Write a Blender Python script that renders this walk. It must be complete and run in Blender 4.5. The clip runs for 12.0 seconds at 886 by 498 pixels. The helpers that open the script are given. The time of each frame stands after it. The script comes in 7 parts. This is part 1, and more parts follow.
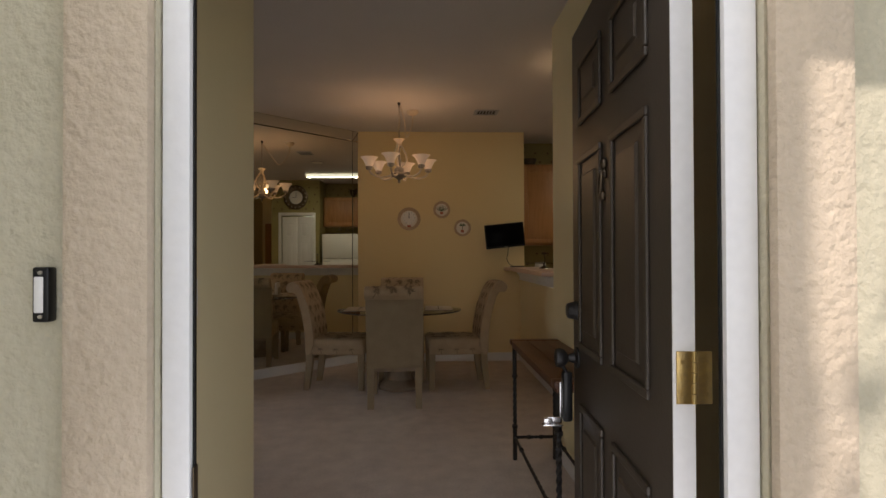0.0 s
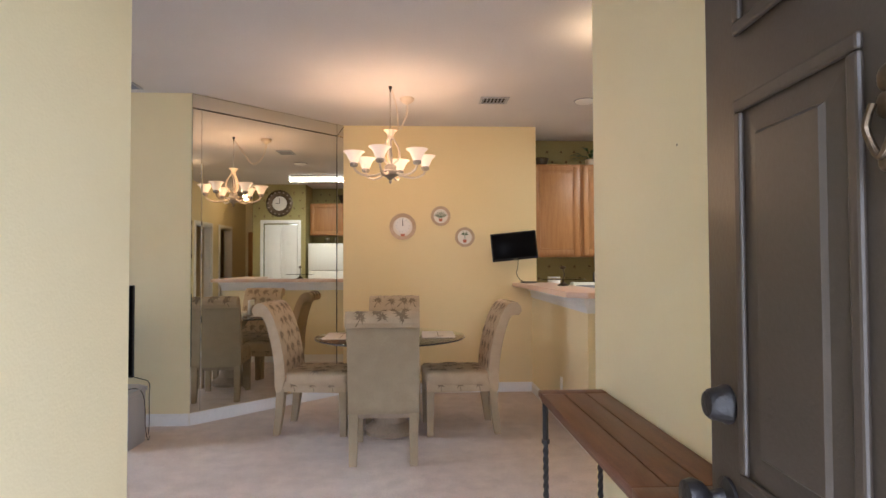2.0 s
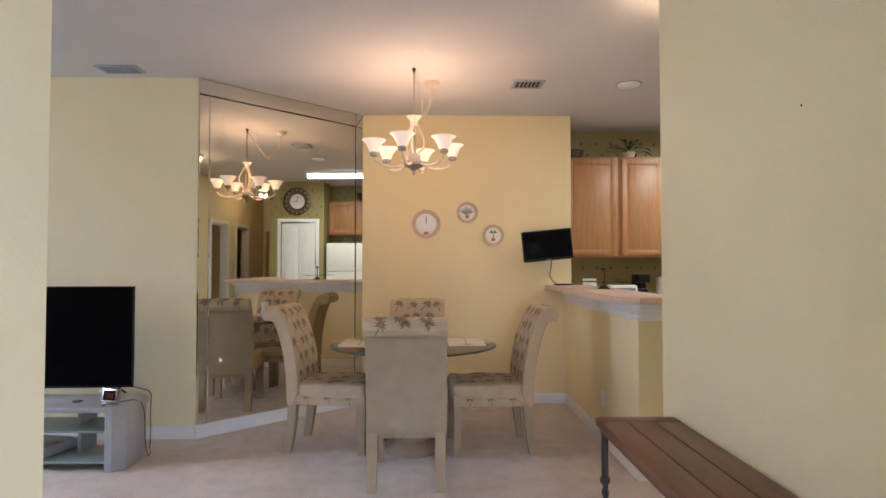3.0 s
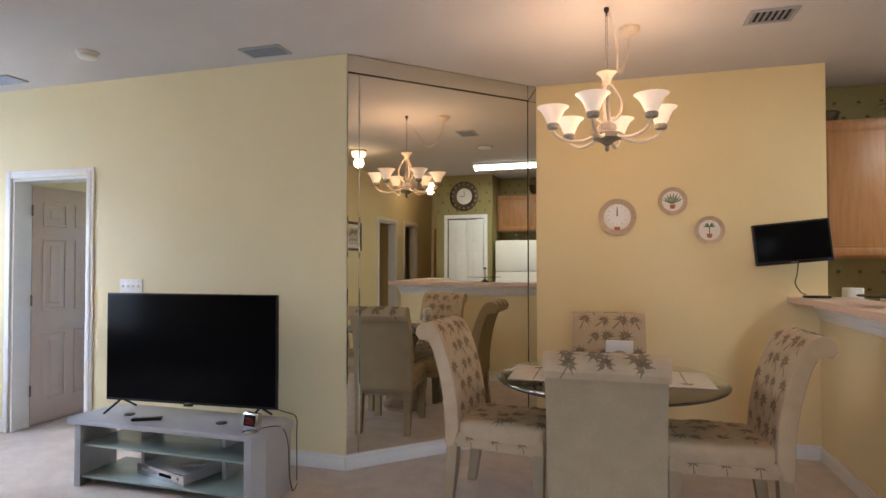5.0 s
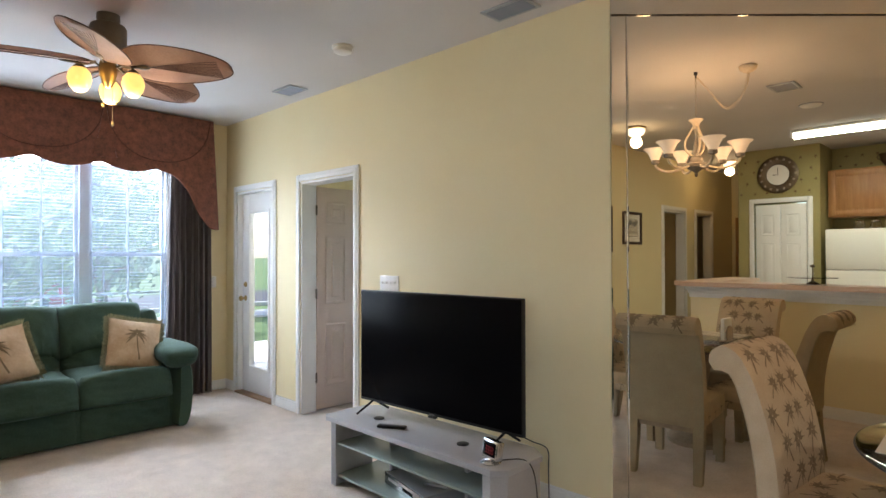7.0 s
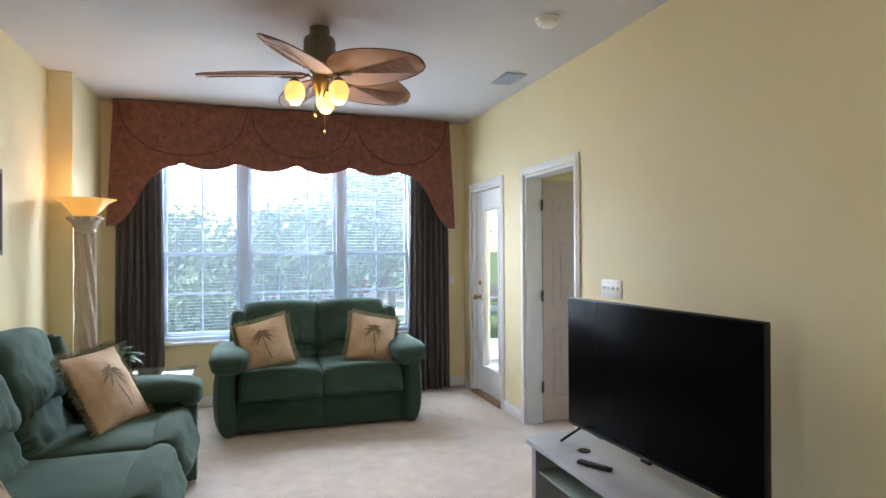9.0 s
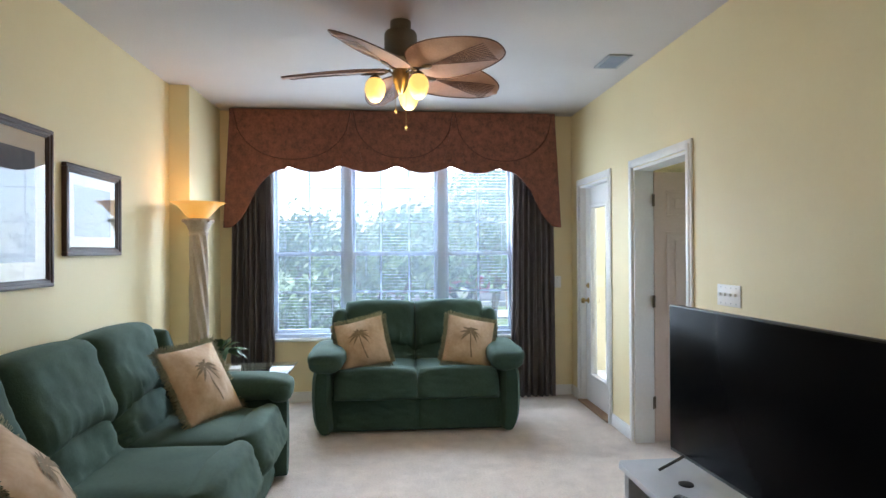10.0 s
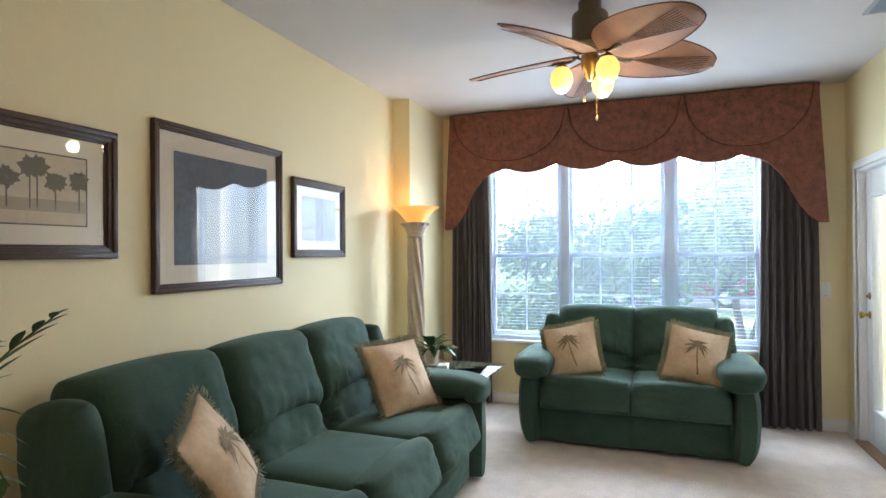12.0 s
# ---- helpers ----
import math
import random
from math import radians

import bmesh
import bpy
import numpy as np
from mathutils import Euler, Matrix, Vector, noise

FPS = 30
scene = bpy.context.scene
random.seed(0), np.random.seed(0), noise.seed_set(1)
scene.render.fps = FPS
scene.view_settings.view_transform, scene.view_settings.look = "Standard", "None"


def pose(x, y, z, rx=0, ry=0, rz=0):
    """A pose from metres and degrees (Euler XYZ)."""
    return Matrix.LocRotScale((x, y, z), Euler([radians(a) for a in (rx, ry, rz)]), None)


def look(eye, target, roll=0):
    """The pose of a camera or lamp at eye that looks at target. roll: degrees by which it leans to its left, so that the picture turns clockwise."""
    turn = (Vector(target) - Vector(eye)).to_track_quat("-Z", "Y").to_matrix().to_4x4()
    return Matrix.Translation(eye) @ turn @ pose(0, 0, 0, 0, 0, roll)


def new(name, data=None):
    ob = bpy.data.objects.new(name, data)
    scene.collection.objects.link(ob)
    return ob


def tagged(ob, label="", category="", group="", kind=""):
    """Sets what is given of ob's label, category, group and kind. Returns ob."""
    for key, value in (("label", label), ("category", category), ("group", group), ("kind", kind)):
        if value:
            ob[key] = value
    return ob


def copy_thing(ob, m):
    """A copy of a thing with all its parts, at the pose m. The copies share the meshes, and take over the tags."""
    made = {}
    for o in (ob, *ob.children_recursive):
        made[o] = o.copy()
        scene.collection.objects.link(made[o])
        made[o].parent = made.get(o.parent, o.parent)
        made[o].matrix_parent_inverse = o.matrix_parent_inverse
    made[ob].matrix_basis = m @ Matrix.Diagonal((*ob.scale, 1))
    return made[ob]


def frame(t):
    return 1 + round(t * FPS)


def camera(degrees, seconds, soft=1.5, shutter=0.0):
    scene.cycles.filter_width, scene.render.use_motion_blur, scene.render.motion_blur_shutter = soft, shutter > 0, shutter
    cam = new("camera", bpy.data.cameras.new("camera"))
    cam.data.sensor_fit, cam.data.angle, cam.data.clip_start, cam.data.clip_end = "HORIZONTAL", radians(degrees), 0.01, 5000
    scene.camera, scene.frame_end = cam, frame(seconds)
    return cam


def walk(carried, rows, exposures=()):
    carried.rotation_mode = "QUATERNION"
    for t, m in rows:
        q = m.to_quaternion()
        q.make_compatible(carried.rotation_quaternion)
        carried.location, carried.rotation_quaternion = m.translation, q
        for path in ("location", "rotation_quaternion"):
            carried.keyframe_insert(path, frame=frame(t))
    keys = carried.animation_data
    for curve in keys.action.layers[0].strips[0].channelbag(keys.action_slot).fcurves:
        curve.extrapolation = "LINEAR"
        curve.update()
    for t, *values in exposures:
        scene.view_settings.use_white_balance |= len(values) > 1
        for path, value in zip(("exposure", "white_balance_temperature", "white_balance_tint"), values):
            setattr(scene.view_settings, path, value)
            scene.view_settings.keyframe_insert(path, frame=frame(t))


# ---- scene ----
cam = camera(75.5, 12.0)
PATH = [
    (0, (0.121, 0.33, 1.274), (0.194, 2.329, 1.296), -0.2),
    (0.5, (0.096, 0.593, 1.29), (0.184, 2.591, 1.313), -0.3),
    (1, (0.056, 0.828, 1.323), (0.155, 2.825, 1.355), -0.2),
    (1.5, (0.078, 1.05, 1.304), (0.174, 3.047, 1.347), -0.3),
    (2, (0.117, 1.293, 1.327), (0.206, 3.29, 1.379), -0.2),
    (2.5, (0.12, 1.488, 1.325), (0.187, 3.486, 1.379), -0.2),
    (2.7, (0.099, 1.587, 1.314), (0.153, 3.585, 1.371), -0.1),
    (4.3, (0.027, 2.369, 1.384), (-0.278, 4.346, 1.427), -0.1),
    (4.5, (0.005, 2.461, 1.373), (-0.37, 4.425, 1.42), -0.1),
    (5, (-0.087, 2.673, 1.383), (-0.648, 4.592, 1.423), -0.0),
    (5.5, (-0.158, 2.86, 1.385), (-0.938, 4.702, 1.421), -0.0),
    (6, (-0.214, 3.057, 1.39), (-1.211, 4.79, 1.419), -0.1),
    (6.5, (-0.263, 3.24, 1.399), (-1.465, 4.839, 1.426), -0.0),
    (7, (-0.319, 3.4, 1.387), (-1.714, 4.833, 1.411), -0.1),
    (8.8, (-0.488, 3.971, 1.422), (-2.36, 4.673, 1.434), -0.2),
    (9, (-0.472, 4.019, 1.431), (-2.371, 4.646, 1.436), -0.3),
    (9.5, (-0.518, 4.175, 1.426), (-2.476, 4.582, 1.43), -0.3),
    (10, (-0.624, 4.322, 1.434), (-2.615, 4.511, 1.44), -0.3),
    (10.5, (-0.69, 4.415, 1.442), (-2.689, 4.384, 1.447), -0.4),
    (11, (-0.744, 4.53, 1.428), (-2.728, 4.273, 1.437), -0.4),
    (11.5, (-0.795, 4.632, 1.436), (-2.739, 4.16, 1.447), -0.4),
    (12, (-0.835, 4.701, 1.441), (-2.712, 4.012, 1.453), -0.4),
]
EXPOSURES = [(0, -0.35, 7000, 20), (0.5, 0.35, 8300, 22), (1.0, 1.35, 8500, 22), (1.5, 1.7, 6900, 26), (2.0, 1.85, 5800, 21), (2.5, 1.88, 5500, 20), (4.5, 1.68, 5700, 20), (5.0, 1.64, 5750, 19), (6.0, 1.62, 5450, 16), (6.5, 1.62, 5650, 15), (7.0, 1.62, 6100, 15), (9.0, 1.52, 6050, 13), (10.5, 1.46, 5900, 11), (12, 1.72, 5950, 11)]
walk(cam, [(t, look(eye, target, roll)) for t, eye, target, roll in PATH], EXPOSURES)

# ---- light: sky, sun, added lamps at the openings, exposure ----
world = bpy.data.worlds.new("world")
scene.world = world
world.use_nodes = True
wn = world.node_tree.nodes
sky = wn.new("ShaderNodeTexSky")
sky.sky_type = 'NISHITA'
sky.sun_disc = False
sky.sun_elevation = radians(44)
sky.sun_rotation = radians(205)
wn["Background"].inputs[1].default_value = 0.15
world.node_tree.links.new(sky.outputs[0], wn["Background"].inputs[0])


def lamp(name, kind, place, power, color=(1, 1, 1), **more):
    data = bpy.data.lights.new(name, kind)
    data.energy, data.color = power, color
    if kind == 'AREA':
        data.shape, data.size, data.size_y = 'RECTANGLE', more["size"], more["size_y"]
    elif kind == 'SUN':
        data.angle = radians(more["angle"])
    else:
        data.shadow_soft_size = more.get("radius", 0.05)
    ob = new(name, data)
    ob.matrix_world = place
    return ob


sun_to = Vector((-0.42, -0.9, 1.0)).normalized()
lamp("sun", 'SUN', look(sun_to * 20, (0, 0, 0)), 4.0, (1, 0.98, 0.95), angle=0.6)
# added fill lamps standing in for sky light: living-room window, glass door, front door
lamp("window_fill", 'AREA', look((-6.15, 4.39, 1.5), (0, 4.39, 1.5)), 16, (0.78, 0.90, 1.0), size=2.3, size_y=1.7)
lamp("window_sky_fill", 'AREA', look((-7.5, 4.39, 3.1), (-4.6, 4.39, 0.7)), 200, (0.82, 0.92, 1.0), size=2.8, size_y=1.6)
lamp("porch_sky_fill", 'AREA', look((0.55, -1.25, 1.3), (0.55, 2, 1.3)), 44, (0.85, 0.92, 1.0), size=3.6, size_y=2.4)
lamp("doorway_sky_fill", 'AREA', look((-0.05, 1.02, 2.34), (0.75, 2.7, 1.2)), 8, (0.84, 0.92, 1.0), size=0.9, size_y=0.35)
lamp("doorway_low_fill", 'AREA', look((0.19, 1.12, 0.45), (-0.25, 3.0, 0.75)), 3.4, (0.86, 0.93, 1.0), size=0.8, size_y=0.7)
lamp("patio_sky_fill", 'AREA', look((-5.3, 7.75, 2.8), (-4.4, 5.0, 0.2)), 50, (0.86, 0.94, 1.0), size=1.3, size_y=0.8)

# ---- materials ----


def material(name, color, rough=0.6, metal=0.0, color2=None, scale=8.0, detail_scale=120.0, amount=0.5, bump=0.0, bump_scale=200.0, emit=None, power=0.0, sheen=0.0, coat=0.0, stretch=None, spec=0.5, random_shift=0.0):
    m = bpy.data.materials.new(name)
    m.use_nodes = True
    n, l = m.node_tree.nodes, m.node_tree.links
    b = n["Principled BSDF"]
    b.inputs["Base Color"].default_value = (*color, 1)
    b.inputs["Roughness"].default_value, b.inputs["Metallic"].default_value = rough, metal
    b.inputs["Specular IOR Level"].default_value = spec
    b.inputs["Sheen Weight"].default_value, b.inputs["Coat Weight"].default_value = sheen, coat
    if emit:
        b.inputs["Emission Color"].default_value = (*emit, 1)
        b.inputs["Emission Strength"].default_value = power
    coords = n.new("ShaderNodeTexCoord")
    where = coords.outputs["Object"]
    if stretch:
        mapping = n.new("ShaderNodeMapping")
        mapping.inputs["Scale"].default_value = stretch
        l.new(where, mapping.inputs[0])
        where = mapping.outputs[0]
    if color2:
        big, small = n.new("ShaderNodeTexNoise"), n.new("ShaderNodeTexNoise")
        big.inputs["Scale"].default_value, small.inputs["Scale"].default_value = scale, detail_scale
        big.inputs["Detail"].default_value = 5
        l.new(where, big.inputs[0]), l.new(where, small.inputs[0])
        mix = n.new("ShaderNodeMath")
        mix.operation = 'MULTIPLY_ADD'
        mix.inputs[1].default_value = amount
        l.new(small.outputs[0], mix.inputs[0])
        half = n.new("ShaderNodeMath")
        half.operation = 'MULTIPLY'
        half.inputs[1].default_value = 1 - amount
        l.new(big.outputs[0], half.inputs[0])
        l.new(half.outputs[0], mix.inputs[2])
        ramp = n.new("ShaderNodeValToRGB")
        ramp.color_ramp.elements[0].position, ramp.color_ramp.elements[1].position = 0.32, 0.68
        ramp.color_ramp.elements[0].color, ramp.color_ramp.elements[1].color = (*color, 1), (*color2, 1)
        fac = mix.outputs[0]
        if random_shift:
            info = n.new("ShaderNodeObjectInfo")
            shift = n.new("ShaderNodeMath")
            shift.operation = 'MULTIPLY_ADD'
            shift.inputs[1].default_value = random_shift
            l.new(info.outputs["Random"], shift.inputs[0])
            l.new(fac, shift.inputs[2])
            fac = shift.outputs[0]
        l.new(fac, ramp.inputs[0])
        l.new(ramp.outputs[0], b.inputs["Base Color"])
    if bump:
        tex, bn = n.new("ShaderNodeTexNoise"), n.new("ShaderNodeBump")
        tex.inputs["Scale"].default_value, tex.inputs["Detail"].default_value = bump_scale, 4
        bn.inputs["Strength"].default_value, bn.inputs["Distance"].default_value = bump, 0.01
        l.new(where, tex.inputs[0]), l.new(tex.outputs[0], bn.inputs["Height"]), l.new(bn.outputs[0], b.inputs["Normal"])
    return m


def trodden(m, scale, dark):
    """Large soft patches where the pile lies another way."""
    n, l = m.node_tree.nodes, m.node_tree.links
    b = n["Principled BSDF"]
    before = b.inputs["Base Color"].links[0].from_socket
    coords, tex, ramp, mix = n.new("ShaderNodeTexCoord"), n.new("ShaderNodeTexNoise"), n.new("ShaderNodeValToRGB"), n.new("ShaderNodeMix")
    tex.inputs["Scale"].default_value, tex.inputs["Detail"].default_value, tex.inputs["Distortion"].default_value = scale, 3, 1.2
    ramp.color_ramp.elements[0].position, ramp.color_ramp.elements[1].position = 0.42, 0.60
    ramp.color_ramp.elements[0].color, ramp.color_ramp.elements[1].color = (dark, dark, dark, 1), (1, 1, 1, 1)
    mix.data_type, mix.blend_type = 'RGBA', 'MULTIPLY'
    mix.inputs[0].default_value = 1
    l.new(coords.outputs["Object"], tex.inputs[0]), l.new(tex.outputs[0], ramp.inputs[0])
    l.new(before, mix.inputs[6]), l.new(ramp.outputs[0], mix.inputs[7]), l.new(mix.outputs[2], b.inputs["Base Color"])


def glass(name, tint=(1, 1, 1), rough=0.0):
    m = material(name, tint, rough)
    b = m.node_tree.nodes["Principled BSDF"]
    b.inputs["Transmission Weight"].default_value = 1
    b.inputs["IOR"].default_value = 1.45
    return m


PAINT = material("yellow_paint", (0.76, 0.655, 0.395), 0.62, color2=(0.79, 0.69, 0.43), scale=1.3, detail_scale=60, amount=0.25, bump=0.12, bump_scale=160)
# PAINT's finish in a deeper, more golden yellow for the dining wall
DEEPYELLOW = material("deeper_yellow", (0.76, 0.605, 0.315), 0.62, color2=(0.79, 0.64, 0.35), scale=1.3, detail_scale=60, amount=0.25, bump=0.12, bump_scale=160)
CEILING = material("ceiling_paint", (0.58, 0.555, 0.545), 0.85, color2=(0.63, 0.605, 0.595), scale=2, detail_scale=90, bump=0.25, bump_scale=220)
CARPET = material("carpet", (0.60, 0.50, 0.43), 0.95, color2=(0.80, 0.69, 0.60), scale=9, detail_scale=75, amount=0.5, bump=1.0, bump_scale=150, sheen=0.2)
trodden(CARPET, 2.6, 0.93)
TRIM = material("white_trim", (0.78, 0.78, 0.77), 0.4, color2=(0.84, 0.84, 0.83), scale=4, detail_scale=50, bump=0.04, bump_scale=90)
DOORWHITE = material("white_door_paint", (0.62, 0.50, 0.43), 0.45, color2=(0.68, 0.56, 0.49), scale=3, detail_scale=60, bump=0.05, bump_scale=90)
STUCCO = material("stucco_band", (0.56, 0.46, 0.34), 0.9, color2=(0.64, 0.53, 0.40), scale=5, detail_scale=80, bump=0.9, bump_scale=55)
STUCCO2 = material("stucco_wall", (0.52, 0.48, 0.35), 0.9, color2=(0.60, 0.55, 0.41), scale=4, detail_scale=80, bump=0.9, bump_scale=45)
DARKDOOR = material("dark_door_paint", (0.050, 0.039, 0.029), 0.42, color2=(0.061, 0.048, 0.037), scale=6, detail_scale=90, bump=0.06, bump_scale=120)
BLACK = material("black_iron", (0.012, 0.011, 0.011), 0.42, color2=(0.02, 0.018, 0.017), scale=20, bump=0.2, bump_scale=90)
BLACKPLASTIC = material("black_plastic", (0.009, 0.009, 0.009), 0.35, color2=(0.013, 0.013, 0.013), scale=30, spec=0.3)
SCREEN = material("black_screen", (0.004, 0.004, 0.005), 0.24, color2=(0.005, 0.005, 0.006), scale=2, spec=0.03)
BRASS = material("worn_brass", (0.55, 0.38, 0.14), 0.32, 1.0, color2=(0.42, 0.30, 0.14), scale=25, bump=0.1, bump_scale=80)
BRONZE = material("dark_bronze", (0.10, 0.075, 0.05), 0.4, 0.9, color2=(0.16, 0.12, 0.08), scale=30)
STEEL = material("bright_steel", (0.62, 0.62, 0.63), 0.25, 1.0, color2=(0.7, 0.7, 0.7), scale=30)
WOOD = material("console_wood", (0.075, 0.026, 0.012), 0.38, color2=(0.17, 0.068, 0.03), scale=4, detail_scale=40, amount=0.4, bump=0.08, bump_scale=60, stretch=(9, 1, 9), random_shift=0.12)
OAK = material("cabinet_oak", (0.31, 0.135, 0.043), 0.42, color2=(0.44, 0.215, 0.078), scale=3, detail_scale=30, amount=0.4, bump=0.06, bump_scale=60, stretch=(12, 12, 1.2), random_shift=0.12)
MIRROR = material("mirror_silver", (0.76, 0.735, 0.63), 0.012, 1.0)
GLASS = glass("clear_glass")
GREENGLASS = glass("greenish_glass", (0.80, 0.93, 0.87))
SMOKEGLASS = material("frosted_shelf_glass", (0.30, 0.38, 0.36), 0.25, color2=(0.34, 0.42, 0.40), scale=3)
GREYLAM = material("grey_laminate", (0.36, 0.37, 0.40), 0.38, color2=(0.42, 0.43, 0.46), scale=6, detail_scale=120, bump=0.05, bump_scale=200)
GREEN = material("green_velour", (0.020, 0.046, 0.031), 0.9, color2=(0.038, 0.080, 0.057), scale=3.5, detail_scale=70, amount=0.35, bump=0.12, bump_scale=160, sheen=0.14)
GREEN.node_tree.nodes["Principled BSDF"].inputs["Sheen Tint"].default_value = (0.60, 0.85, 0.74, 1)
CURTAIN = material("grey_brown_curtain", (0.135, 0.114, 0.114), 0.85, color2=(0.20, 0.17, 0.168), scale=10, detail_scale=160, bump=0.2, bump_scale=300, sheen=0.3)
RUSTDARK = material("dark_rust_piping", (0.075, 0.022, 0.013), 0.8, color2=(0.12, 0.038, 0.022), scale=30)
VALANCE = material("rust_damask", (0.088, 0.026, 0.015), 0.78, color2=(0.235, 0.080, 0.043), scale=20, detail_scale=60, amount=0.35, bump=0.2, bump_scale=200, sheen=0.3)
COUNTER = material("pink_laminate", (0.62, 0.44, 0.34), 0.35, color2=(0.70, 0.52, 0.42), scale=60, detail_scale=300, bump=0.02)
WHITEAPPL = material("white_enamel", (0.80, 0.79, 0.74), 0.28, color2=(0.83, 0.82, 0.77), scale=3, coat=0.2)
PLASTIC = material("white_plastic", (0.78, 0.77, 0.74), 0.4, color2=(0.82, 0.81, 0.78), scale=8)
CREAM = material("antique_cream_metal", (0.55, 0.45, 0.33), 0.55, color2=(0.68, 0.58, 0.45), scale=25, detail_scale=90, bump=0.1, bump_scale=80)
PEWTER = material("antique_pewter", (0.22, 0.19, 0.16), 0.5, 0.4, color2=(0.38, 0.33, 0.27), scale=30, detail_scale=90)
SHADE = material("lit_alabaster_shade", (0.78, 0.64, 0.50), 0.4, emit=(1.0, 0.70, 0.45), power=0.14, color2=(0.86, 0.74, 0.60), scale=18)
BULB = material("bulb", (1, 1, 1), 0.3, emit=(1.0, 0.85, 0.6), power=2.5)
AMBER = material("lit_amber_globe", (0.95, 0.7, 0.25), 0.3, emit=(1.0, 0.66, 0.16), power=0.36, color2=(0.98, 0.75, 0.3), scale=10)
TORCHBOWL = material("lit_amber_bowl", (0.70, 0.38, 0.10), 0.3, emit=(1.0, 0.46, 0.08), power=0.22, color2=(0.80, 0.48, 0.16), scale=10)
TUBE = material("fluorescent_tube", (1, 1, 1), 0.4, emit=(0.93, 1.0, 0.86), power=1.3)
HALLGLOBE = material("lit_hall_globe", (1, 0.95, 0.85), 0.3, emit=(1.0, 0.78, 0.48), power=1.0)
PLASTER = material("cream_plaster", (0.44, 0.36, 0.28), 0.8, color2=(0.56, 0.47, 0.38), scale=14, detail_scale=90, bump=0.4, bump_scale=60)
FRAMEWOOD = material("dark_frame_wood", (0.035, 0.016, 0.010), 0.42, color2=(0.075, 0.036, 0.022), scale=6, detail_scale=60, stretch=(3, 3, 3), bump=0.1, bump_scale=80)
MAT = material("cream_mat_board", (0.68, 0.62, 0.52), 0.8, color2=(0.72, 0.66, 0.56), scale=8)
PALMFABRIC = material("tan_palm_fabric", (0.43, 0.32, 0.20), 0.9, color2=(0.53, 0.41, 0.265), scale=12, detail_scale=220, amount=0.5, bump=0.4, bump_scale=380)
BACKFABRIC = material("tan_plain_fabric", (0.32, 0.25, 0.155), 0.92, color2=(0.42, 0.335, 0.215), scale=10, detail_scale=240, amount=0.6, bump=0.5, bump_scale=420)
PALMINK = material("brown_palm_print", (0.155, 0.115, 0.065), 0.9, color2=(0.29, 0.21, 0.125), scale=60, detail_scale=200)
LEGWOOD = material("washed_chair_wood", (0.26, 0.19, 0.125), 0.6, color2=(0.36, 0.275, 0.19), scale=8, stretch=(8, 8, 1), bump=0.1, bump_scale=80)
PILLOW = material("tan_pillow_cloth", (0.46, 0.31, 0.19), 0.92, color2=(0.64, 0.49, 0.34), scale=8, detail_scale=50, amount=0.25, bump=0.1, bump_scale=420)
FRINGE = material("olive_fringe", (0.26, 0.25, 0.15), 0.95, color2=(0.46, 0.43, 0.28), scale=50, detail_scale=200, bump=0.4, bump_scale=200)
LEAF = material("leaf_green", (0.022, 0.055, 0.016), 0.45, color2=(0.05, 0.105, 0.03), scale=12, detail_scale=60, random_shift=0.2)
POT = material("cream_pot", (0.62, 0.50, 0.36), 0.5, color2=(0.70, 0.58, 0.44), scale=9)
BLADE = material("fan_blade_weave", (0.48, 0.295, 0.215), 0.55, color2=(0.61, 0.40, 0.305), scale=9, detail_scale=90, amount=0.4, bump=0.15, bump_scale=140)
RIB = material("fan_blade_rib", (0.11, 0.052, 0.035), 0.6, color2=(0.15, 0.075, 0.05), scale=20)
FANBODY = material("fan_motor_olive", (0.13, 0.115, 0.082), 0.45, 0.2, color2=(0.165, 0.147, 0.108), scale=14)
GRILLE = material("vent_grey", (0.20, 0.215, 0.24), 0.5, color2=(0.25, 0.265, 0.29), scale=10)
VENTWHITE = material("vent_frame_white", (0.33, 0.345, 0.37), 0.5, color2=(0.38, 0.395, 0.42), scale=10)
DARK = material("dark_void", (0.02, 0.018, 0.016), 0.9, color2=(0.03, 0.027, 0.024), scale=10)
WALLPAPER = material("olive_wallpaper", (0.30, 0.255, 0.10), 0.75, color2=(0.37, 0.315, 0.135), scale=3, detail_scale=80, bump=0.05)
SPRIG = material("wallpaper_sprig", (0.13, 0.075, 0.035), 0.8, color2=(0.18, 0.10, 0.05), scale=40)
THRESH = material("oak_threshold", (0.25, 0.14, 0.07), 0.5, color2=(0.34, 0.2, 0.11), scale=8, stretch=(1, 8, 8))
# White slats and frames: their blue-grey backlit shade is put into the colour.
BLIND_BACKLIT = material("backlit_blind_slat", (0.58, 0.65, 0.74), 0.5, color2=(0.63, 0.70, 0.78), scale=8)
WINFRAME_BACKLIT = material("backlit_window_vinyl", (0.50, 0.57, 0.67), 0.45, color2=(0.55, 0.62, 0.71), scale=5)
CLOCKFACE = material("clock_face", (0.75, 0.72, 0.68), 0.4, color2=(0.8, 0.77, 0.73), scale=10)
PLATEPINK = material("plate_rim_glaze", (0.46, 0.32, 0.20), 0.25, color2=(0.60, 0.45, 0.32), scale=40, detail_scale=150)
PLATEWHITE = material("plate_cream_glaze", (0.70, 0.63, 0.53), 0.3, color2=(0.76, 0.69, 0.6), scale=12)
REDPOT = material("painted_red_pot", (0.38, 0.09, 0.04), 0.5, color2=(0.46, 0.13, 0.06), scale=30)
REDLED = material("red_led_digits", (0.3, 0.01, 0.01), 0.4, emit=(1.0, 0.03, 0.02), power=0.02)
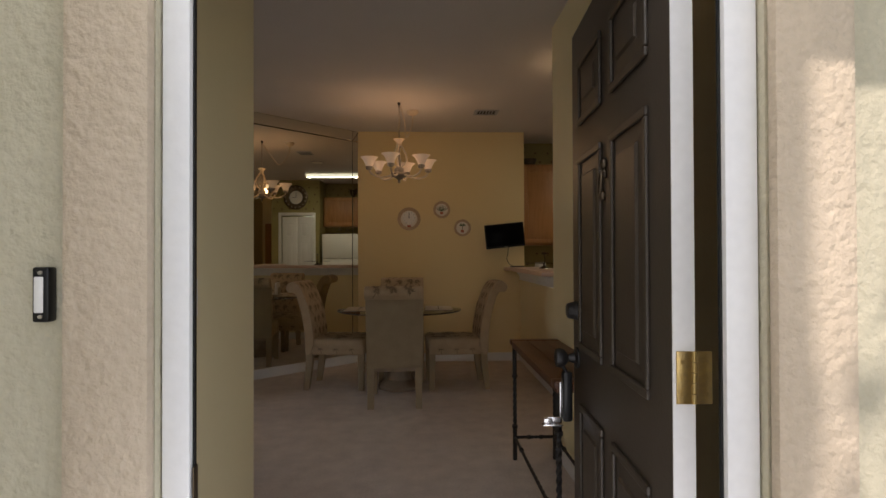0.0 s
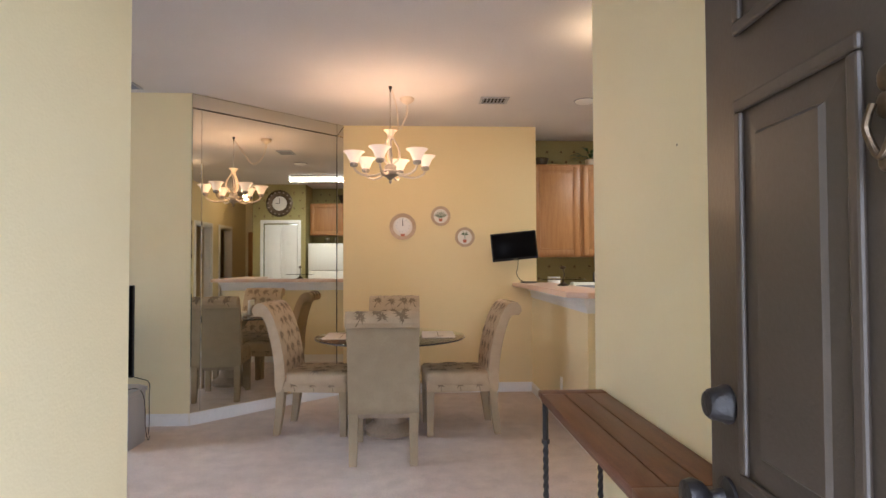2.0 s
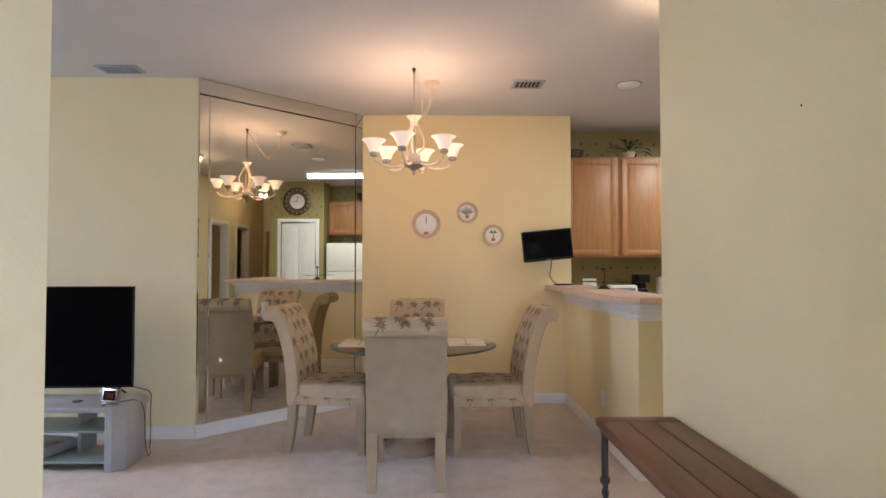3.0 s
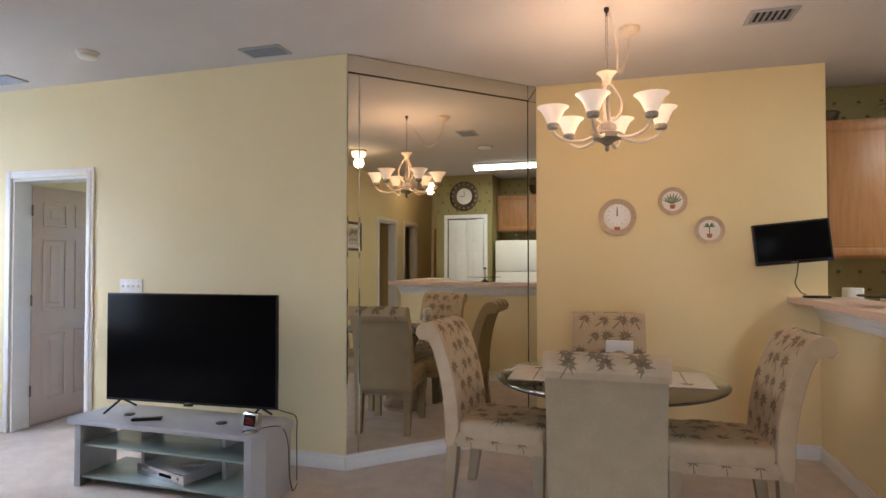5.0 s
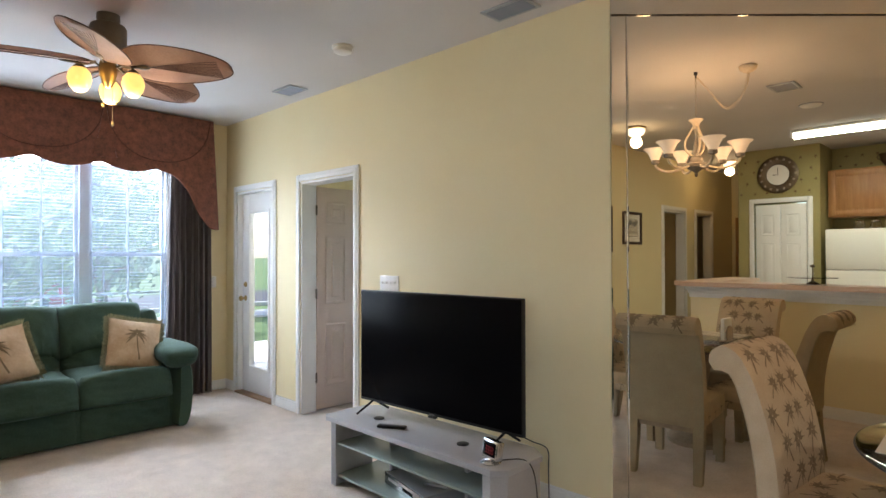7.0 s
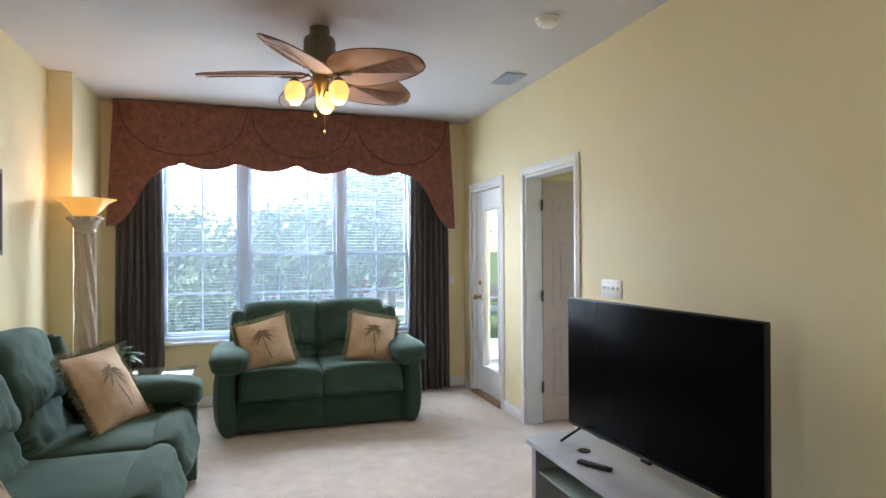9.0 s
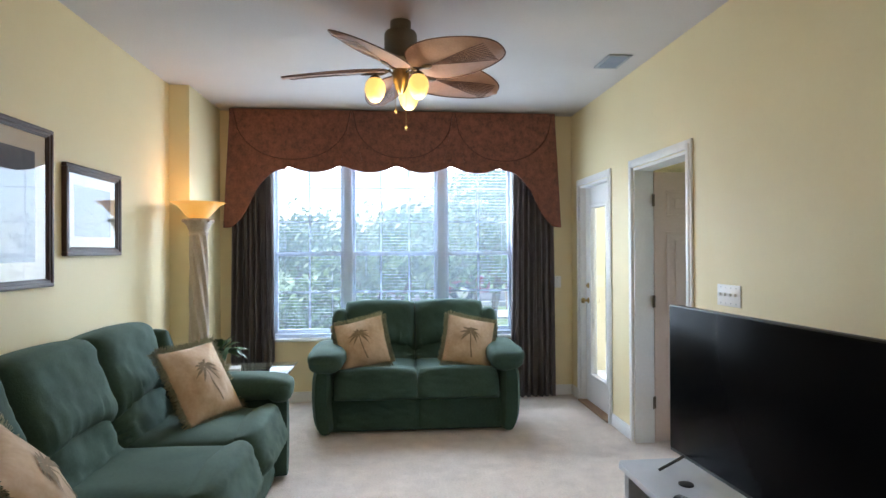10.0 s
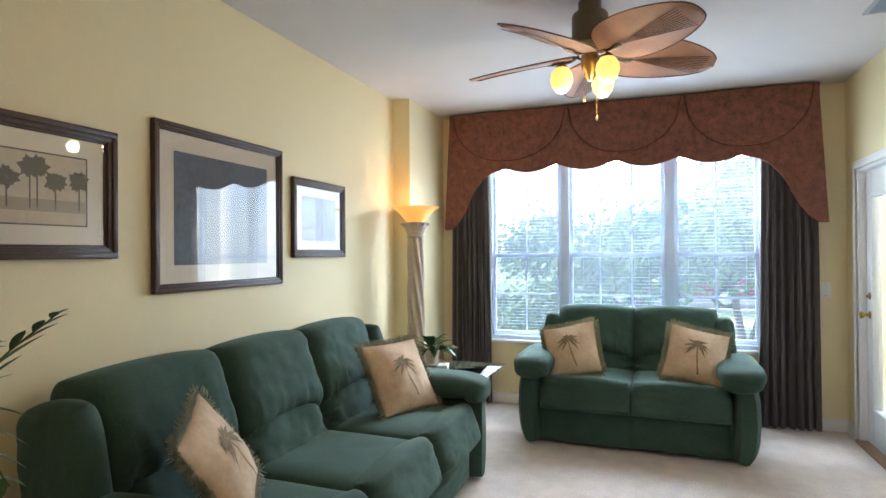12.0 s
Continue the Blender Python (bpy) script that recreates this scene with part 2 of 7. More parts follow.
BLUELED = material("blue_led", (0.02, 0.03, 0.3), 0.4, emit=(0.08, 0.12, 1.0), power=0.12)
SEPIA = material("sepia_print", (0.50, 0.42, 0.31), 0.7, color2=(0.60, 0.52, 0.40), scale=4, detail_scale=40)
SEPIADARK = material("sepia_ink", (0.10, 0.09, 0.075), 0.8, color2=(0.16, 0.14, 0.12), scale=30)
BLUEPRINT = material("dark_blue_print", (0.085, 0.11, 0.145), 0.6, color2=(0.15, 0.18, 0.215), scale=5, detail_scale=50)
PLACEMAT = material("cream_placemat", (0.55, 0.46, 0.34), 0.85, color2=(0.64, 0.55, 0.43), scale=12, detail_scale=200, bump=0.3, bump_scale=300)
ASPHALT = material("asphalt", (0.05, 0.05, 0.052), 0.9, color2=(0.07, 0.07, 0.072), scale=3, detail_scale=120)
CONCRETE = material("concrete", (0.46, 0.44, 0.41), 0.9, color2=(0.54, 0.52, 0.48), scale=2, detail_scale=60, bump=0.2)
GRASS = material("grass", (0.055, 0.11, 0.03), 0.95, color2=(0.12, 0.17, 0.06), scale=6, detail_scale=60, bump=0.8, bump_scale=50)
# Added translucent sheet: puts a pale glare haze over the window view.
HAZESHEET = material("window_haze_sheet", (0.5, 0.56, 0.62), 0.9)
woven = HAZESHEET.node_tree.nodes
blend, clear, cloth = woven.new("ShaderNodeMixShader"), woven.new("ShaderNodeBsdfTransparent"), woven.new("ShaderNodeBsdfTranslucent")
cloth.inputs[0].default_value = (0.62, 0.74, 0.88, 1)
blend.inputs[0].default_value = 0.045
HAZESHEET.node_tree.links.new(clear.outputs[0], blend.inputs[1]), HAZESHEET.node_tree.links.new(cloth.outputs[0], blend.inputs[2])
HAZESHEET.node_tree.links.new(blend.outputs[0], woven["Material Output"].inputs[0])
PATIOWALL = material("cream_patio_stucco", (0.74, 0.66, 0.46), 0.85, color2=(0.78, 0.70, 0.50), scale=4, detail_scale=60, bump=0.3, bump_scale=60)
FOLIAGE = material("foliage", (0.055, 0.115, 0.03), 0.6, color2=(0.12, 0.19, 0.06), scale=2, detail_scale=20)
BARK = material("bark", (0.10, 0.075, 0.055), 0.9, color2=(0.17, 0.13, 0.10), scale=10, bump=0.5, bump_scale=30)
FACADE = material("far_stucco", (0.50, 0.42, 0.32), 0.9, color2=(0.58, 0.50, 0.40), scale=1.5)
ROOFTILE = material("far_roof", (0.18, 0.11, 0.08), 0.85, color2=(0.25, 0.16, 0.12), scale=4)
FARGLASS = material("far_window_glass", (0.04, 0.05, 0.06), 0.1, color2=(0.05, 0.06, 0.07), scale=2)
CARRED = material("maroon_car_paint", (0.20, 0.02, 0.03), 0.25, color2=(0.24, 0.03, 0.04), scale=2, coat=0.6)
TYRE = material("tyre_rubber", (0.015, 0.015, 0.015), 0.85, color2=(0.025, 0.025, 0.025), scale=20)

# ---- mesh helpers ----


def mesh_of(bm, name, mat, smooth=True):
    bmesh.ops.recalc_face_normals(bm, faces=bm.faces)
    me = bpy.data.meshes.new(name)
    bm.to_mesh(me)
    bm.free()
    me.materials.append(mat)
    if smooth:
        me.polygons.foreach_set("use_smooth", [True] * len(me.polygons))
        me.set_sharp_from_angle(angle=radians(38))
    return me


def part(name, bm, mat, parent=None, label="", m=None, smooth=True):
    ob = new(name, mesh_of(bm, name, mat, smooth))
    if parent:
        ob.parent = parent
    if m is not None:
        ob.matrix_local = m
    return tagged(ob, label)


def thing(name, label, category, m=None, group="", kind=""):
    ob = new(name)
    ob.empty_display_size = 0.1
    if m is not None:
        ob.matrix_world = m
    return tagged(ob, label, category, group, kind)


def structure(name, bm, mat, label, category, smooth=False):
    return tagged(part(name, bm, mat, smooth=smooth), label, category, "", "structure")


def bx(bm, x0, x1, y0, y1, z0, z1, bevel=0.0, m=None, seg=2):
    """One box, with rounded edges where asked."""
    made = bmesh.ops.create_cube(bm, size=1, matrix=Matrix.Translation(((x0 + x1) / 2, (y0 + y1) / 2, (z0 + z1) / 2)) @ Matrix.Diagonal((abs(x1 - x0), abs(y1 - y0), abs(z1 - z0), 1)))
    vs = made["verts"]
    if bevel:
        es = list({e for v in vs for e in v.link_edges})
        out = bmesh.ops.bevel(bm, geom=es, offset=bevel, segments=seg, profile=0.5, affect='EDGES')
        vs = list({v for f in out["faces"] for v in f.verts} | {v for v in vs if v.is_valid})
    if m is not None:
        bmesh.ops.transform(bm, matrix=m, verts=vs)
    return bm


def box(*a, **k):
    return bx(bmesh.new(), *a, **k)


def lathe(profile, n=28, m=None, bm=None):
    """A turned shape round z from (radius, height) pairs."""
    bm = bm or bmesh.new()
    rings, vs = [], []
    for r, z in profile:
        ring = [bm.verts.new((max(r, 1e-4) * math.cos(2 * math.pi * i / n), max(r, 1e-4) * math.sin(2 * math.pi * i / n), z)) for i in range(n)]
        rings.append(ring), vs.extend(ring)
    for a, b in zip(rings, rings[1:]):
        for i in range(n):
            bm.faces.new((a[i], a[(i + 1) % n], b[(i + 1) % n], b[i]))
    if profile[0][0] >= 0.0011:
        bm.faces.new(rings[0][::-1])
    if profile[-1][0] >= 0.0011:
        bm.faces.new(rings[-1])
    if m is not None:
        bmesh.ops.transform(bm, matrix=m, verts=vs)
    return bm


def shell(profile, thick, n=32, m=None, bm=None):
    """An open turned bowl with a wall of that thickness."""
    inner = [(max(r - thick, 0.001), z + (thick if i == 0 else 0)) for i, (r, z) in enumerate(profile)]
    return lathe([(0.001, profile[0][1])] + profile + inner[::-1] + [(0.001, inner[0][1])], n, m, bm)


def tube(points, radius, n=8, bm=None, closed=False):
    """A round bar along points; radius is one number or one a point."""
    bm = bm or bmesh.new()
    pts = [Vector(p) for p in points]
    rs = radius if isinstance(radius, (list, tuple)) else [radius] * len(pts)
    rings, up = [], None
    for i, p in enumerate(pts):
        a = pts[i - 1] if i or closed else pts[i]
        b = pts[(i + 1) % len(pts)] if i < len(pts) - 1 or closed else pts[i]
        d = (b - a).normalized()
        if up is None:
            up = d.orthogonal().normalized()
        up = (up - d * up.dot(d)).normalized()
        side = d.cross(up)
        rings.append([bm.verts.new(p + rs[i] * (math.cos(2 * math.pi * k / n) * up + math.sin(2 * math.pi * k / n) * side)) for k in range(n)])
    for a, b in list(zip(rings, rings[1:])) + ([(rings[-1], rings[0])] if closed else []):
        for k in range(n):
            bm.faces.new((a[k], a[(k + 1) % n], b[(k + 1) % n], b[k]))
    if not closed:
        bm.faces.new(rings[0][::-1]), bm.faces.new(rings[-1])
    return bm


def curve_points(points, n=8):
    """A smooth run of points through the given ones."""
    pts = [Vector(p) for p in points]
    out = []
    for i in range(len(pts) - 1):
        p0, p1, p2, p3 = pts[max(i - 1, 0)], pts[i], pts[i + 1], pts[min(i + 2, len(pts) - 1)]
        for k in range(n):
            t = k / n
            out.append(0.5 * ((2 * p1) + (p2 - p0) * t + (2 * p0 - 5 * p1 + 4 * p2 - p3) * t * t + (3 * p1 - p0 - 3 * p2 + p3) * t ** 3))
    return out + [pts[-1]]


def extrude(outline, depth, m=None, bm=None, bevel=0.0):
    """A flat outline (u, v) in the local xy plane, thickened along z."""
    bm = bm or bmesh.new()
    lo = [bm.verts.new((u, v, 0)) for u, v in outline]
    hi = [bm.verts.new((u, v, depth)) for u, v in outline]
    k = len(outline)
    fs = [bm.faces.new(lo[::-1]), bm.faces.new(hi)] + [bm.faces.new((lo[i], lo[(i + 1) % k], hi[(i + 1) % k], hi[i])) for i in range(k)]
    vs = lo + hi
    if bevel:
        es = [e for f in fs[:2] for e in f.edges]
        out = bmesh.ops.bevel(bm, geom=es, offset=bevel, segments=2, profile=0.5, affect='EDGES')
        vs = list({v for f in out["faces"] for v in f.verts} | {v for v in vs if v.is_valid})
    if m is not None:
        bmesh.ops.transform(bm, matrix=m, verts=vs)
    return bm


def soft(cx, cy, cz, sx, sy, sz, e1=0.35, e2=0.35, n=40, k=24, m=None, bm=None, wrinkle=0.0, seed=0, freq=6.0):
    """A stuffed cushion: a rounded box with half sizes sx, sy, sz, puffed and creased."""
    bm = bm or bmesh.new()

    def sp(v, e):
        return math.copysign(abs(v) ** e, v)
    rows = []
    for j in range(k + 1):
        v = -math.pi / 2 + math.pi * j / k
        row = []
        for i in range(n):
            u = 2 * math.pi * i / n
            p = Vector((sx * sp(math.cos(v), e1) * sp(math.cos(u), e2), sy * sp(math.cos(v), e1) * sp(math.sin(u), e2), sz * sp(math.sin(v), e1)))
            if wrinkle:
                q = p * freq + Vector((seed * 3.1, seed * 1.7, 0))
                p += p.normalized() * wrinkle * (noise.noise(q) + 0.5 * noise.noise(q * 2.3))
            p += Vector((cx, cy, cz))
            row.append(bm.verts.new(m @ p if m is not None else p))
            if j in (0, k):
                break
        rows.append(row)
    for a, b in zip(rows, rows[1:]):
        for i in range(n):
            f = [a[i % len(a)], a[(i + 1) % len(a)], b[(i + 1) % len(b)], b[i % len(b)]]
            f = list(dict.fromkeys(f))
            if len(f) > 2:
                bm.faces.new(f)
    return bm


def loft(sections, bm=None, caps=True):
    """A skin through closed sections of equal length."""
    bm = bm or bmesh.new()
    rings = [[bm.verts.new(p) for p in s] for s in sections]
    k = len(rings[0])
    for a, b in zip(rings, rings[1:]):
        for i in range(k):
            bm.faces.new((a[i], a[(i + 1) % k], b[(i + 1) % k], b[i]))
    if caps:
        bm.faces.new(rings[0][::-1]), bm.faces.new(rings[-1])
    return bm



# ---- the rooms ----
CEIL = 2.765
MX0, MX1 = -1.77, -0.65                                # ends of the diagonal wall
NORTH, BACK, SOUTH, WEST = 6.14, 7.23, 2.59, -6.18     # television wall, dining wall, sofa wall, window wall
FOYER_L, FOYER_R, STUB = -0.56, 0.98, 4.05
DOORWALL = 1.42                                        # inner face of the entrance wall


def wall(name, label, boxes, mat=None):
    bm = bmesh.new()
    for b in boxes:
        bx(bm, *b)
    return structure(name, bm, mat or PAINT, label, "wall")


# carpet floor, with the ground outside below it
structure("floor", box(WEST - 0.12, 6.6, 1.30, 8.1, -0.12, 0.0), CARPET, "pinkish beige cut-pile carpet through the whole apartment", "floor")
structure("ceiling", box(WEST - 0.2, 6.6, 1.30, 8.1, CEIL, CEIL + 0.15), CEILING, "flat off-white textured ceiling", "ceiling")

# television wall with two doorways: bedroom door and glazed patio door
D1 = (-4.735, -3.955)   # bedroom opening
D2 = (-5.935, -5.215)   # patio door opening
HEAD = 2.04
wall("wall_north", "pale yellow painted wall behind the television", [
    (D1[1], MX0, NORTH, NORTH + 0.14, 0, CEIL), (D2[1], D1[0], NORTH, NORTH + 0.14, 0, CEIL), (WEST - 0.2, D2[0], NORTH, NORTH + 0.14, 0, CEIL),
    (D1[0], D1[1], NORTH, NORTH + 0.14, HEAD, CEIL), (D2[0], D2[1], NORTH, NORTH + 0.14, HEAD, CEIL)])
bm = extrude([(MX0, NORTH), (MX1, BACK), (MX1, BACK + 0.2), (MX0, NORTH + 0.2)], CEIL)
structure("wall_chamfer", bm, PAINT, "yellow diagonal wall behind the tall mirror", "wall")
wall("wall_dining", "golden yellow painted wall of the dining corner", [(MX1, 1.36, BACK, BACK + 0.68, 0, CEIL)], DEEPYELLOW)
# window wall
WY0, WY1, WZ0, WZ1 = 3.19, 5.58, 0.60, 2.42
wall("wall_west", "pale yellow wall around the large window", [
    (WEST - 0.2, WEST, SOUTH - 0.2, WY0, 0, CEIL), (WEST - 0.2, WEST, WY1, NORTH, 0, CEIL), (WEST - 0.2, WEST, WY0, WY1, 0, WZ0), (WEST - 0.2, WEST, WY0, WY1, WZ1, CEIL)])
wall("wall_south", "pale yellow wall behind the green sofa", [(WEST, FOYER_L - 0.14, SOUTH - 0.14, SOUTH, 0, CEIL), (WEST, -5.35, SOUTH, 2.745, 0, CEIL)])
wall("wall_foyer_left", "pale yellow foyer wall with a light switch", [(FOYER_L - 0.14, FOYER_L, DOORWALL, 2.67, 0, CEIL)])
wall("wall_foyer_right", "pale yellow foyer wall beside the console table", [(FOYER_R, FOYER_R + 0.12, DOORWALL, STUB, 0, CEIL)])
HD = [(3.36, 4.06), (4.48, 5.08)]
wall("wall_hall", "yellow hallway wall with door openings", [
    (FOYER_R + 0.12, HD[0][0], STUB - 0.12, STUB, 0, CEIL), (HD[0][1], HD[1][0], STUB - 0.12, STUB, 0, CEIL), (HD[1][1], 6.4, STUB - 0.12, STUB, 0, CEIL),
    (HD[0][0], HD[0][1], STUB - 0.12, STUB, 2.03, CEIL), (HD[1][0], HD[1][1], STUB - 0.12, STUB, 2.03, CEIL)])
wall("wall_hall_end", "yellow wall at the end of the hallway", [(6.0, 6.12, STUB, 5.01, 0, CEIL)])
wall("wall_pantry", "olive papered wall around the pantry door", [
    (3.75, 3.87, 4.91, 5.08, 0, CEIL), (3.75, 3.87, 5.74, 5.85, 0, CEIL), (3.75, 3.87, 5.08, 5.74, 2.06, CEIL), (3.87, 6.0, 4.91, 5.01, 0, CEIL), (3.87, 4.36, 5.73, 5.85, 0, CEIL)], WALLPAPER)
wall("wall_kitchen_east", "olive papered wall behind the refrigerator", [(4.36, 4.48, 5.85, 7.93, 0, CEIL)], WALLPAPER)
wall("wall_kitchen_back", "olive papered wall behind the kitchen cabinets", [(1.36, 4.36, 7.91, 8.05, 0, CEIL)], WALLPAPER)
# dark rooms behind the open doorways
# An unseen opening added in the far bedroom wall lets sky light in.
wall("wall_bedroom", "dim walls of the bedroom beyond the door", [(-5.2, -5.12, NORTH + 0.14, 8.1, 0, CEIL), (-2.2, -2.12, NORTH + 0.14, 8.1, 0, CEIL), (-5.2, -4.1, 8.02, 8.1, 0, CEIL), (-2.6, -2.12, 8.02, 8.1, 0, CEIL), (-4.1, -2.6, 8.02, 8.1, 0, 0.9), (-4.1, -2.6, 8.02, 8.1, 2.2, CEIL)])
wall("wall_hall_rooms", "dim walls of the rooms beyond the hall doors", [(3.1, 6.4, 2.6, 2.7, 0, CEIL), (3.1, 3.2, 2.7, STUB - 0.12, 0, CEIL), (4.22, 4.3, 2.7, STUB - 0.12, 0, CEIL), (6.32, 6.4, 2.7, STUB - 0.12, 0, CEIL)])

# entrance wall: stucco outside, paint within
OX0, OX1, OH = -0.287, 0.660, 2.10                     # outer frame
WX0, WX1 = -0.346, 0.715                              # wall opening
wall("wall_entrance", "pale yellow inner side of the entrance wall", [
    (FOYER_L - 0.14, WX0, 1.30, DOORWALL, 0, CEIL), (WX1, FOYER_R + 0.12, 1.30, DOORWALL, 0, CEIL), (WX0, WX1, 1.30, DOORWALL, OH, CEIL)])
wall("wall_stucco", "greenish beige rough stucco outside wall", [
    (-2.6, -0.305, 1.26, 1.2995, -0.12, 3.0), (0.692, 2.6, 1.26, 1.2995, -0.12, 3.0), (-0.305, 0.692, 1.26, 1.30, 2.12, 3.0)], STUCCO2)
bm = bmesh.new()
for a in ((-0.437, -0.302, 1.23, 1.26, -0.12, 2.3), (0.692, 0.83, 1.23, 1.26, -0.12, 2.3), (-0.302, 0.692, 1.23, 1.26, 2.14, 2.3)):
    bx(bm, *a, bevel=0.012)
structure("door_surround", bm, STUCCO, "pinkish beige raised stucco band around the front door", "trim", True)
structure("porch_floor", box(-2.6, 2.6, -1.5, 1.30, -0.14, -0.02), CONCRETE, "concrete porch floor before the front door", "pavement")
# Unseen roof slab; its outer edge sets the top of the sun patch.
structure("porch_ceiling", box(-2.6, 2.6, 0.30, 1.26, 2.62, 2.75), CEILING, "white porch ceiling over the front door", "ceiling")
# Unseen walls added to keep sun off the left side and door frame.
wall("porch_sun_block", "unseen greenish beige stucco walls added to block porch sun", [(-0.80, -0.66, -1.4, 1.26, -0.12, 3.2), (-2.6, -0.545, -1.55, -1.4, -0.12, 4.8)], STUCCO2)


def casing(name, x0, x1, y, head, out, label, mat=None, width=0.062, axis='x'):
    """Moulded door trim on one side of an opening; out is the way that it stands proud."""
    bm = bmesh.new()
    for w, d in ((width, 0.014), (width * 0.62, 0.02)):
        for a in ((x0 - w, x0 - 0.004, 0, head + w), (x1 + 0.004, x1 + w, 0, head + w), (x0 - 0.004, x1 + 0.004, head + 0.004, head + w)):
            if axis == 'x':
                bx(bm, a[0], a[1], y, y + out * d, a[2], a[3], 0.004)
            else:
                bx(bm, y, y + out * d, a[0], a[1], a[2], a[3], 0.004)
    return structure(name, bm, mat or TRIM, label, "trim", True)


def jamb(name, x0, x1, y0, y1, head, label, axis='x', t=0.02):
    bm = bmesh.new()
    for a in ((x0, x0 + t, 0, head), (x1 - t, x1, 0, head), (x0 + t, x1 - t, head - t, head)):
        if axis == 'x':
            bx(bm, a[0], a[1], y0, y1, a[2], a[3])
        else:
            bx(bm, y0, y1, a[0], a[1], a[2], a[3])
    return structure(name, bm, TRIM, label, "trim")


casing("door_trim_bedroom", *D1, NORTH, HEAD, -1, "white moulded trim around the bedroom doorway")
jamb("door_jamb_bedroom", *D1, NORTH - 0.002, NORTH + 0.145, HEAD, "white jamb of the bedroom doorway")
casing("door_trim_patio", *D2, NORTH, HEAD, -1, "white moulded trim around the patio door")
jamb("door_jamb_patio", *D2, NORTH - 0.002, NORTH + 0.145, HEAD, "white jamb of the patio door")
for i, d in enumerate(HD):
    casing("door_trim_hall", *d, STUB, 2.03, 1, "white trim around a hallway doorway")
    jamb("door_jamb_hall", *d, STUB - 0.122, STUB + 0.002, 2.03, "white jamb of a hallway doorway")
casing("door_trim_pantry", 5.11, 5.71, 3.75, 2.06, -1, "white trim around the pantry door", axis='y')


def board(name, runs, label):
    bm = bmesh.new()
    for m, length in runs:
        bx(bm, 0, length, -0.013, 0, 0, 0.082, 0.003, m)
        bx(bm, 0, length, -0.009, 0, 0.08, 0.1, 0.003, m)
    return structure(name, bm, TRIM, label, "baseboard", True)


def run(x0, y0, x1, y1):
    return pose(x0, y0, 0, 0, 0, math.degrees(math.atan2(y1 - y0, x1 - x0))), math.hypot(x1 - x0, y1 - y0)


board("baseboard_north", [run(D1[1] + 0.064, NORTH, MX0, NORTH), run(D2[1] + 0.064, NORTH, D1[0] - 0.064, NORTH), run(WEST, NORTH, D2[0] - 0.064, NORTH)], "white baseboard along the television wall")
board("baseboard_dining", [run(MX0, NORTH, MX1, BACK), run(MX1, BACK, 1.31, BACK)], "white baseboard along the mirror and the dining wall")
board("baseboard_west", [run(WEST, SOUTH, WEST, NORTH)], "white baseboard below the window")
board("baseboard_south", [run(FOYER_L - 0.14, SOUTH, -5.35, SOUTH), run(-5.35, 2.745, WEST, 2.745), run(-5.35, SOUTH, -5.35, 2.745)], "white baseboard along the sofa wall")
board("baseboard_foyer", [run(FOYER_R, STUB, FOYER_R, DOORWALL), run(FOYER_L, DOORWALL, FOYER_L, 2.67), run(FOYER_R + 0.12, STUB, FOYER_R, STUB)], "white baseboard along the foyer walls")
board("baseboard_hall", [run(HD[0][0] - 0.064, STUB, FOYER_R + 0.12, STUB), run(HD[1][0] - 0.064, STUB, HD[0][1] + 0.064, STUB)], "white baseboard along the hallway wall")

# ---- doors and windows ----


def panel_outline(bm, x0, x1, z0, z1, y, out):
    """A raised panel in a sunk frame on a door face at y; out is the face's outward way."""
    rim = 0.022
    for a in ((x0, x1, z0, z0 + rim), (x0, x1, z1 - rim, z1), (x0, x0 + rim, z0 + rim, z1 - rim), (x1 - rim, x1, z0 + rim, z1 - rim)):
        bx(bm, a[0], a[1], y, y + out * 0.010, a[2], a[3], 0.0045)
    loops = []
    for f, d in ((rim, 0.0008), (0.064, 0.0045), (0.070, 0.0105)):
        loops.append([bm.verts.new((u, y + out * d, v)) for u, v in ((x0 + f, z0 + f), (x1 - f, z0 + f), (x1 - f, z1 - f), (x0 + f, z1 - f))])
    for a, b in zip(loops, loops[1:]):
        for i in range(4):
            bm.faces.new((a[i], a[(i + 1) % 4], b[(i + 1) % 4], b[i]))
    bm.faces.new(loops[-1])


def panel_door(name, label, width, height, mat, m, thick=0.042, category="door"):
    """A six-panel door, hinged at x = 0, with its faces at y = 0 and y = thick."""
    d = thing(name, label, category, m, kind="structure")
    part("slab", box(0, width, 0, thick, 0.008, height, 0.002), mat, d)
    s, mid = 0.115 * width / 0.9, 0.10 * width / 0.9
    w = (width - 2 * s - mid) / 2
    for x0 in (s, s + w + mid):
        for z0, z1 in ((0.20, 0.78), (0.96, 1.585), (1.69, 1.90)):
            bm = bmesh.new()
            panel_outline(bm, x0, x0 + w, z0 * height / 2.03, z1 * height / 2.03, 0, -1)
            panel_outline(bm, x0, x0 + w, z0 * height / 2.03, z1 * height / 2.03, thick, 1)
            part("panel", bm, mat, d, smooth=False)
    return d


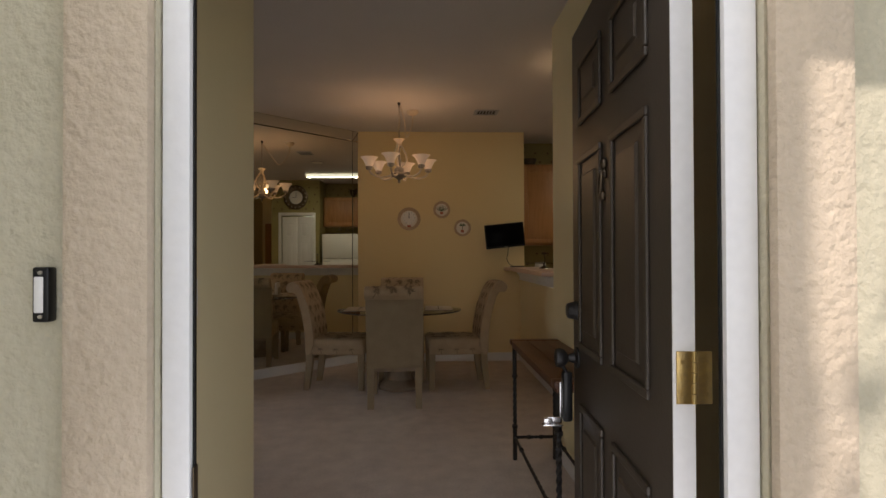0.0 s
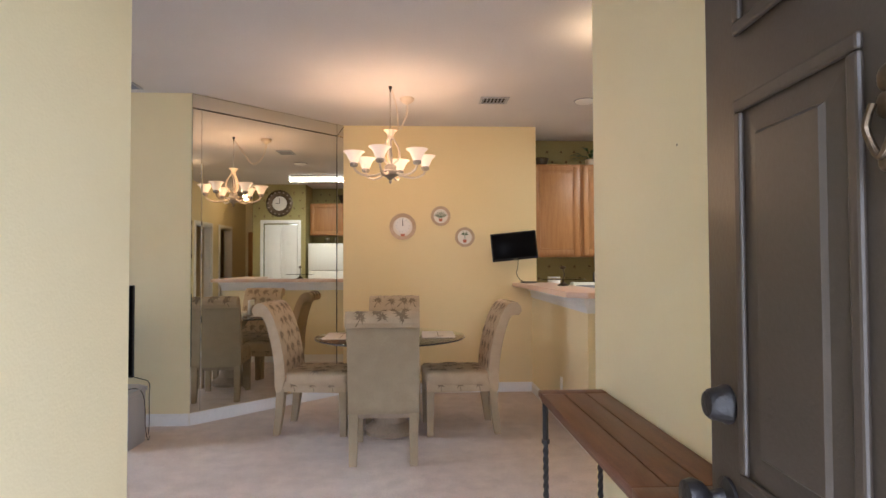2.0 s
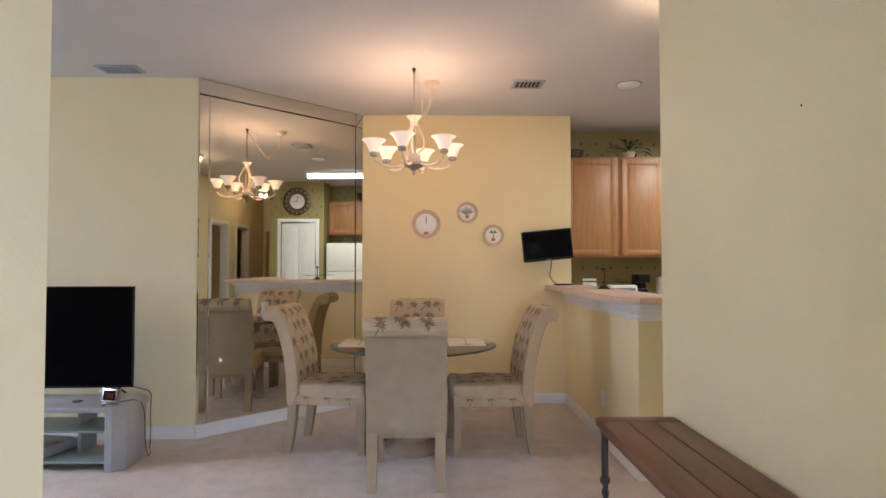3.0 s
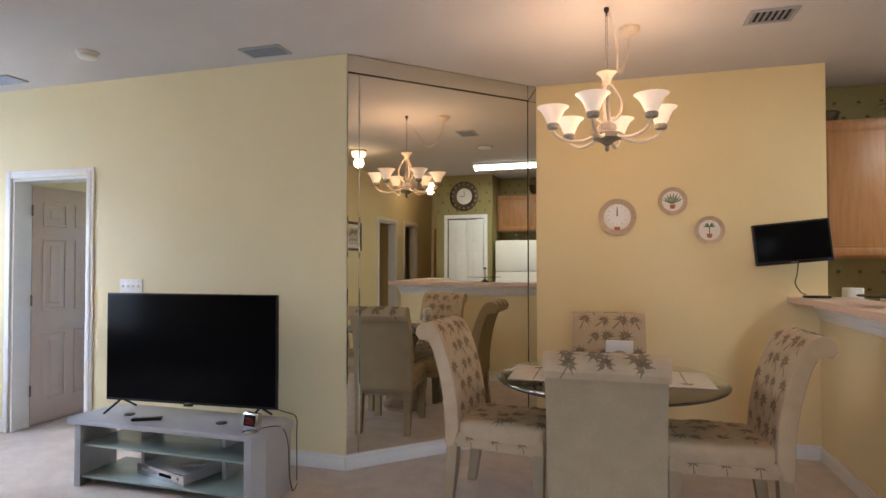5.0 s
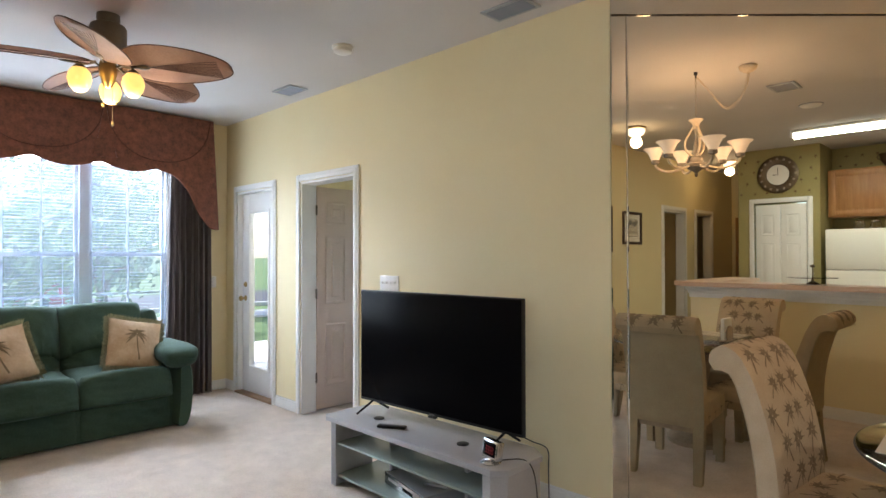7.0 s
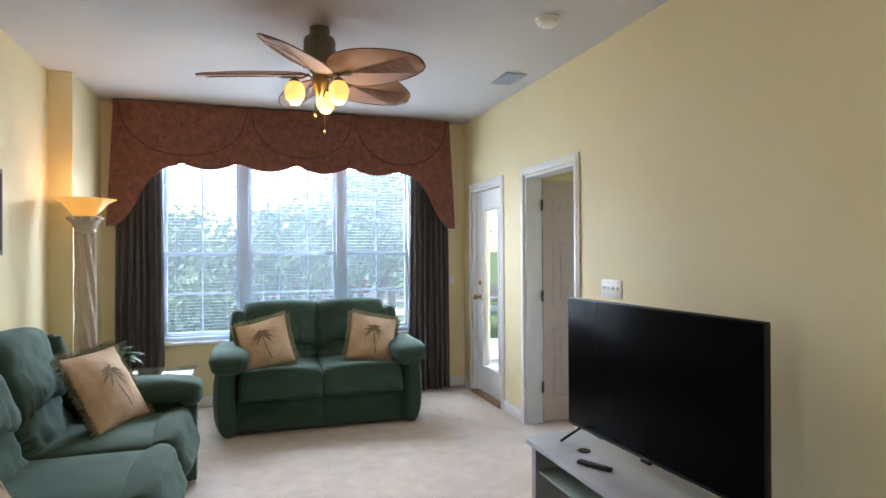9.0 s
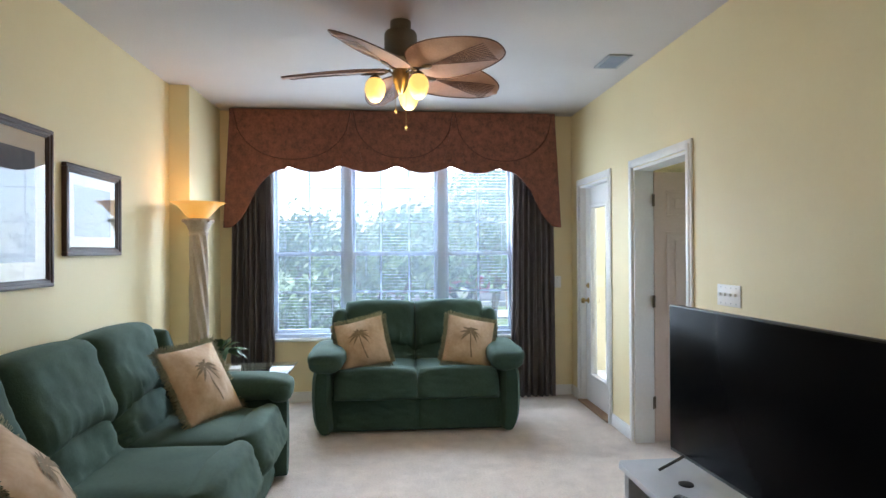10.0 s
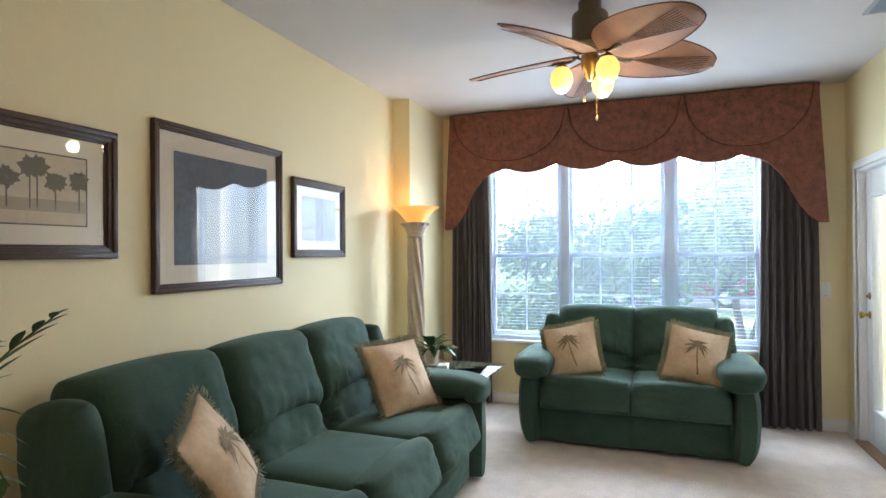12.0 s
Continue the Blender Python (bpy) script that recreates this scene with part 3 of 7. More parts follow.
def hinge(parent, m, mat, label="brass hinge", h=0.1):
    bm = bmesh.new()
    bx(bm, -0.034, 0, -0.002, 0.002, -h / 2, h / 2, 0.001)
    bx(bm, 0, 0.034, -0.002, 0.002, -h / 2, h / 2, 0.001)
    for k in range(5):
        lathe([(0.007, -h / 2 + k * h / 5 + 0.001), (0.007, -h / 2 + (k + 1) * h / 5 - 0.001)], 12, None, bm)
    for sx in (-0.022, 0.022):
        for z in (-0.3, 0, 0.3):
            lathe([(0.005, -0.004), (0.003, 0.0)], 10, pose(sx, 0, z * h, 90, 0, 0), bm)
    return part("hinge", bm, mat, parent, label, m)


# front door, dark outside face towards the room, standing open against the console wall
DOOR_AT = pose(0.641, 1.407, 0, 0, 0, 86.6)
front_door = panel_door("front_door", "dark brown six-panel front door standing open into the foyer", 0.914, 2.04, DARKDOOR, DOOR_AT, 0.044)
part("hinge_edge", box(-0.004, 0.0, 0.001, 0.043, 0.01, 2.038), TRIM, front_door, "white painted hinge edge of the door")
for z in (0.25, 1.04, 1.83):
    hinge(front_door, pose(-0.006, 0.004, z, 0, 0, 92), BRASS, "worn brass hinge with paint specks", 0.1)
# deadbolt, handle set with lock box, knocker: they sit on the face that looks at the room's middle (y = thick)
FACE = 0.044
bm = lathe([(0.034, 0), (0.034, 0.006), (0.030, 0.012), (0.026, 0.03), (0.021, 0.036), (0.001, 0.037)], 24)
part("deadbolt", bm, BLACK, front_door, "round dark metal deadbolt", pose(0.850, FACE, 1.085, -90, 0, 0))
bm = lathe([(0.036, 0), (0.036, 0.006), (0.018, 0.012), (0.013, 0.032), (0.028, 0.045), (0.034, 0.06), (0.030, 0.074), (0.001, 0.08)], 24)
part("door_knob", bm, BLACK, front_door, "dark round door knob", pose(0.850, FACE, 0.925, -90, 0, 0))
bm = bmesh.new()
bx(bm, 0.835, 0.875, FACE + 0.02, FACE + 0.052, 0.71, 0.88, 0.008)
tube(curve_points([(0.842, FACE + 0.036, 0.87), (0.842, FACE + 0.05, 0.90), (0.855, FACE + 0.055, 0.915), (0.868, FACE + 0.05, 0.90), (0.868, FACE + 0.036, 0.87)]), 0.005, 8, bm)
lock_box = part("lock_box", bm, BLACKPLASTIC, front_door, "black key lock box hanging on the knob")
bm = box(0.862, 0.868, FACE + 0.055, FACE + 0.10, 0.70, 0.72, 0.002)
bx(bm, 0.845, 0.87, FACE + 0.05, FACE + 0.12, 0.693, 0.699, 0.002)
bx(bm, 0.850, 0.866, FACE + 0.085, FACE + 0.115, 0.699, 0.718, 0.003)
bx(bm, 0.858, 0.864, FACE + 0.052, FACE + 0.06, 0.72, 0.84, 0.002)
part("open_cover", bm, STEEL, lock_box, "open silver cover of the lock box")
bm = soft(0, 0, 0.06, 0.017, 0.012, 0.02, 0.9, 0.9, 16, 10)
soft(0, 0, 0.025, 0.022, 0.009, 0.02, 0.8, 0.8, 16, 10, bm=bm)
tube(curve_points([(-0.018, 0.01, 0.03), (-0.026, 0.014, 0.0), (-0.014, 0.014, -0.03), (0, 0.014, -0.045), (0.014, 0.014, -0.03), (0.026, 0.014, 0.0), (0.018, 0.01, 0.03)]), 0.0055, 8, bm)
soft(0, 0.004, -0.05, 0.012, 0.01, 0.016, 0.8, 0.8, 14, 8, bm=bm)
part("knocker", bm, BRONZE, front_door, "small dark metal door knocker", pose(0.4625, FACE + 0.008, 1.475) @ Matrix.Diagonal((0.8, 0.8, 0.8, 1)))
part("latch_plate", box(0.914, 0.9155, 0.010, 0.034, 0.895, 0.955), BRASS, front_door, "brass latch plate")

# the frame around the front door
bm = bmesh.new()
for a in ((OX0 - 0.016, OX0 + 0.03, 1.276, 1.297, -0.02, OH + 0.02), (OX1 - 0.028, OX1 + 0.030, 1.276, 1.297, -0.02, OH + 0.02), (OX0 + 0.03, OX1 - 0.028, 1.276, 1.297, OH - 0.03, OH + 0.02)):
    bx(bm, *a, bevel=0.005)
structure("front_door_brickmould", bm, TRIM, "white moulded outer frame of the front door", "trim", True)
bm = bmesh.new()
for a in ((WX0 + 0.001, WX0 + 0.005, 1.302, 1.42, 0, OH - 0.03), (WX1 - 0.005, WX1 - 0.001, 1.302, 1.42, 0, OH - 0.03), (WX0 + 0.005, WX1 - 0.005, 1.302, 1.42, OH - 0.034, OH - 0.03)):
    bx(bm, *a)
structure("front_door_jamb", bm, TRIM, "white jamb of the front door", "trim", True)
bm = bmesh.new()
for a in ((OX0 + 0.03, OX0 + 0.0335, 1.288, 1.296, 0, OH - 0.06), (OX1 - 0.0315, OX1 - 0.028, 1.288, 1.296, 0, OH - 0.06)):
    bx(bm, *a)
structure("weatherstrip", bm, BLACKPLASTIC, "dark rubber weatherstrip along the door jambs", "trim")
structure("strike_plate", box(OX0 + 0.0335, OX0 + 0.036, 1.278, 1.2965, 0.86, 0.93, 0.001), BRONZE, "dark metal strike plate in the jamb", "trim")
structure("threshold", box(OX0 + 0.03, OX1 - 0.03, 1.27, 1.43, 0.0, 0.018, 0.005), BRONZE, "bronze metal threshold of the front door", "trim")
casing("door_trim_entrance", WX0, WX1, DOORWALL, OH - 0.03, 1, "white trim on the inner side of the entrance")

# doorbell
bell = thing("doorbell", "black doorbell with a cream push bar on the stucco wall", "doorbell", pose(-0.470, 1.26, 1.215))
part("body", box(-0.013, 0.013, -0.022, 0, -0.043, 0.043, 0.004), BLACKPLASTIC, bell)
part("push_bar", box(-0.008, 0.006, -0.026, -0.022, -0.028, 0.028, 0.002), PLASTIC, bell, "cream push bar")
for z in (-0.034, 0.034):
    part("screw", lathe([(0.004, 0), (0.003, 0.002)], 10, pose(0, -0.022, z, 90, 0, 0)), STEEL, bell)

# bedroom door, open square into the bedroom; patio door, glazed and shut
bedroom_door = panel_door("bedroom_door", "pinkish-white six-panel bedroom door opened into the dim room", 0.70, 2.01, DOORWHITE, pose(D1[0] + 0.022, NORTH + 0.15, 0, 0, 0, 89))
for z in (0.3, 1.05, 1.8):
    hinge(bedroom_door, pose(-0.004, -0.004, z, 0, 0, 45), BRONZE, "dark bronze hinge", 0.09)


def patio():
    d = thing("patio_door", "white patio door with one tall glass pane, closed", "door", pose(D2[0] + 0.02, NORTH + 0.05, 0), kind="structure")
    w, h = D2[1] - D2[0] - 0.04, HEAD - 0.025
    bm = bmesh.new()
    for a in ((0, 0.13, 0.02, h), (w - 0.13, w, 0.02, h), (0.13, w - 0.13, 0.02, 0.26), (0.13, w - 0.13, h - 0.17, h)):
        bx(bm, a[0], a[1], 0, 0.042, a[2], a[3], 0.002)
    part("slab", bm, TRIM, d)
    bm = bmesh.new()
    for a in ((0.13, 0.155, 0.26, h - 0.17), (w - 0.155, w - 0.13, 0.26, h - 0.17), (0.155, w - 0.155, 0.26, 0.285), (0.155, w - 0.155, h - 0.195, h - 0.17)):
        bx(bm, a[0], a[1], -0.012, 0.054, a[2], a[3], 0.005)
    part("glass_bead", bm, TRIM, d, "white moulding around the pane")
    pane = part("pane", box(0.15, w - 0.15, 0.018, 0.024, 0.28, h - 0.19), GLASS, d, "clear door glass")
    pane.visible_shadow = False
    prof = [(0.028, 0), (0.028, 0.005), (0.012, 0.01), (0.011, 0.03), (0.024, 0.042), (0.027, 0.055), (0.02, 0.066), (0.001, 0.068)]
    part("door_knob", lathe(prof, 24), BRASS, d, "brass door knob", pose(0.065, 0, 0.96, 90, 0, 0))
    part("deadbolt", lathe([(0.027, 0), (0.027, 0.006), (0.01, 0.01), (0.01, 0.022), (0.001, 0.023)], 24), BRASS, d, "brass deadbolt", pose(0.065, 0, 1.10, 90, 0, 0))
    return d


patio()
structure("patio_threshold", box(D2[0], D2[1], NORTH - 0.03, NORTH + 0.14, 0, 0.02, 0.005), THRESH, "brown wooden threshold under the patio door", "trim")


def window():
    w = thing("window_1", "large triple double-hung window with white blinds and bright daylight", "window", pose(WEST, 0, 0), kind="structure")
    x0, x1 = -0.13, -0.06
    bm = bmesh.new()
    for a in ((WY0, WY0 + 0.04, WZ0, WZ1), (WY1 - 0.04, WY1, WZ0, WZ1), (WY0 + 0.04, WY1 - 0.04, WZ0, WZ0 + 0.045), (WY0 + 0.04, WY1 - 0.04, WZ1 - 0.04, WZ1)):
        bx(bm, x0, x1, *a, bevel=0.004)
    part("window_frame", bm, WINFRAME_BACKLIT, w)
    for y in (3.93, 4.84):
        part("mullion", box(x0 - 0.004, x1 + 0.004, y - 0.04, y + 0.04, WZ0 + 0.045, WZ1 - 0.04, 0.004), WINFRAME_BACKLIT, w)
    edges = ((WY0 + 0.04, 3.89), (3.97, 4.80), (4.88, WY1 - 0.04))
    for y0, y1 in edges:
        for k, (z0, z1) in enumerate(((WZ0 + 0.045, 1.43), (1.39, WZ1 - 0.04))):
            xx = -0.085 - 0.022 * k
            bm = bmesh.new()
            for a in ((y0, y0 + 0.032, z0, z1), (y1 - 0.032, y1, z0, z1), (y0 + 0.032, y1 - 0.032, z0, z0 + 0.036), (y0 + 0.032, y1 - 0.032, z1 - 0.036, z1)):
                bx(bm, xx - 0.014, xx + 0.008, *a, bevel=0.002)
            sash = part("sash", bm, WINFRAME_BACKLIT, w)
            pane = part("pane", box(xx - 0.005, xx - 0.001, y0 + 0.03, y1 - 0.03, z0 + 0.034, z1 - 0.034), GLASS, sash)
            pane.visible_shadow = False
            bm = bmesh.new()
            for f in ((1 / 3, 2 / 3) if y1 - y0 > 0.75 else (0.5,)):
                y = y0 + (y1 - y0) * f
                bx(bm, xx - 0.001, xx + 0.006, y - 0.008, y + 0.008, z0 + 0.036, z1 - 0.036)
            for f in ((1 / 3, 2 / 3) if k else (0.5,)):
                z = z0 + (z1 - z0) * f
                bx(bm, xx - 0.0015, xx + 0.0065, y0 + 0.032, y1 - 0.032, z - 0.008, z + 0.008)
            part("muntin", bm, WINFRAME_BACKLIT, sash)
    for y0, y1 in edges:
        # added sheet before each sash that hazes the view like glare
        screen = part("haze_sheet", box(-0.1265, -0.1255, y0 + 0.001, y1 - 0.001, WZ0 + 0.046, WZ1 - 0.041), HAZESHEET, w, "thin translucent sheet added for glare haze")
        screen.visible_shadow = False
    part("window_sill", box(-0.06, 0.03, WY0 - 0.03, WY1 + 0.03, WZ0 - 0.022, WZ0 + 0.003, 0.006), TRIM, w, "white window sill")
    return edges


edges = window()


def blind(y0, y1):
    b = thing("window_blind", "white horizontal mini blind lowered with open slats", "blind", pose(WEST - 0.03, (y0 + y1) / 2, 0), "mini blinds in the window")
    w = (y1 - y0) / 2 - 0.012
    part("head_rail", box(-0.018, 0.018, -w, w, WZ1 - 0.05, WZ1 - 0.015, 0.003), BLIND_BACKLIT, b)
    part("bottom_rail", box(-0.012, 0.012, -w, w, WZ0 + 0.03, WZ0 + 0.044, 0.003), BLIND_BACKLIT, b)
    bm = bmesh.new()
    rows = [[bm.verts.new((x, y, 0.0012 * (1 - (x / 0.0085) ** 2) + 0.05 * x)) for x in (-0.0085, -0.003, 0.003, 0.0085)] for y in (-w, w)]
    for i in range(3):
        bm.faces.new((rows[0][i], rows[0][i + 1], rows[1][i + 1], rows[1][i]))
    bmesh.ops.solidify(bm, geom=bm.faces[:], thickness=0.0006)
    me = mesh_of(bm, "slat", BLIND_BACKLIT)
    z, pitch = WZ0 + 0.065, 0.030
    while z < WZ1 - 0.06:
        s = new("slat", me)
        s.parent, s.location = b, (0, 0, z)
        s.rotation_euler = (0, radians(random.uniform(-2, 2)), 0)
        z += pitch
    for y in (-w * 0.7, w * 0.7):
        part("ladder_cord", tube([(0.013, y, WZ0 + 0.04), (0.013, y, WZ1 - 0.03)], 0.001, 5), BLIND_BACKLIT, b)


for y0, y1 in edges:
    blind(y0, y1)

# ---- curtains and valance ----


def curtain(y0, y1, flip):
    c = thing("curtain", "long grey-brown pleated curtain beside the window reaching the floor", "curtain", pose(-6.09, (y0 + y1) / 2, 0.015), "window curtains")
    bm = bmesh.new()
    n, k = 90, 14
    w = y1 - y0
    front = []
    for j in range(k + 1):
        v = j / k
        row = []
        for i in range(n + 1):
            u = i / n
            ph = u * 7.0 * 2 * math.pi
            x = 0.032 * math.sin(ph + 0.5 * math.sin(3 * v + u * 5)) + 0.014 * math.sin(2.3 * ph + 1 + v)
            y = flip * (u - 0.5) * w * (1.0 - 0.10 * v) + 0.008 * math.sin(ph * 2 + v * 2)
            row.append(bm.verts.new((x, y, v * 2.35)))
        front.append(row)
    for a, b in zip(front, front[1:]):
        for i in range(n):
            bm.faces.new((a[i], a[i + 1], b[i + 1], b[i]))
    bmesh.ops.solidify(bm, geom=bm.faces[:], thickness=0.004)
    part("drape", bm, CURTAIN, c)
    part("rod_pocket", box(-0.02, 0.02, -w / 2, w / 2, 2.35, 2.40, 0.006), CURTAIN, c)


curtain(2.86, 3.26, 1)
curtain(5.50, 5.93, -1)


def valance():
    v = thing("window_valance", "rust-brown damask board valance with scalloped swags above the window", "valance", pose(-6.04, 0, 0))
    ya, yb, top = 2.875, 5.925, 2.752
    # lower edge: jabots at both ends, five scallops between
    left = [(p.x, p.y) for p in curve_points([(ya - 0.06, 1.655, 0), (ya + 0.03, 1.67, 0), (ya + 0.14, 1.80, 0), (ya + 0.25, 2.02, 0), (ya + 0.38, 2.16, 0), (ya + 0.50, 2.20, 0)], 5)]
    right = [(ya + yb - y, z) for y, z in left][::-1]
    a, b = left[-1][0], right[0][0]
    mid = []
    for s in range(4):
        for i in range(1, 13):
            u = (s + i / 12) / 4
            f = i / 12
            mid.append((a + (b - a) * u, 2.235 - 0.065 * math.sin(math.pi * f)))
    low = left + [(a + 0.01, 2.215)] + mid[:-1] + right
    outline = [(ya, top)] + low + [(yb, top)]
    # panel: outline drawn in y and z, thickened along x
    bm = extrude([(y, z) for y, z in outline], 0.018, Matrix(((0, 0, 1, 0), (1, 0, 0, 0), (0, 1, 0, 0), (0, 0, 0, 1))), bevel=0.003)
    bmesh.ops.triangulate(bm, faces=[f for f in bm.faces if len(f.verts) > 4])
    part("board_front", bm, VALANCE, v)
    for y in (ya, yb):
        part("board_side", box(-0.135, 0.0, y - 0.009, y + 0.009, 1.72, top), VALANCE, v)
    part("board_top", box(-0.135, 0.0, ya + 0.009, yb - 0.009, top - 0.018, top), VALANCE, v)
    # overlapping swags with padded, piped edges
    c1, c2 = ya + (yb - ya) * 0.36, ya + (yb - ya) * 0.675
    spans = ((ya + 0.03, c1, 0.46), (c1 + 0.02, c2, 0.44), (c2 + 0.02, yb - 0.03, 0.46))
    for y0, y1, drop in spans:
        bm = bmesh.new()
        n = 26
        rows = []
        for j in range(7):
            r = j / 6
            row = []
            for i in range(n + 1):
                u = -1 + 2 * i / n
                d = drop * math.sqrt(max(0, 1 - abs(u) ** 2.2)) * r
                row.append(bm.verts.new((0.020 + 0.006 * math.sin(r * 9 + u) * (1 - abs(u)) + 0.010 * (1 - abs(u)), (y0 + y1) / 2 + u * (y1 - y0) / 2, top - 0.004 - d)))
            rows.append(row)
        for p, q in zip(rows, rows[1:]):
            for i in range(n):
                bm.faces.new((p[i], p[i + 1], q[i + 1], q[i]))
        bmesh.ops.remove_doubles(bm, verts=bm.verts, dist=0.0004)
        swag = part("swag", bm, VALANCE, v)
        edge = [(0.034 - 0.012 * abs(-1 + 2 * i / n), (y0 + y1) / 2 + (-1 + 2 * i / n) * (y1 - y0) / 2, top - 0.006 - drop * math.sqrt(max(0, 1 - abs(-1 + 2 * i / n) ** 2.2))) for i in range(n + 1)]
        part("piping", tube(edge, 0.005, 6), RUSTDARK, swag, "dark piping")
    for y in (c1 + 0.01, c2 + 0.01):
        bm = extrude([(-0.008, 0), (0.008, 0), (0.06, -0.30), (0.10, -0.46), (-0.10, -0.46), (-0.06, -0.30)], 0.006, Matrix(((0, 0, 1, 0.0185), (1, 0, 0, y), (0, 1, 0, top - 0.02), (0, 0, 0, 1))), bevel=0.003)
        part("pleat", bm, VALANCE, v)


valance()

# ---- tall mirror on the diagonal wall ----
mirror = thing("wall_mirror", "tall wall mirror reflecting the kitchen, with narrow border strips", "mirror", pose(MX0, NORTH, 0, 0, 0, math.degrees(math.atan2(BACK - NORTH, MX1 - MX0))) @ pose(0, -0.004, 0))
W45, BOT = math.hypot(BACK - NORTH, MX1 - MX0), 0.104
part("backing", box(0.004, W45 - 0.004, -0.004, 0.0, BOT, CEIL - 0.004), DARK, mirror)


def mirror_pane(x0, x1, z0, z1, bevel=0.014):
    bm = bmesh.new()
    b = bevel
    o = [bm.verts.new(p) for p in ((x0, -0.005, z0), (x1, -0.005, z0), (x1, -0.005, z1), (x0, -0.005, z1))]
    i = [bm.verts.new(p) for p in ((x0 + b, -0.0095, z0 + b), (x1 - b, -0.0095, z0 + b), (x1 - b, -0.0095, z1 - b), (x0 + b, -0.0095, z1 - b))]
    for k in range(4):
        bm.faces.new((o[k], o[(k + 1) % 4], i[(k + 1) % 4], i[k]))
    bm.faces.new(i)
    bm.faces.new(o[::-1])
    return bm


SW, TW = 0.085, 0.125
GAP = 0.0008
part("pane", mirror_pane(SW + GAP, W45 - SW - 0.003, BOT, CEIL - TW - 0.003, 0.006), MIRROR, mirror, smooth=False)
part("pane", mirror_pane(0.002, SW, BOT, CEIL - TW - 0.003, 0.006), MIRROR, mirror, smooth=False)
part("pane", mirror_pane(W45 - SW, W45 - 0.002, BOT, CEIL - TW - 0.003, 0.005), MIRROR, mirror, smooth=False)
part("pane", mirror_pane(0.002, W45 - SW, CEIL - TW, CEIL - 0.006, 0.005), MIRROR, mirror, smooth=False)
part("pane", mirror_pane(W45 - SW + 0.003, W45 - 0.002, CEIL - TW, CEIL - 0.006, 0.005), MIRROR, mirror, smooth=False)
part("joint", tube([(W45 - SW, -0.0105, CEIL - TW), (W45 - 0.006, -0.0105, CEIL - 0.02)], 0.003, 6), DARK, mirror, "dark diagonal joint in the corner")
# Steel rod stands in for the bright reflection along this bevelled joint.
part("joint", tube([(SW + GAP / 2, -0.0055, BOT), (SW + GAP / 2, -0.0055, CEIL - TW)], 0.0022, 6), STEEL, mirror, "steel rod added for the bevel's bright glint")
part("joint", tube([(0.004, -0.0085, CEIL - TW - 0.0015), (W45 - SW, -0.0085, CEIL - TW - 0.0015)], 0.002, 6), DARK, mirror)
part("joint", tube([(W45 - SW, -0.0085, BOT), (W45 - SW, -0.0085, CEIL - TW)], 0.002, 6), DARK, mirror)

# ---- palm motif for prints ----


def motif(bm, f, cu, cv, size, turn=0.0, trunk=True):
    """A little palm tree printed on a surface; f(u, v) gives the place a hair above the cloth."""
    def at(x, y):
        c, s = math.cos(turn), math.sin(turn)
        return f(cu + size * (c * x - s * y), cv + size * (s * x + c * y))

    def blade(points):
        vs = [bm.verts.new(at(x, y)) for x, y in points]
        bm.faces.new(vs)
    for a in (-28, 8, 42, 78, 112, 146, 180, 212):
        r = radians(a)
        d, e = (math.cos(r), math.sin(r)), (-math.sin(r), math.cos(r))
        pts = [(0.04, 0.05), (0.20, 0.11), (0.30, 0.05), (0.50, 0.0), (0.28, -0.03), (0.22, -0.08), (0.04, -0.04)]
        bend = -0.12
        blade([(d[0] * p + e[0] * q, 0.3 + d[1] * p + e[1] * q + bend * p * p * 4 * abs(d[0])) for p, q in pts])
    if trunk:
        blade([(-0.035, 0.28), (0.035, 0.28), (0.07, -0.1), (0.10, -0.45), (0.0, -0.45), (0.0, -0.1)])


# ---- dining set ----


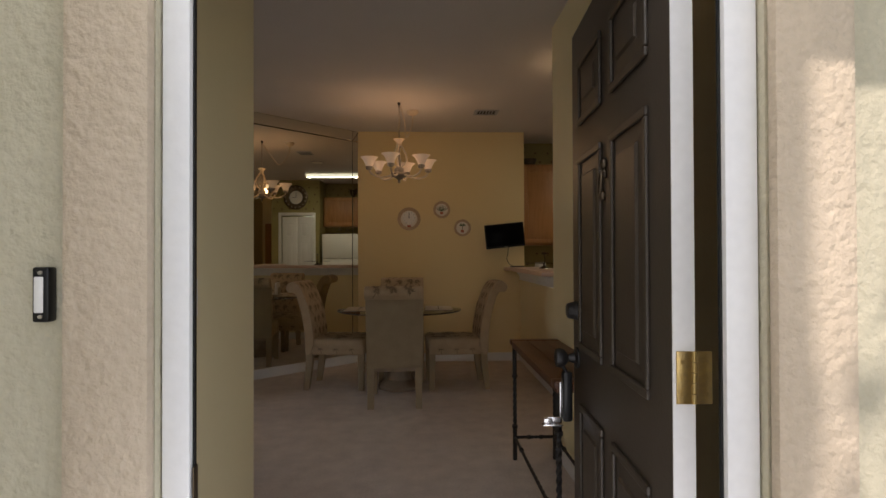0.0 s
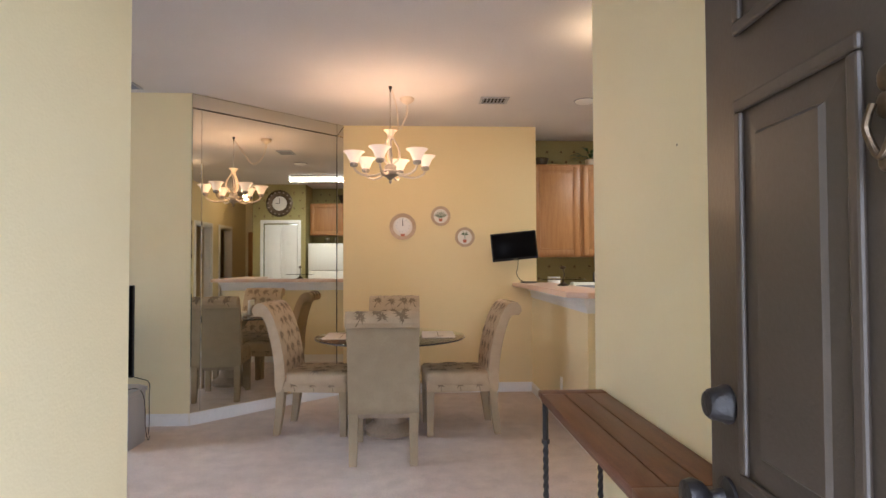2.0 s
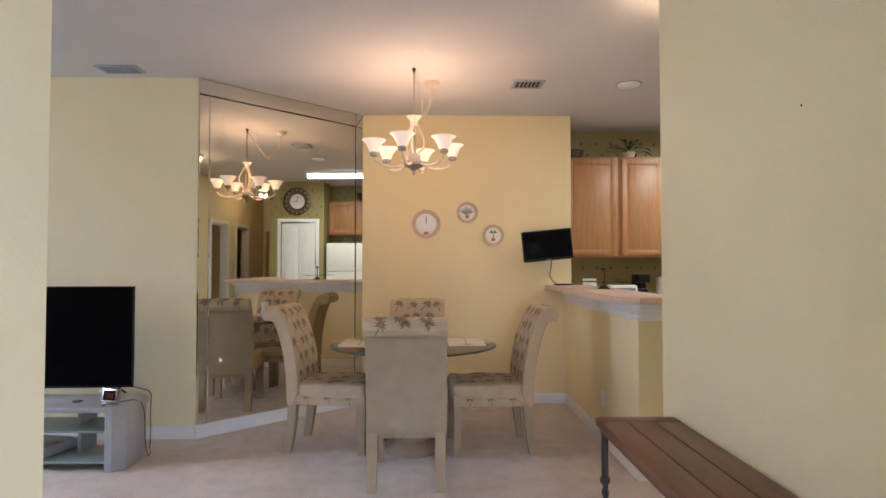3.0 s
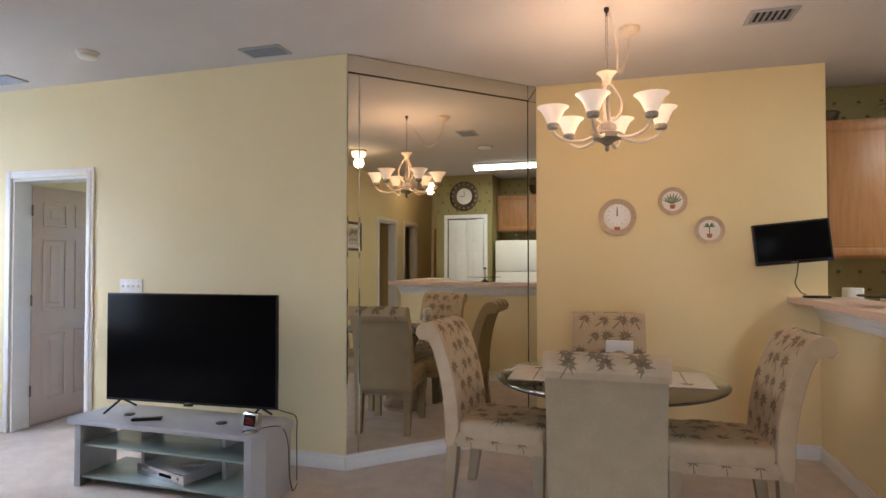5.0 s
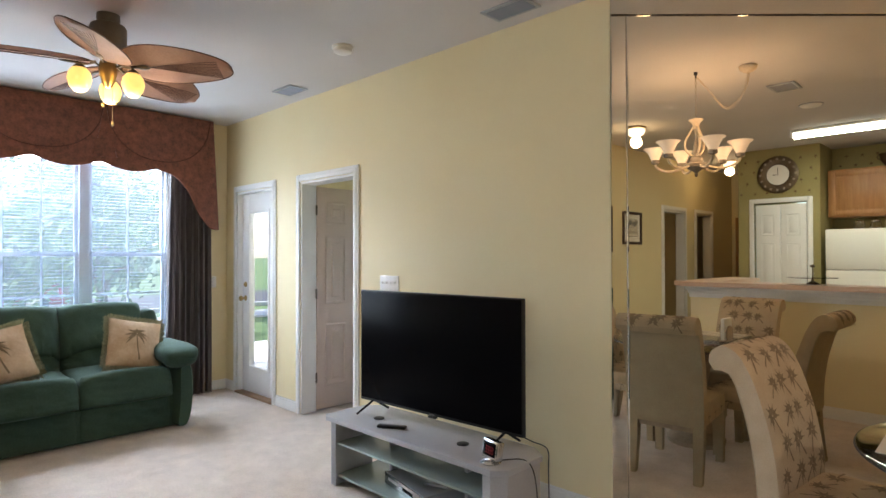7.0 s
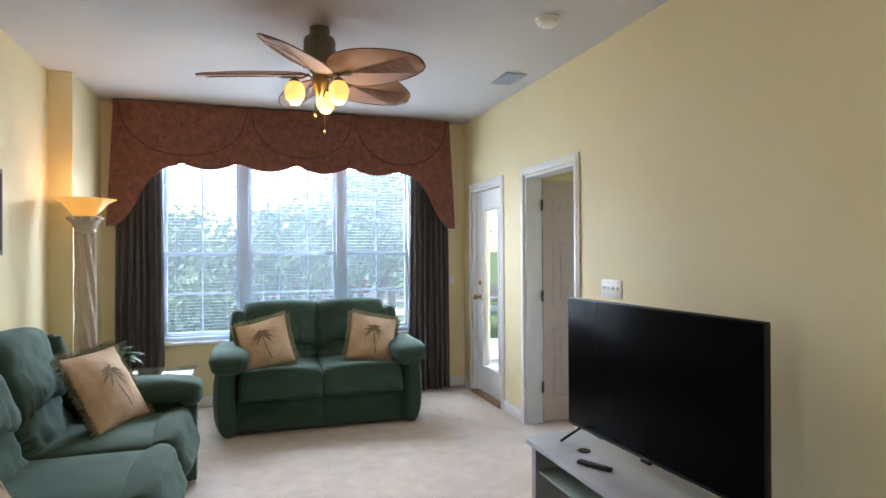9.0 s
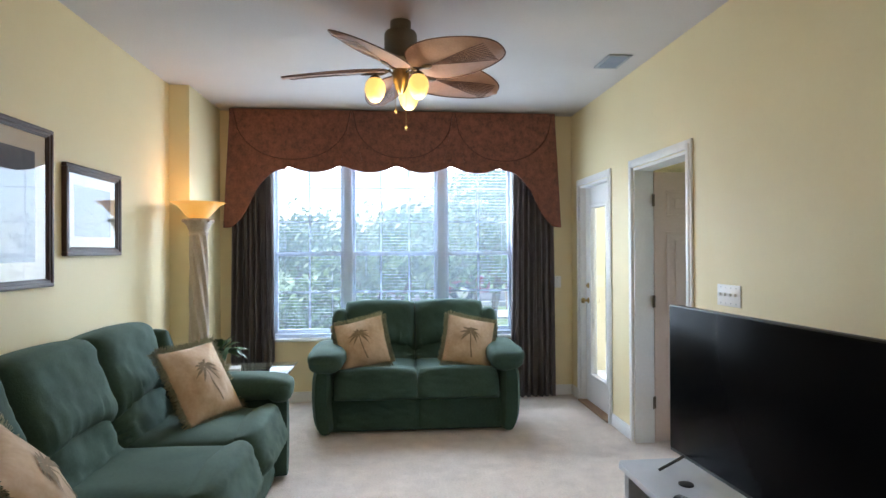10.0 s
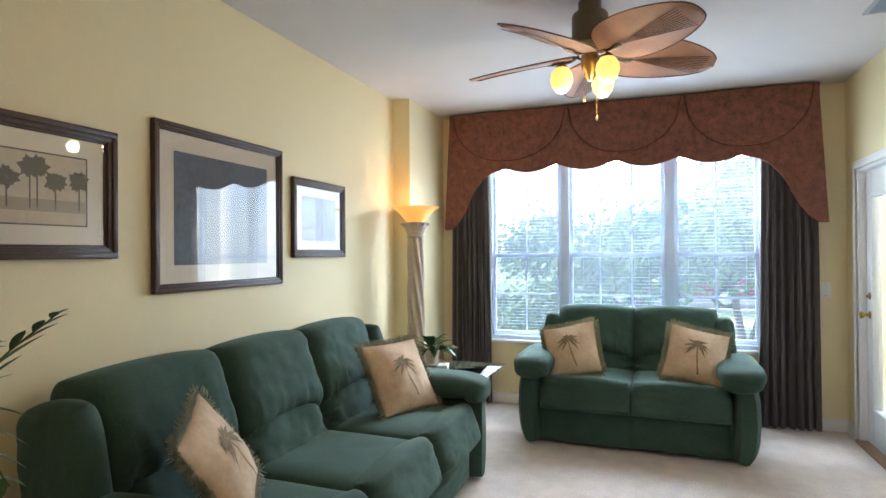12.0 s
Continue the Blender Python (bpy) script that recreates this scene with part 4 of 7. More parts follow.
def dining_chair():
    c = thing("dining_chair", "tan upholstered parsons chair with palm tree print and scrolled back", "chair", group="chairs round the glass table")
    part("seat", soft(0, 0.03, 0.435, 0.235, 0.255, 0.06, 0.35, 0.22, 44, 16, wrinkle=0.004, seed=2), PALMFABRIC, c)
    part("seat_rail", box(-0.228, 0.228, -0.235, 0.275, 0.335, 0.42, 0.012), PALMFABRIC, c)
    front = curve_points([(-0.205, 0.43, 0), (-0.212, 0.56, 0), (-0.235, 0.70, 0), (-0.272, 0.83, 0), (-0.315, 0.935, 0), (-0.365, 1.005, 0), (-0.425, 1.025, 0), (-0.470, 0.995, 0), (-0.478, 0.955, 0)], 4)
    rear = curve_points([(-0.455, 0.925, 0), (-0.415, 0.925, 0), (-0.375, 0.90, 0), (-0.338, 0.80, 0), (-0.305, 0.66, 0), (-0.285, 0.50, 0), (-0.278, 0.345, 0), (-0.235, 0.34, 0)], 4)
    prof = [(p.x, p.y) for p in front + rear]
    cy, cz = sum(p[0] for p in prof) / len(prof), sum(p[1] for p in prof) / len(prof)
    sections = []
    for x, k in ((-0.236, 0.955), (-0.228, 0.985), (-0.21, 1.0), (0.21, 1.0), (0.228, 0.985), (0.236, 0.955)):
        sections.append([(x, cy + (y - cy) * k, cz + (z - cz) * (0.995 if k < 1 else 1)) for y, z in prof])
    part("backrest", loft(sections), PALMFABRIC, c)
    # plain cloth panel on the rear face
    cloth = [q for q in rear if q.y < 0.915][:-3]
    bm = loft([[(-0.235, p.x - 0.006, p.y), (0.235, p.x - 0.006, p.y), (0.235, p.x + 0.01, p.y), (-0.235, p.x + 0.01, p.y)] for p in cloth])
    part("back_panel", bm, BACKFABRIC, c, "plain tan cloth on the rear of the back")
    # palm prints: on the face of the back, on the scroll, on the seat
    arc = [0.0]
    for a, b in zip(front, front[1:]):
        arc.append(arc[-1] + (b - a).length)

    def on_back(u, v):
        v = min(max(v, 0.0), arc[-1] - 1e-4)
        i = max(k for k in range(len(arc)) if arc[k] <= v)
        i = min(i, len(front) - 2)
        t = (v - arc[i]) / (arc[i + 1] - arc[i])
        p, d = front[i].lerp(front[i + 1], t), (front[i + 1] - front[i]).normalized()
        return (max(-0.231, min(0.231, u)), p.x + d.y * 0.003, p.y - d.x * 0.003)

    def on_seat(u, v):
        e = max(0.0, 1 - (abs(u / 0.235) ** 9 + abs((v - 0.03) / 0.255) ** 9)) ** 0.16
        return (u, v, 0.435 + 0.0645 * max(e, 0.55))

    def on_front(u, v):
        return (u, 0.2785, v)
    bm = bmesh.new()
    rng = random.Random(5)
    for j in range(6):
        for i in range(4):
            u = -0.17 + 0.115 * i + (0.055 if j % 2 else 0) - 0.01
            if abs(u) < 0.205:
                motif(bm, on_back, u, 0.09 + 0.115 * j, rng.uniform(0.09, 0.118), rng.uniform(-0.9, 0.9))
    for j in range(4):
        for i in range(3):
            motif(bm, on_seat, -0.15 + 0.14 * i + (0.05 if j % 2 else 0), -0.13 + 0.115 * j, rng.uniform(0.095, 0.13), rng.uniform(-2.5, 2.5))
    for i in range(3):
        motif(bm, on_front, -0.15 + 0.15 * i, 0.375, 0.07, 0.2)
    for sx in (-1, 1):
        for i in range(3):
            motif(bm, lambda u, v: (sx * 0.2295, u, v), -0.14 + 0.15 * i, 0.375, 0.07, 0.2 * sx)
    # the scroll seen from the rear
    for i in range(3):
        motif(bm, lambda u, v: (u, -0.480 + 0.6 * max(0, v - 0.985), v), -0.15 + 0.15 * i, 0.965, 0.085, 0.6 * (i - 1), i == 0)
    tagged(part("palm_print", bm, PALMINK, c, "brown palm tree print", smooth=False), kind="stuff")
    for sx in (-1, 1):
        part("leg", loft([[(sx * 0.2 + dx * s, 0.245 + dy * s, z) for dx, dy in ((-1, -1), (1, -1), (1, 1), (-1, 1))] for z, s in ((0, 0.024), (0.18, 0.026), (0.345, 0.03))]), BACKFABRIC, c, "cloth-covered leg")
        part("leg", loft([[(sx * 0.2 + dx * s, y + dy * s, z) for dx, dy in ((-1, -1), (1, -1), (1, 1), (-1, 1))] for z, s, y in ((0, 0.025, -0.285), (0.1, 0.027, -0.270), (0.22, 0.03, -0.255), (0.36, 0.031, -0.247))]), BACKFABRIC, c, "cloth-covered rear leg, swept back")
    part("stretcher", box(-0.18, 0.18, -0.255, -0.235, 0.30, 0.34, 0.004), LEGWOOD, c)
    return c


chair = dining_chair()
chair.matrix_world = pose(-0.115, 5.40, 0, 0, 0, 1)
copy_thing(chair, pose(-0.675, 6.00, 0, 0, 0, -97))
copy_thing(chair, pose(0.442, 5.955, 0, 0, 0, 94))
copy_thing(chair, pose(-0.095, 6.36, 0, 0, 0, 181))

TX, TY = -0.10, 5.885
table = thing("dining_table", "round glass dining table on a washed tan pedestal", "table", pose(TX, TY, 0))
part("tabletop", lathe([(0.001, 0.746), (0.575, 0.746), (0.588, 0.749), (0.59, 0.752), (0.588, 0.756), (0.575, 0.758), (0.001, 0.758)], 72), GREENGLASS, table, "thick clear glass top with a greenish bevelled edge")
# Black ring puts the shadowed look of the glass edge into the shape.
part("edge_dark_ring", tube([(0.59 * math.cos(2 * math.pi * i / 72), 0.59 * math.sin(2 * math.pi * i / 72), 0.749) for i in range(72)], 0.004, 6, closed=True), BLACK, table, "black ring added for the shadowed edge of the glass")
part("pedestal", lathe([(0.20, 0), (0.205, 0.03), (0.19, 0.05), (0.13, 0.09), (0.10, 0.2), (0.115, 0.34), (0.09, 0.48), (0.11, 0.60), (0.19, 0.70), (0.20, 0.744)], 32), LEGWOOD, table, "washed tan pedestal")


def placemat(m):
    p = thing("placemat", "cream cloth placemat with a small palm print on the glass table", "placemat", m, "placemats on the glass table")
    bm = box(-0.2, 0.2, -0.13, 0.13, 0, 0.005, 0.002)
    part("cloth", bm, PLACEMAT, p)
    bm = bmesh.new()
    motif(bm, lambda u, v: (u, v, 0.0065), 0.11, 0.0, 0.09, -1.57)
    part("palm_print", bm, PALMINK, p, "brown palm print", smooth=False)
    part("stripe", box(-0.19, 0.04, -0.006, 0.0, 0.0052, 0.0062), PALMINK, p)
    return p


mat = placemat(pose(TX - 0.38, TY - 0.02, 0.759, 0, 0, 90))
copy_thing(mat, pose(TX + 0.38, TY + 0.02, 0.759, 0, 0, -90))
copy_thing(mat, pose(TX, TY + 0.38, 0.759, 0, 0, 0))
copy_thing(mat, pose(TX, TY - 0.38, 0.759, 0, 0, 180))
nap = thing("napkin_holder", "white napkins in a round cream holder with a palm", "napkin holder", pose(TX + 0.06, TY + 0.20, 0.759))
part("base", box(-0.07, 0.07, -0.03, 0.03, 0, 0.012, 0.004), PLASTER, nap)
part("napkin_stack", box(-0.075, 0.075, -0.014, 0.014, 0.013, 0.168, 0.004), PLASTIC, nap, "stack of white paper napkins")
for y in (-0.022, 0.022):
    part("plate", lathe([(0.06, -0.004), (0.06, 0.004)], 28, pose(0, y, 0.055, 90, 0, 0)), PLASTER, nap, "round cream holder side")

# ---- chandelier ----
CX, CY = -0.10, 5.90
chandelier = thing("chandelier", "antique cream six-arm chandelier with lit frosted bell shades", "chandelier", pose(CX, CY, 0))
part("column", lathe([(0.003, 1.975), (0.012, 1.985), (0.010, 2.005), (0.035, 2.025), (0.075, 2.045), (0.085, 2.068), (0.045, 2.085), (0.05, 2.10), (0.045, 2.12), (0.018, 2.135), (0.018, 2.20), (0.012, 2.25), (0.012, 2.32), (0.02, 2.335)], 28), PEWTER, chandelier, "weathered grey turned column")
for a in (20, 140, 260):
    r = radians(a)
    pts = curve_points([(0.02 * math.cos(r), 0.02 * math.sin(r), 2.13), (0.07 * math.cos(r), 0.07 * math.sin(r), 2.18), (0.075 * math.cos(r), 0.075 * math.sin(r), 2.25), (0.045 * math.cos(r), 0.045 * math.sin(r), 2.31), (0.02 * math.cos(r), 0.02 * math.sin(r), 2.35)], 6)
    part("scroll", tube(pts, 0.0085, 8), CREAM, chandelier)
part("crown", shell([(0.018, 2.335), (0.022, 2.36), (0.032, 2.385), (0.055, 2.405)], 0.004, 24), CREAM, chandelier, "cream flared crown cup")
for k in range(6):
    r = radians(257 + 60 * k)
    d = Vector((math.cos(r), math.sin(r), 0))
    pts = curve_points([d * 0.04 + Vector((0, 0, 2.075)), d * 0.11 + Vector((0, 0, 2.04)), d * 0.20 + Vector((0, 0, 2.03)), d * 0.275 + Vector((0, 0, 2.06)), d * 0.295 + Vector((0, 0, 2.10))], 6)
    arm = part("arm", tube(pts, 0.0095, 8), CREAM, chandelier)
    at = d * 0.295
    part("cup", lathe([(0.012, 2.092), (0.03, 2.10), (0.034, 2.118), (0.026, 2.13)], 20, Matrix.Translation(at)), PEWTER, arm)
    prof = [(0.028, 2.125), (0.036, 2.14), (0.046, 2.165), (0.062, 2.195), (0.086, 2.215)]
    shade = part("shade", shell(prof, 0.004, 28, Matrix.Translation(at)), SHADE, arm, "frosted glass bell shade, lit")
    shade.visible_shadow = False
    bulb = part("bulb", soft(at.x, at.y, 2.165, 0.02, 0.02, 0.03, 1, 1, 14, 8), BULB, arm, "glowing bulb")
    bulb.visible_shadow = False


def chain(name, points, parent, mat, link=0.024):
    """A chain of oval links along a line of points."""
    pts = curve_points(points, 14)
    bm = bmesh.new()
    length, flip, here = 0.0, 0, pts[0]
    for a, b in zip(pts, pts[1:]):
        length += (b - a).length
        if length > link * 0.72:
            d = (b - here).normalized()
            s = d.orthogonal().normalized()
            if flip:
                s = d.cross(s)
            c = (here + b) / 2
            tube([c + d * math.cos(t) * link * 0.55 + s * math.sin(t) * link * 0.3 for t in (k * math.pi / 4 for k in range(8))], 0.0022, 5, bm, True)
            length, flip, here = 0.0, 1 - flip, b
    return part(name, bm, mat, parent)


chain("chain", [(0, 0, 2.41), (0, 0, 2.58), (0, 0, 2.735)], chandelier, PEWTER)
chain("chain", [(0.012, 0, 2.735), (0.05, 0.09, 2.60), (0.06, 0.19, 2.47), (0.09, 0.27, 2.52), (0.125, 0.315, 2.62), (0.13, 0.33, 2.73)], chandelier, CREAM)
part("wire", tube(curve_points([(0.02, 0, 2.73), (0.055, 0.10, 2.58), (0.065, 0.20, 2.46), (0.10, 0.28, 2.52), (0.13, 0.325, 2.74)], 8), 0.0012, 5), CREAM, chandelier)
part("ceiling_hook", lathe([(0.004, 2.72), (0.006, 2.735), (0.014, 2.745), (0.014, 2.763)], 16), BLACK, chandelier, "black ceiling hook")
part("canopy", lathe([(0.01, 2.71), (0.03, 2.718), (0.055, 2.735), (0.062, 2.755), (0.062, 2.763)], 28, pose(0.128, 0.325, 0)), CREAM, chandelier, "cream ceiling canopy")
for k in range(6):
    r = radians(257 + 60 * k)
    lamp("chandelier_bulb", 'POINT', pose(CX + 0.295 * math.cos(r), CY + 0.295 * math.sin(r), 2.165), 0.95, (1.0, 0.63, 0.33), radius=0.03)

# ---- plates, clock and little television on the dining wall ----


def plate(name, label, category, x, z, r, group=""):
    p = thing(name, label, category, pose(x, BACK - 0.004, z, 90, 0, 0), group)
    part("rim", lathe([(r * 0.6, 0.0), (r * 0.75, 0.004), (r, 0.016), (r, 0.02), (r * 0.74, 0.010), (r * 0.7, 0.0085)], 48), PLATEPINK, p, "pinkish tan glazed rim")
    part("well", lathe([(r * 0.72, 0.006), (r * 0.72, 0.0105), (0.001, 0.0105)], 40), PLATEWHITE, p, "cream plate centre")
    return p


def painted_pot(p, r, fan):
    part("painted_pot", extrude([(-0.2 * r, -0.25 * r), (0.2 * r, -0.25 * r), (0.15 * r, -0.55 * r), (-0.15 * r, -0.55 * r)], 0.0015, pose(0, 0, 0.0108)), REDPOT, p, "painted terracotta pot")
    bm = bmesh.new()
    for a in ((30, 48, 66, 84, 102, 120, 138, 152) if fan else (10, 35, 145, 170, 60, 120)):
        t = radians(a)
        d, e = Vector((math.cos(t), math.sin(t))), Vector((-math.sin(t), math.cos(t)))
        base = Vector((0, -0.22 * r)) if fan else Vector((0, 0.22 * r))
        ln = (0.85 if fan else 0.42) * r
        vs = [base + d * ln * f + e * w * r for f, w in ((0.05, 0.01), (0.6, 0.05), (1, 0.0), (0.6, -0.05), (0.05, -0.01))]
        bm.faces.new([bm.verts.new((v.x, v.y, 0.0118)) for v in vs])
    if not fan:
        bm.faces.new([bm.verts.new((x, y, 0.0118)) for x, y in ((-0.03 * r, -0.25 * r), (0.03 * r, -0.25 * r), (0.03 * r, 0.25 * r), (-0.03 * r, 0.25 * r))])
    part("painted_palm", bm, LEAF, p, "painted green palm leaves", smooth=False)


wall_clock = plate("wall_clock", "round plate clock with a white dial showing twelve", "clock", -0.035, 1.713, 0.138)
part("dial", lathe([(0.078, 0.0105), (0.078, 0.0135), (0.001, 0.0135)], 36, pose(0, 0.012, 0)), CLOCKFACE, wall_clock, "white clock dial")
part("minute_hand", box(-0.003, 0.003, 0.0, 0.062, 0.0145, 0.016), BLACK, wall_clock, m=pose(0, 0.012, 0))
part("hour_hand", box(-0.004, 0.004, 0.0, 0.04, 0.0165, 0.018), BLACK, wall_clock, m=pose(0, 0.012, 0))
part("pivot", lathe([(0.006, 0.0135), (0.006, 0.0195)], 14), BLACK, wall_clock, m=pose(0, 0.012, 0))
part("painted_pot", extrude([(-0.024, -0.075), (0.024, -0.075), (0.018, -0.10), (-0.018, -0.10)], 0.0015, pose(0, 0, 0.0108)), REDPOT, wall_clock)
for k in range(12):
    t = radians(30 * k)
    part("hour_mark", box(-0.0015, 0.0015, 0.062, 0.072, 0.0137, 0.0147), BLACK, wall_clock, m=pose(0, 0.012, 0) @ pose(0, 0, 0, 0, 0, 30 * k))
p1 = plate("wall_plate", "decorative plate with a painted fan palm in a pot", "plate", 0.358, 1.823, 0.102, "palm plates on the wall")
painted_pot(p1, 0.102, True)
p2 = plate("wall_plate", "decorative plate with a painted potted palm tree", "plate", 0.608, 1.604, 0.102, "palm plates on the wall")
painted_pot(p2, 0.102, False)

tv2 = thing("wall_television", "small black flat television tilted on a wall arm", "television", pose(1.10, 7.08, 1.505, 0, 0, -3) @ pose(0, 0, 0, 0, -5.5, 0))
part("housing", box(-0.232, 0.232, -0.018, 0.02, -0.143, 0.143, 0.008), BLACKPLASTIC, tv2)
part("screen", box(-0.218, 0.218, -0.021, -0.018, -0.118, 0.130, 0.001), SCREEN, tv2)
part("badge", box(-0.02, 0.02, -0.0195, -0.018, -0.135, -0.130), STEEL, tv2)
part("standby_light", box(0.198, 0.208, -0.0195, -0.018, -0.134, -0.129), BLUELED, tv2, "small blue standby light")
part("wall_arm", box(-0.03, 0.03, 0.02, 0.118, -0.03, 0.03, 0.004), BLACKPLASTIC, tv2)
part("cable", tube(curve_points([(0.03, 0.02, -0.14), (0.02, 0.05, -0.22), (0.0, 0.04, -0.28), (0.03, 0.05, -0.345), (0.06, 0.06, -0.362)], 6), 0.0035, 6), BLACKPLASTIC, tv2)

# ---- ceiling fittings ----


def vent(m, label, w, d, slats):
    v = thing("ceiling_vent", label, "vent", m, "ceiling vents")
    bm = bmesh.new()
    for a in ((-w, w, -d, -d + 0.022), (-w, w, d - 0.022, d), (-w, -w + 0.022, -d + 0.022, d - 0.022), (w - 0.022, w, -d + 0.022, d - 0.022)):
        bx(bm, a[0], a[1], a[2], a[3], -0.012, -0.001, 0.003)
    part("frame", bm, VENTWHITE, v)
    part("backing", box(-w + 0.02, w - 0.02, -d + 0.02, d - 0.02, -0.003, -0.001), DARK, v)
    me = mesh_of(box(-0.008, 0.008, -d + 0.022, d - 0.022, -0.001, 0.001), "slat", GRILLE)
    for i in range(slats):
        s = new("slat", me)
        s.parent = v
        s.location, s.rotation_euler = ((-w + 0.03) + (2 * w - 0.06) * i / (slats - 1), 0, -0.008), (0, radians(55), 0)
    return v


vent(pose(0.79, 6.255, CEIL), "white slatted ceiling vent near the chandelier", 0.125, 0.10, 7)
vent(pose(-2.26, 5.935, CEIL, 0, 0, 90), "grey slatted ceiling vent near the mirror", 0.085, 0.15, 9)
vent(pose(-4.52, 5.90, CEIL, 0, 0, 90), "grey slatted ceiling vent above the doors", 0.085, 0.14, 9)
smoke = thing("smoke_detector", "round off-white smoke detector on the ceiling", "smoke detector", pose(-3.41, 5.63, CEIL))
part("base", lathe([(0.07, -0.012), (0.07, -0.001)], 32), PLASTIC, smoke)
part("cover", lathe([(0.001, -0.045), (0.045, -0.044), (0.058, -0.036), (0.062, -0.013)], 32), PLASTIC, smoke)
disc = thing("ceiling_speaker", "flat round white fitting on the ceiling", "ceiling fitting", pose(1.60, 6.255, CEIL))
part("cover", lathe([(0.001, -0.02), (0.075, -0.018), (0.09, -0.008), (0.092, -0.001)], 32), PLASTIC, disc)
part("rim", lathe([(0.098, -0.006), (0.10, -0.001)], 32), GRILLE, disc)


FX, FY = -3.95, 4.397
GLOBES = (-80, 40, 160)


def leaf_rim(f):
    """Place along a fan blade and half its width there, from the round root to the round tip."""
    s = 0.5 - 0.5 * math.cos(math.pi * f)
    return s, 0.19 * math.sin(math.pi * f) ** 0.72 * (1.06 - 0.42 * s)


def ceiling_fan():
    f = thing("ceiling_fan", "ceiling fan with palm-leaf blades and three lit amber globes", "ceiling fan", pose(FX, FY, 0))
    part("canopy", lathe([(0.055, 2.715), (0.06, 2.73), (0.06, 2.763)], 28), FANBODY, f)
    part("motor", lathe([(0.03, 2.52), (0.06, 2.525), (0.092, 2.535), (0.095, 2.55), (0.095, 2.685), (0.088, 2.70), (0.045, 2.705), (0.045, 2.72)], 32), FANBODY, f, "olive drum motor housing")
    part("switch_housing", lathe([(0.015, 2.345), (0.03, 2.37), (0.045, 2.42), (0.05, 2.46), (0.04, 2.50), (0.04, 2.53)], 24), BRASS, f, "antique brass switch housing")
    for k in range(5):
        m = pose(0, 0, 2.475, 0, 0, 46 + 72 * k)
        bm = bmesh.new()
        n, q = 36, 12
        rows = []
        for i in range(n + 1):
            s, half = leaf_rim(i / n)
            row = []
            for j in range(q + 1):
                t = -1 + 2 * j / q
                # the rim curls a little
                row.append(bm.verts.new((0.09 + 0.61 * s, half * t, -0.004 - 0.028 * s * s + 0.016 * t * t - 0.0015 * math.cos(t * 16) * s)))
            rows.append(row)
        for a, b in zip(rows, rows[1:]):
            for j in range(q):
                bm.faces.new((a[j], a[j + 1], b[j + 1], b[j]))
        bmesh.ops.solidify(bm, geom=bm.faces[:], thickness=0.004)
        tilt = m @ pose(0, 0, 0, -20, 0, 0)
        blade = part("blade", bm, BLADE, f, "woven brown leaf-shaped blade", tilt)
        rim = [(0.09 + 0.61 * s_, sg * w_, 0.011 - 0.028 * s_ * s_) for sg, run_ in ((1, range(n + 1)), (-1, range(n - 1, 0, -1))) for s_, w_ in (leaf_rim(i / n) for i in run_)]
        part("blade_edge", tube(rim, 0.0035, 6, closed=True), RIB, blade, "dark bound rim")
        bm = bmesh.new()
        for j in range(-5, 6):
            t = j / 6.5
            pts = []
            for u in (0, 0.25, 0.5, 0.75, 1):
                s = 0.25 + 0.66 * u
                pts.append((0.09 + 0.60 * s, 0.115 * t * u * (1 - 0.2 * u), -0.010 - 0.028 * s * s + 0.010 * (t * u) ** 2))
            tube(pts, 0.0018, 5, bm)
        part("rib", bm, RIB, blade, "dark leaf ribs")
        bm = tube(curve_points([(0.06, 0, 0.01), (0.11, 0, -0.012), (0.16, 0, -0.012), (0.21, 0, -0.014)], 4), 0.008, 8)
        soft(0.20, 0, -0.014, 0.04, 0.02, 0.006, 1, 1, 20, 8, bm=bm)
        part("blade_iron", bm, BRONZE, f, "dark bronze blade bracket", tilt)
    for a in GLOBES:
        r = radians(a)
        d = Vector((math.cos(r), math.sin(r), 0))
        arm = part("lamp_arm", tube(curve_points([d * 0.03 + Vector((0, 0, 2.45)), d * 0.08 + Vector((0, 0, 2.475)), d * 0.13 + Vector((0, 0, 2.465)), d * 0.15 + Vector((0, 0, 2.44))], 5), 0.006, 8), BRONZE, f)
        at = d * 0.15
        part("fitter", lathe([(0.035, 2.418), (0.03, 2.43), (0.012, 2.445)], 20, Matrix.Translation(at)), BRONZE, arm)
        part("globe", lathe([(0.001, 2.285), (0.026, 2.292), (0.050, 2.322), (0.060, 2.36), (0.054, 2.395), (0.036, 2.42)], 28, Matrix.Translation(at)), AMBER, arm, "lit amber glass egg globe")
    for x, y, ln in ((0.02, -0.03, 0.17), (-0.02, 0.03, 0.26)):
        chain_part = part("pull_chain", tube([(x, y, 2.42), (x, y, 2.42 - ln)], 0.0015, 5), BRASS, f)
        part("pull", soft(x, y, 2.41 - ln, 0.008, 0.008, 0.014, 1, 1, 12, 8), BRASS, chain_part)
    for a in GLOBES:
        r = radians(a)
        lamp("fan_bulb", 'POINT', pose(FX + 0.15 * math.cos(r), FY + 0.15 * math.sin(r), 2.235), 1.25, (1.0, 0.76, 0.45), radius=0.04)


ceiling_fan()

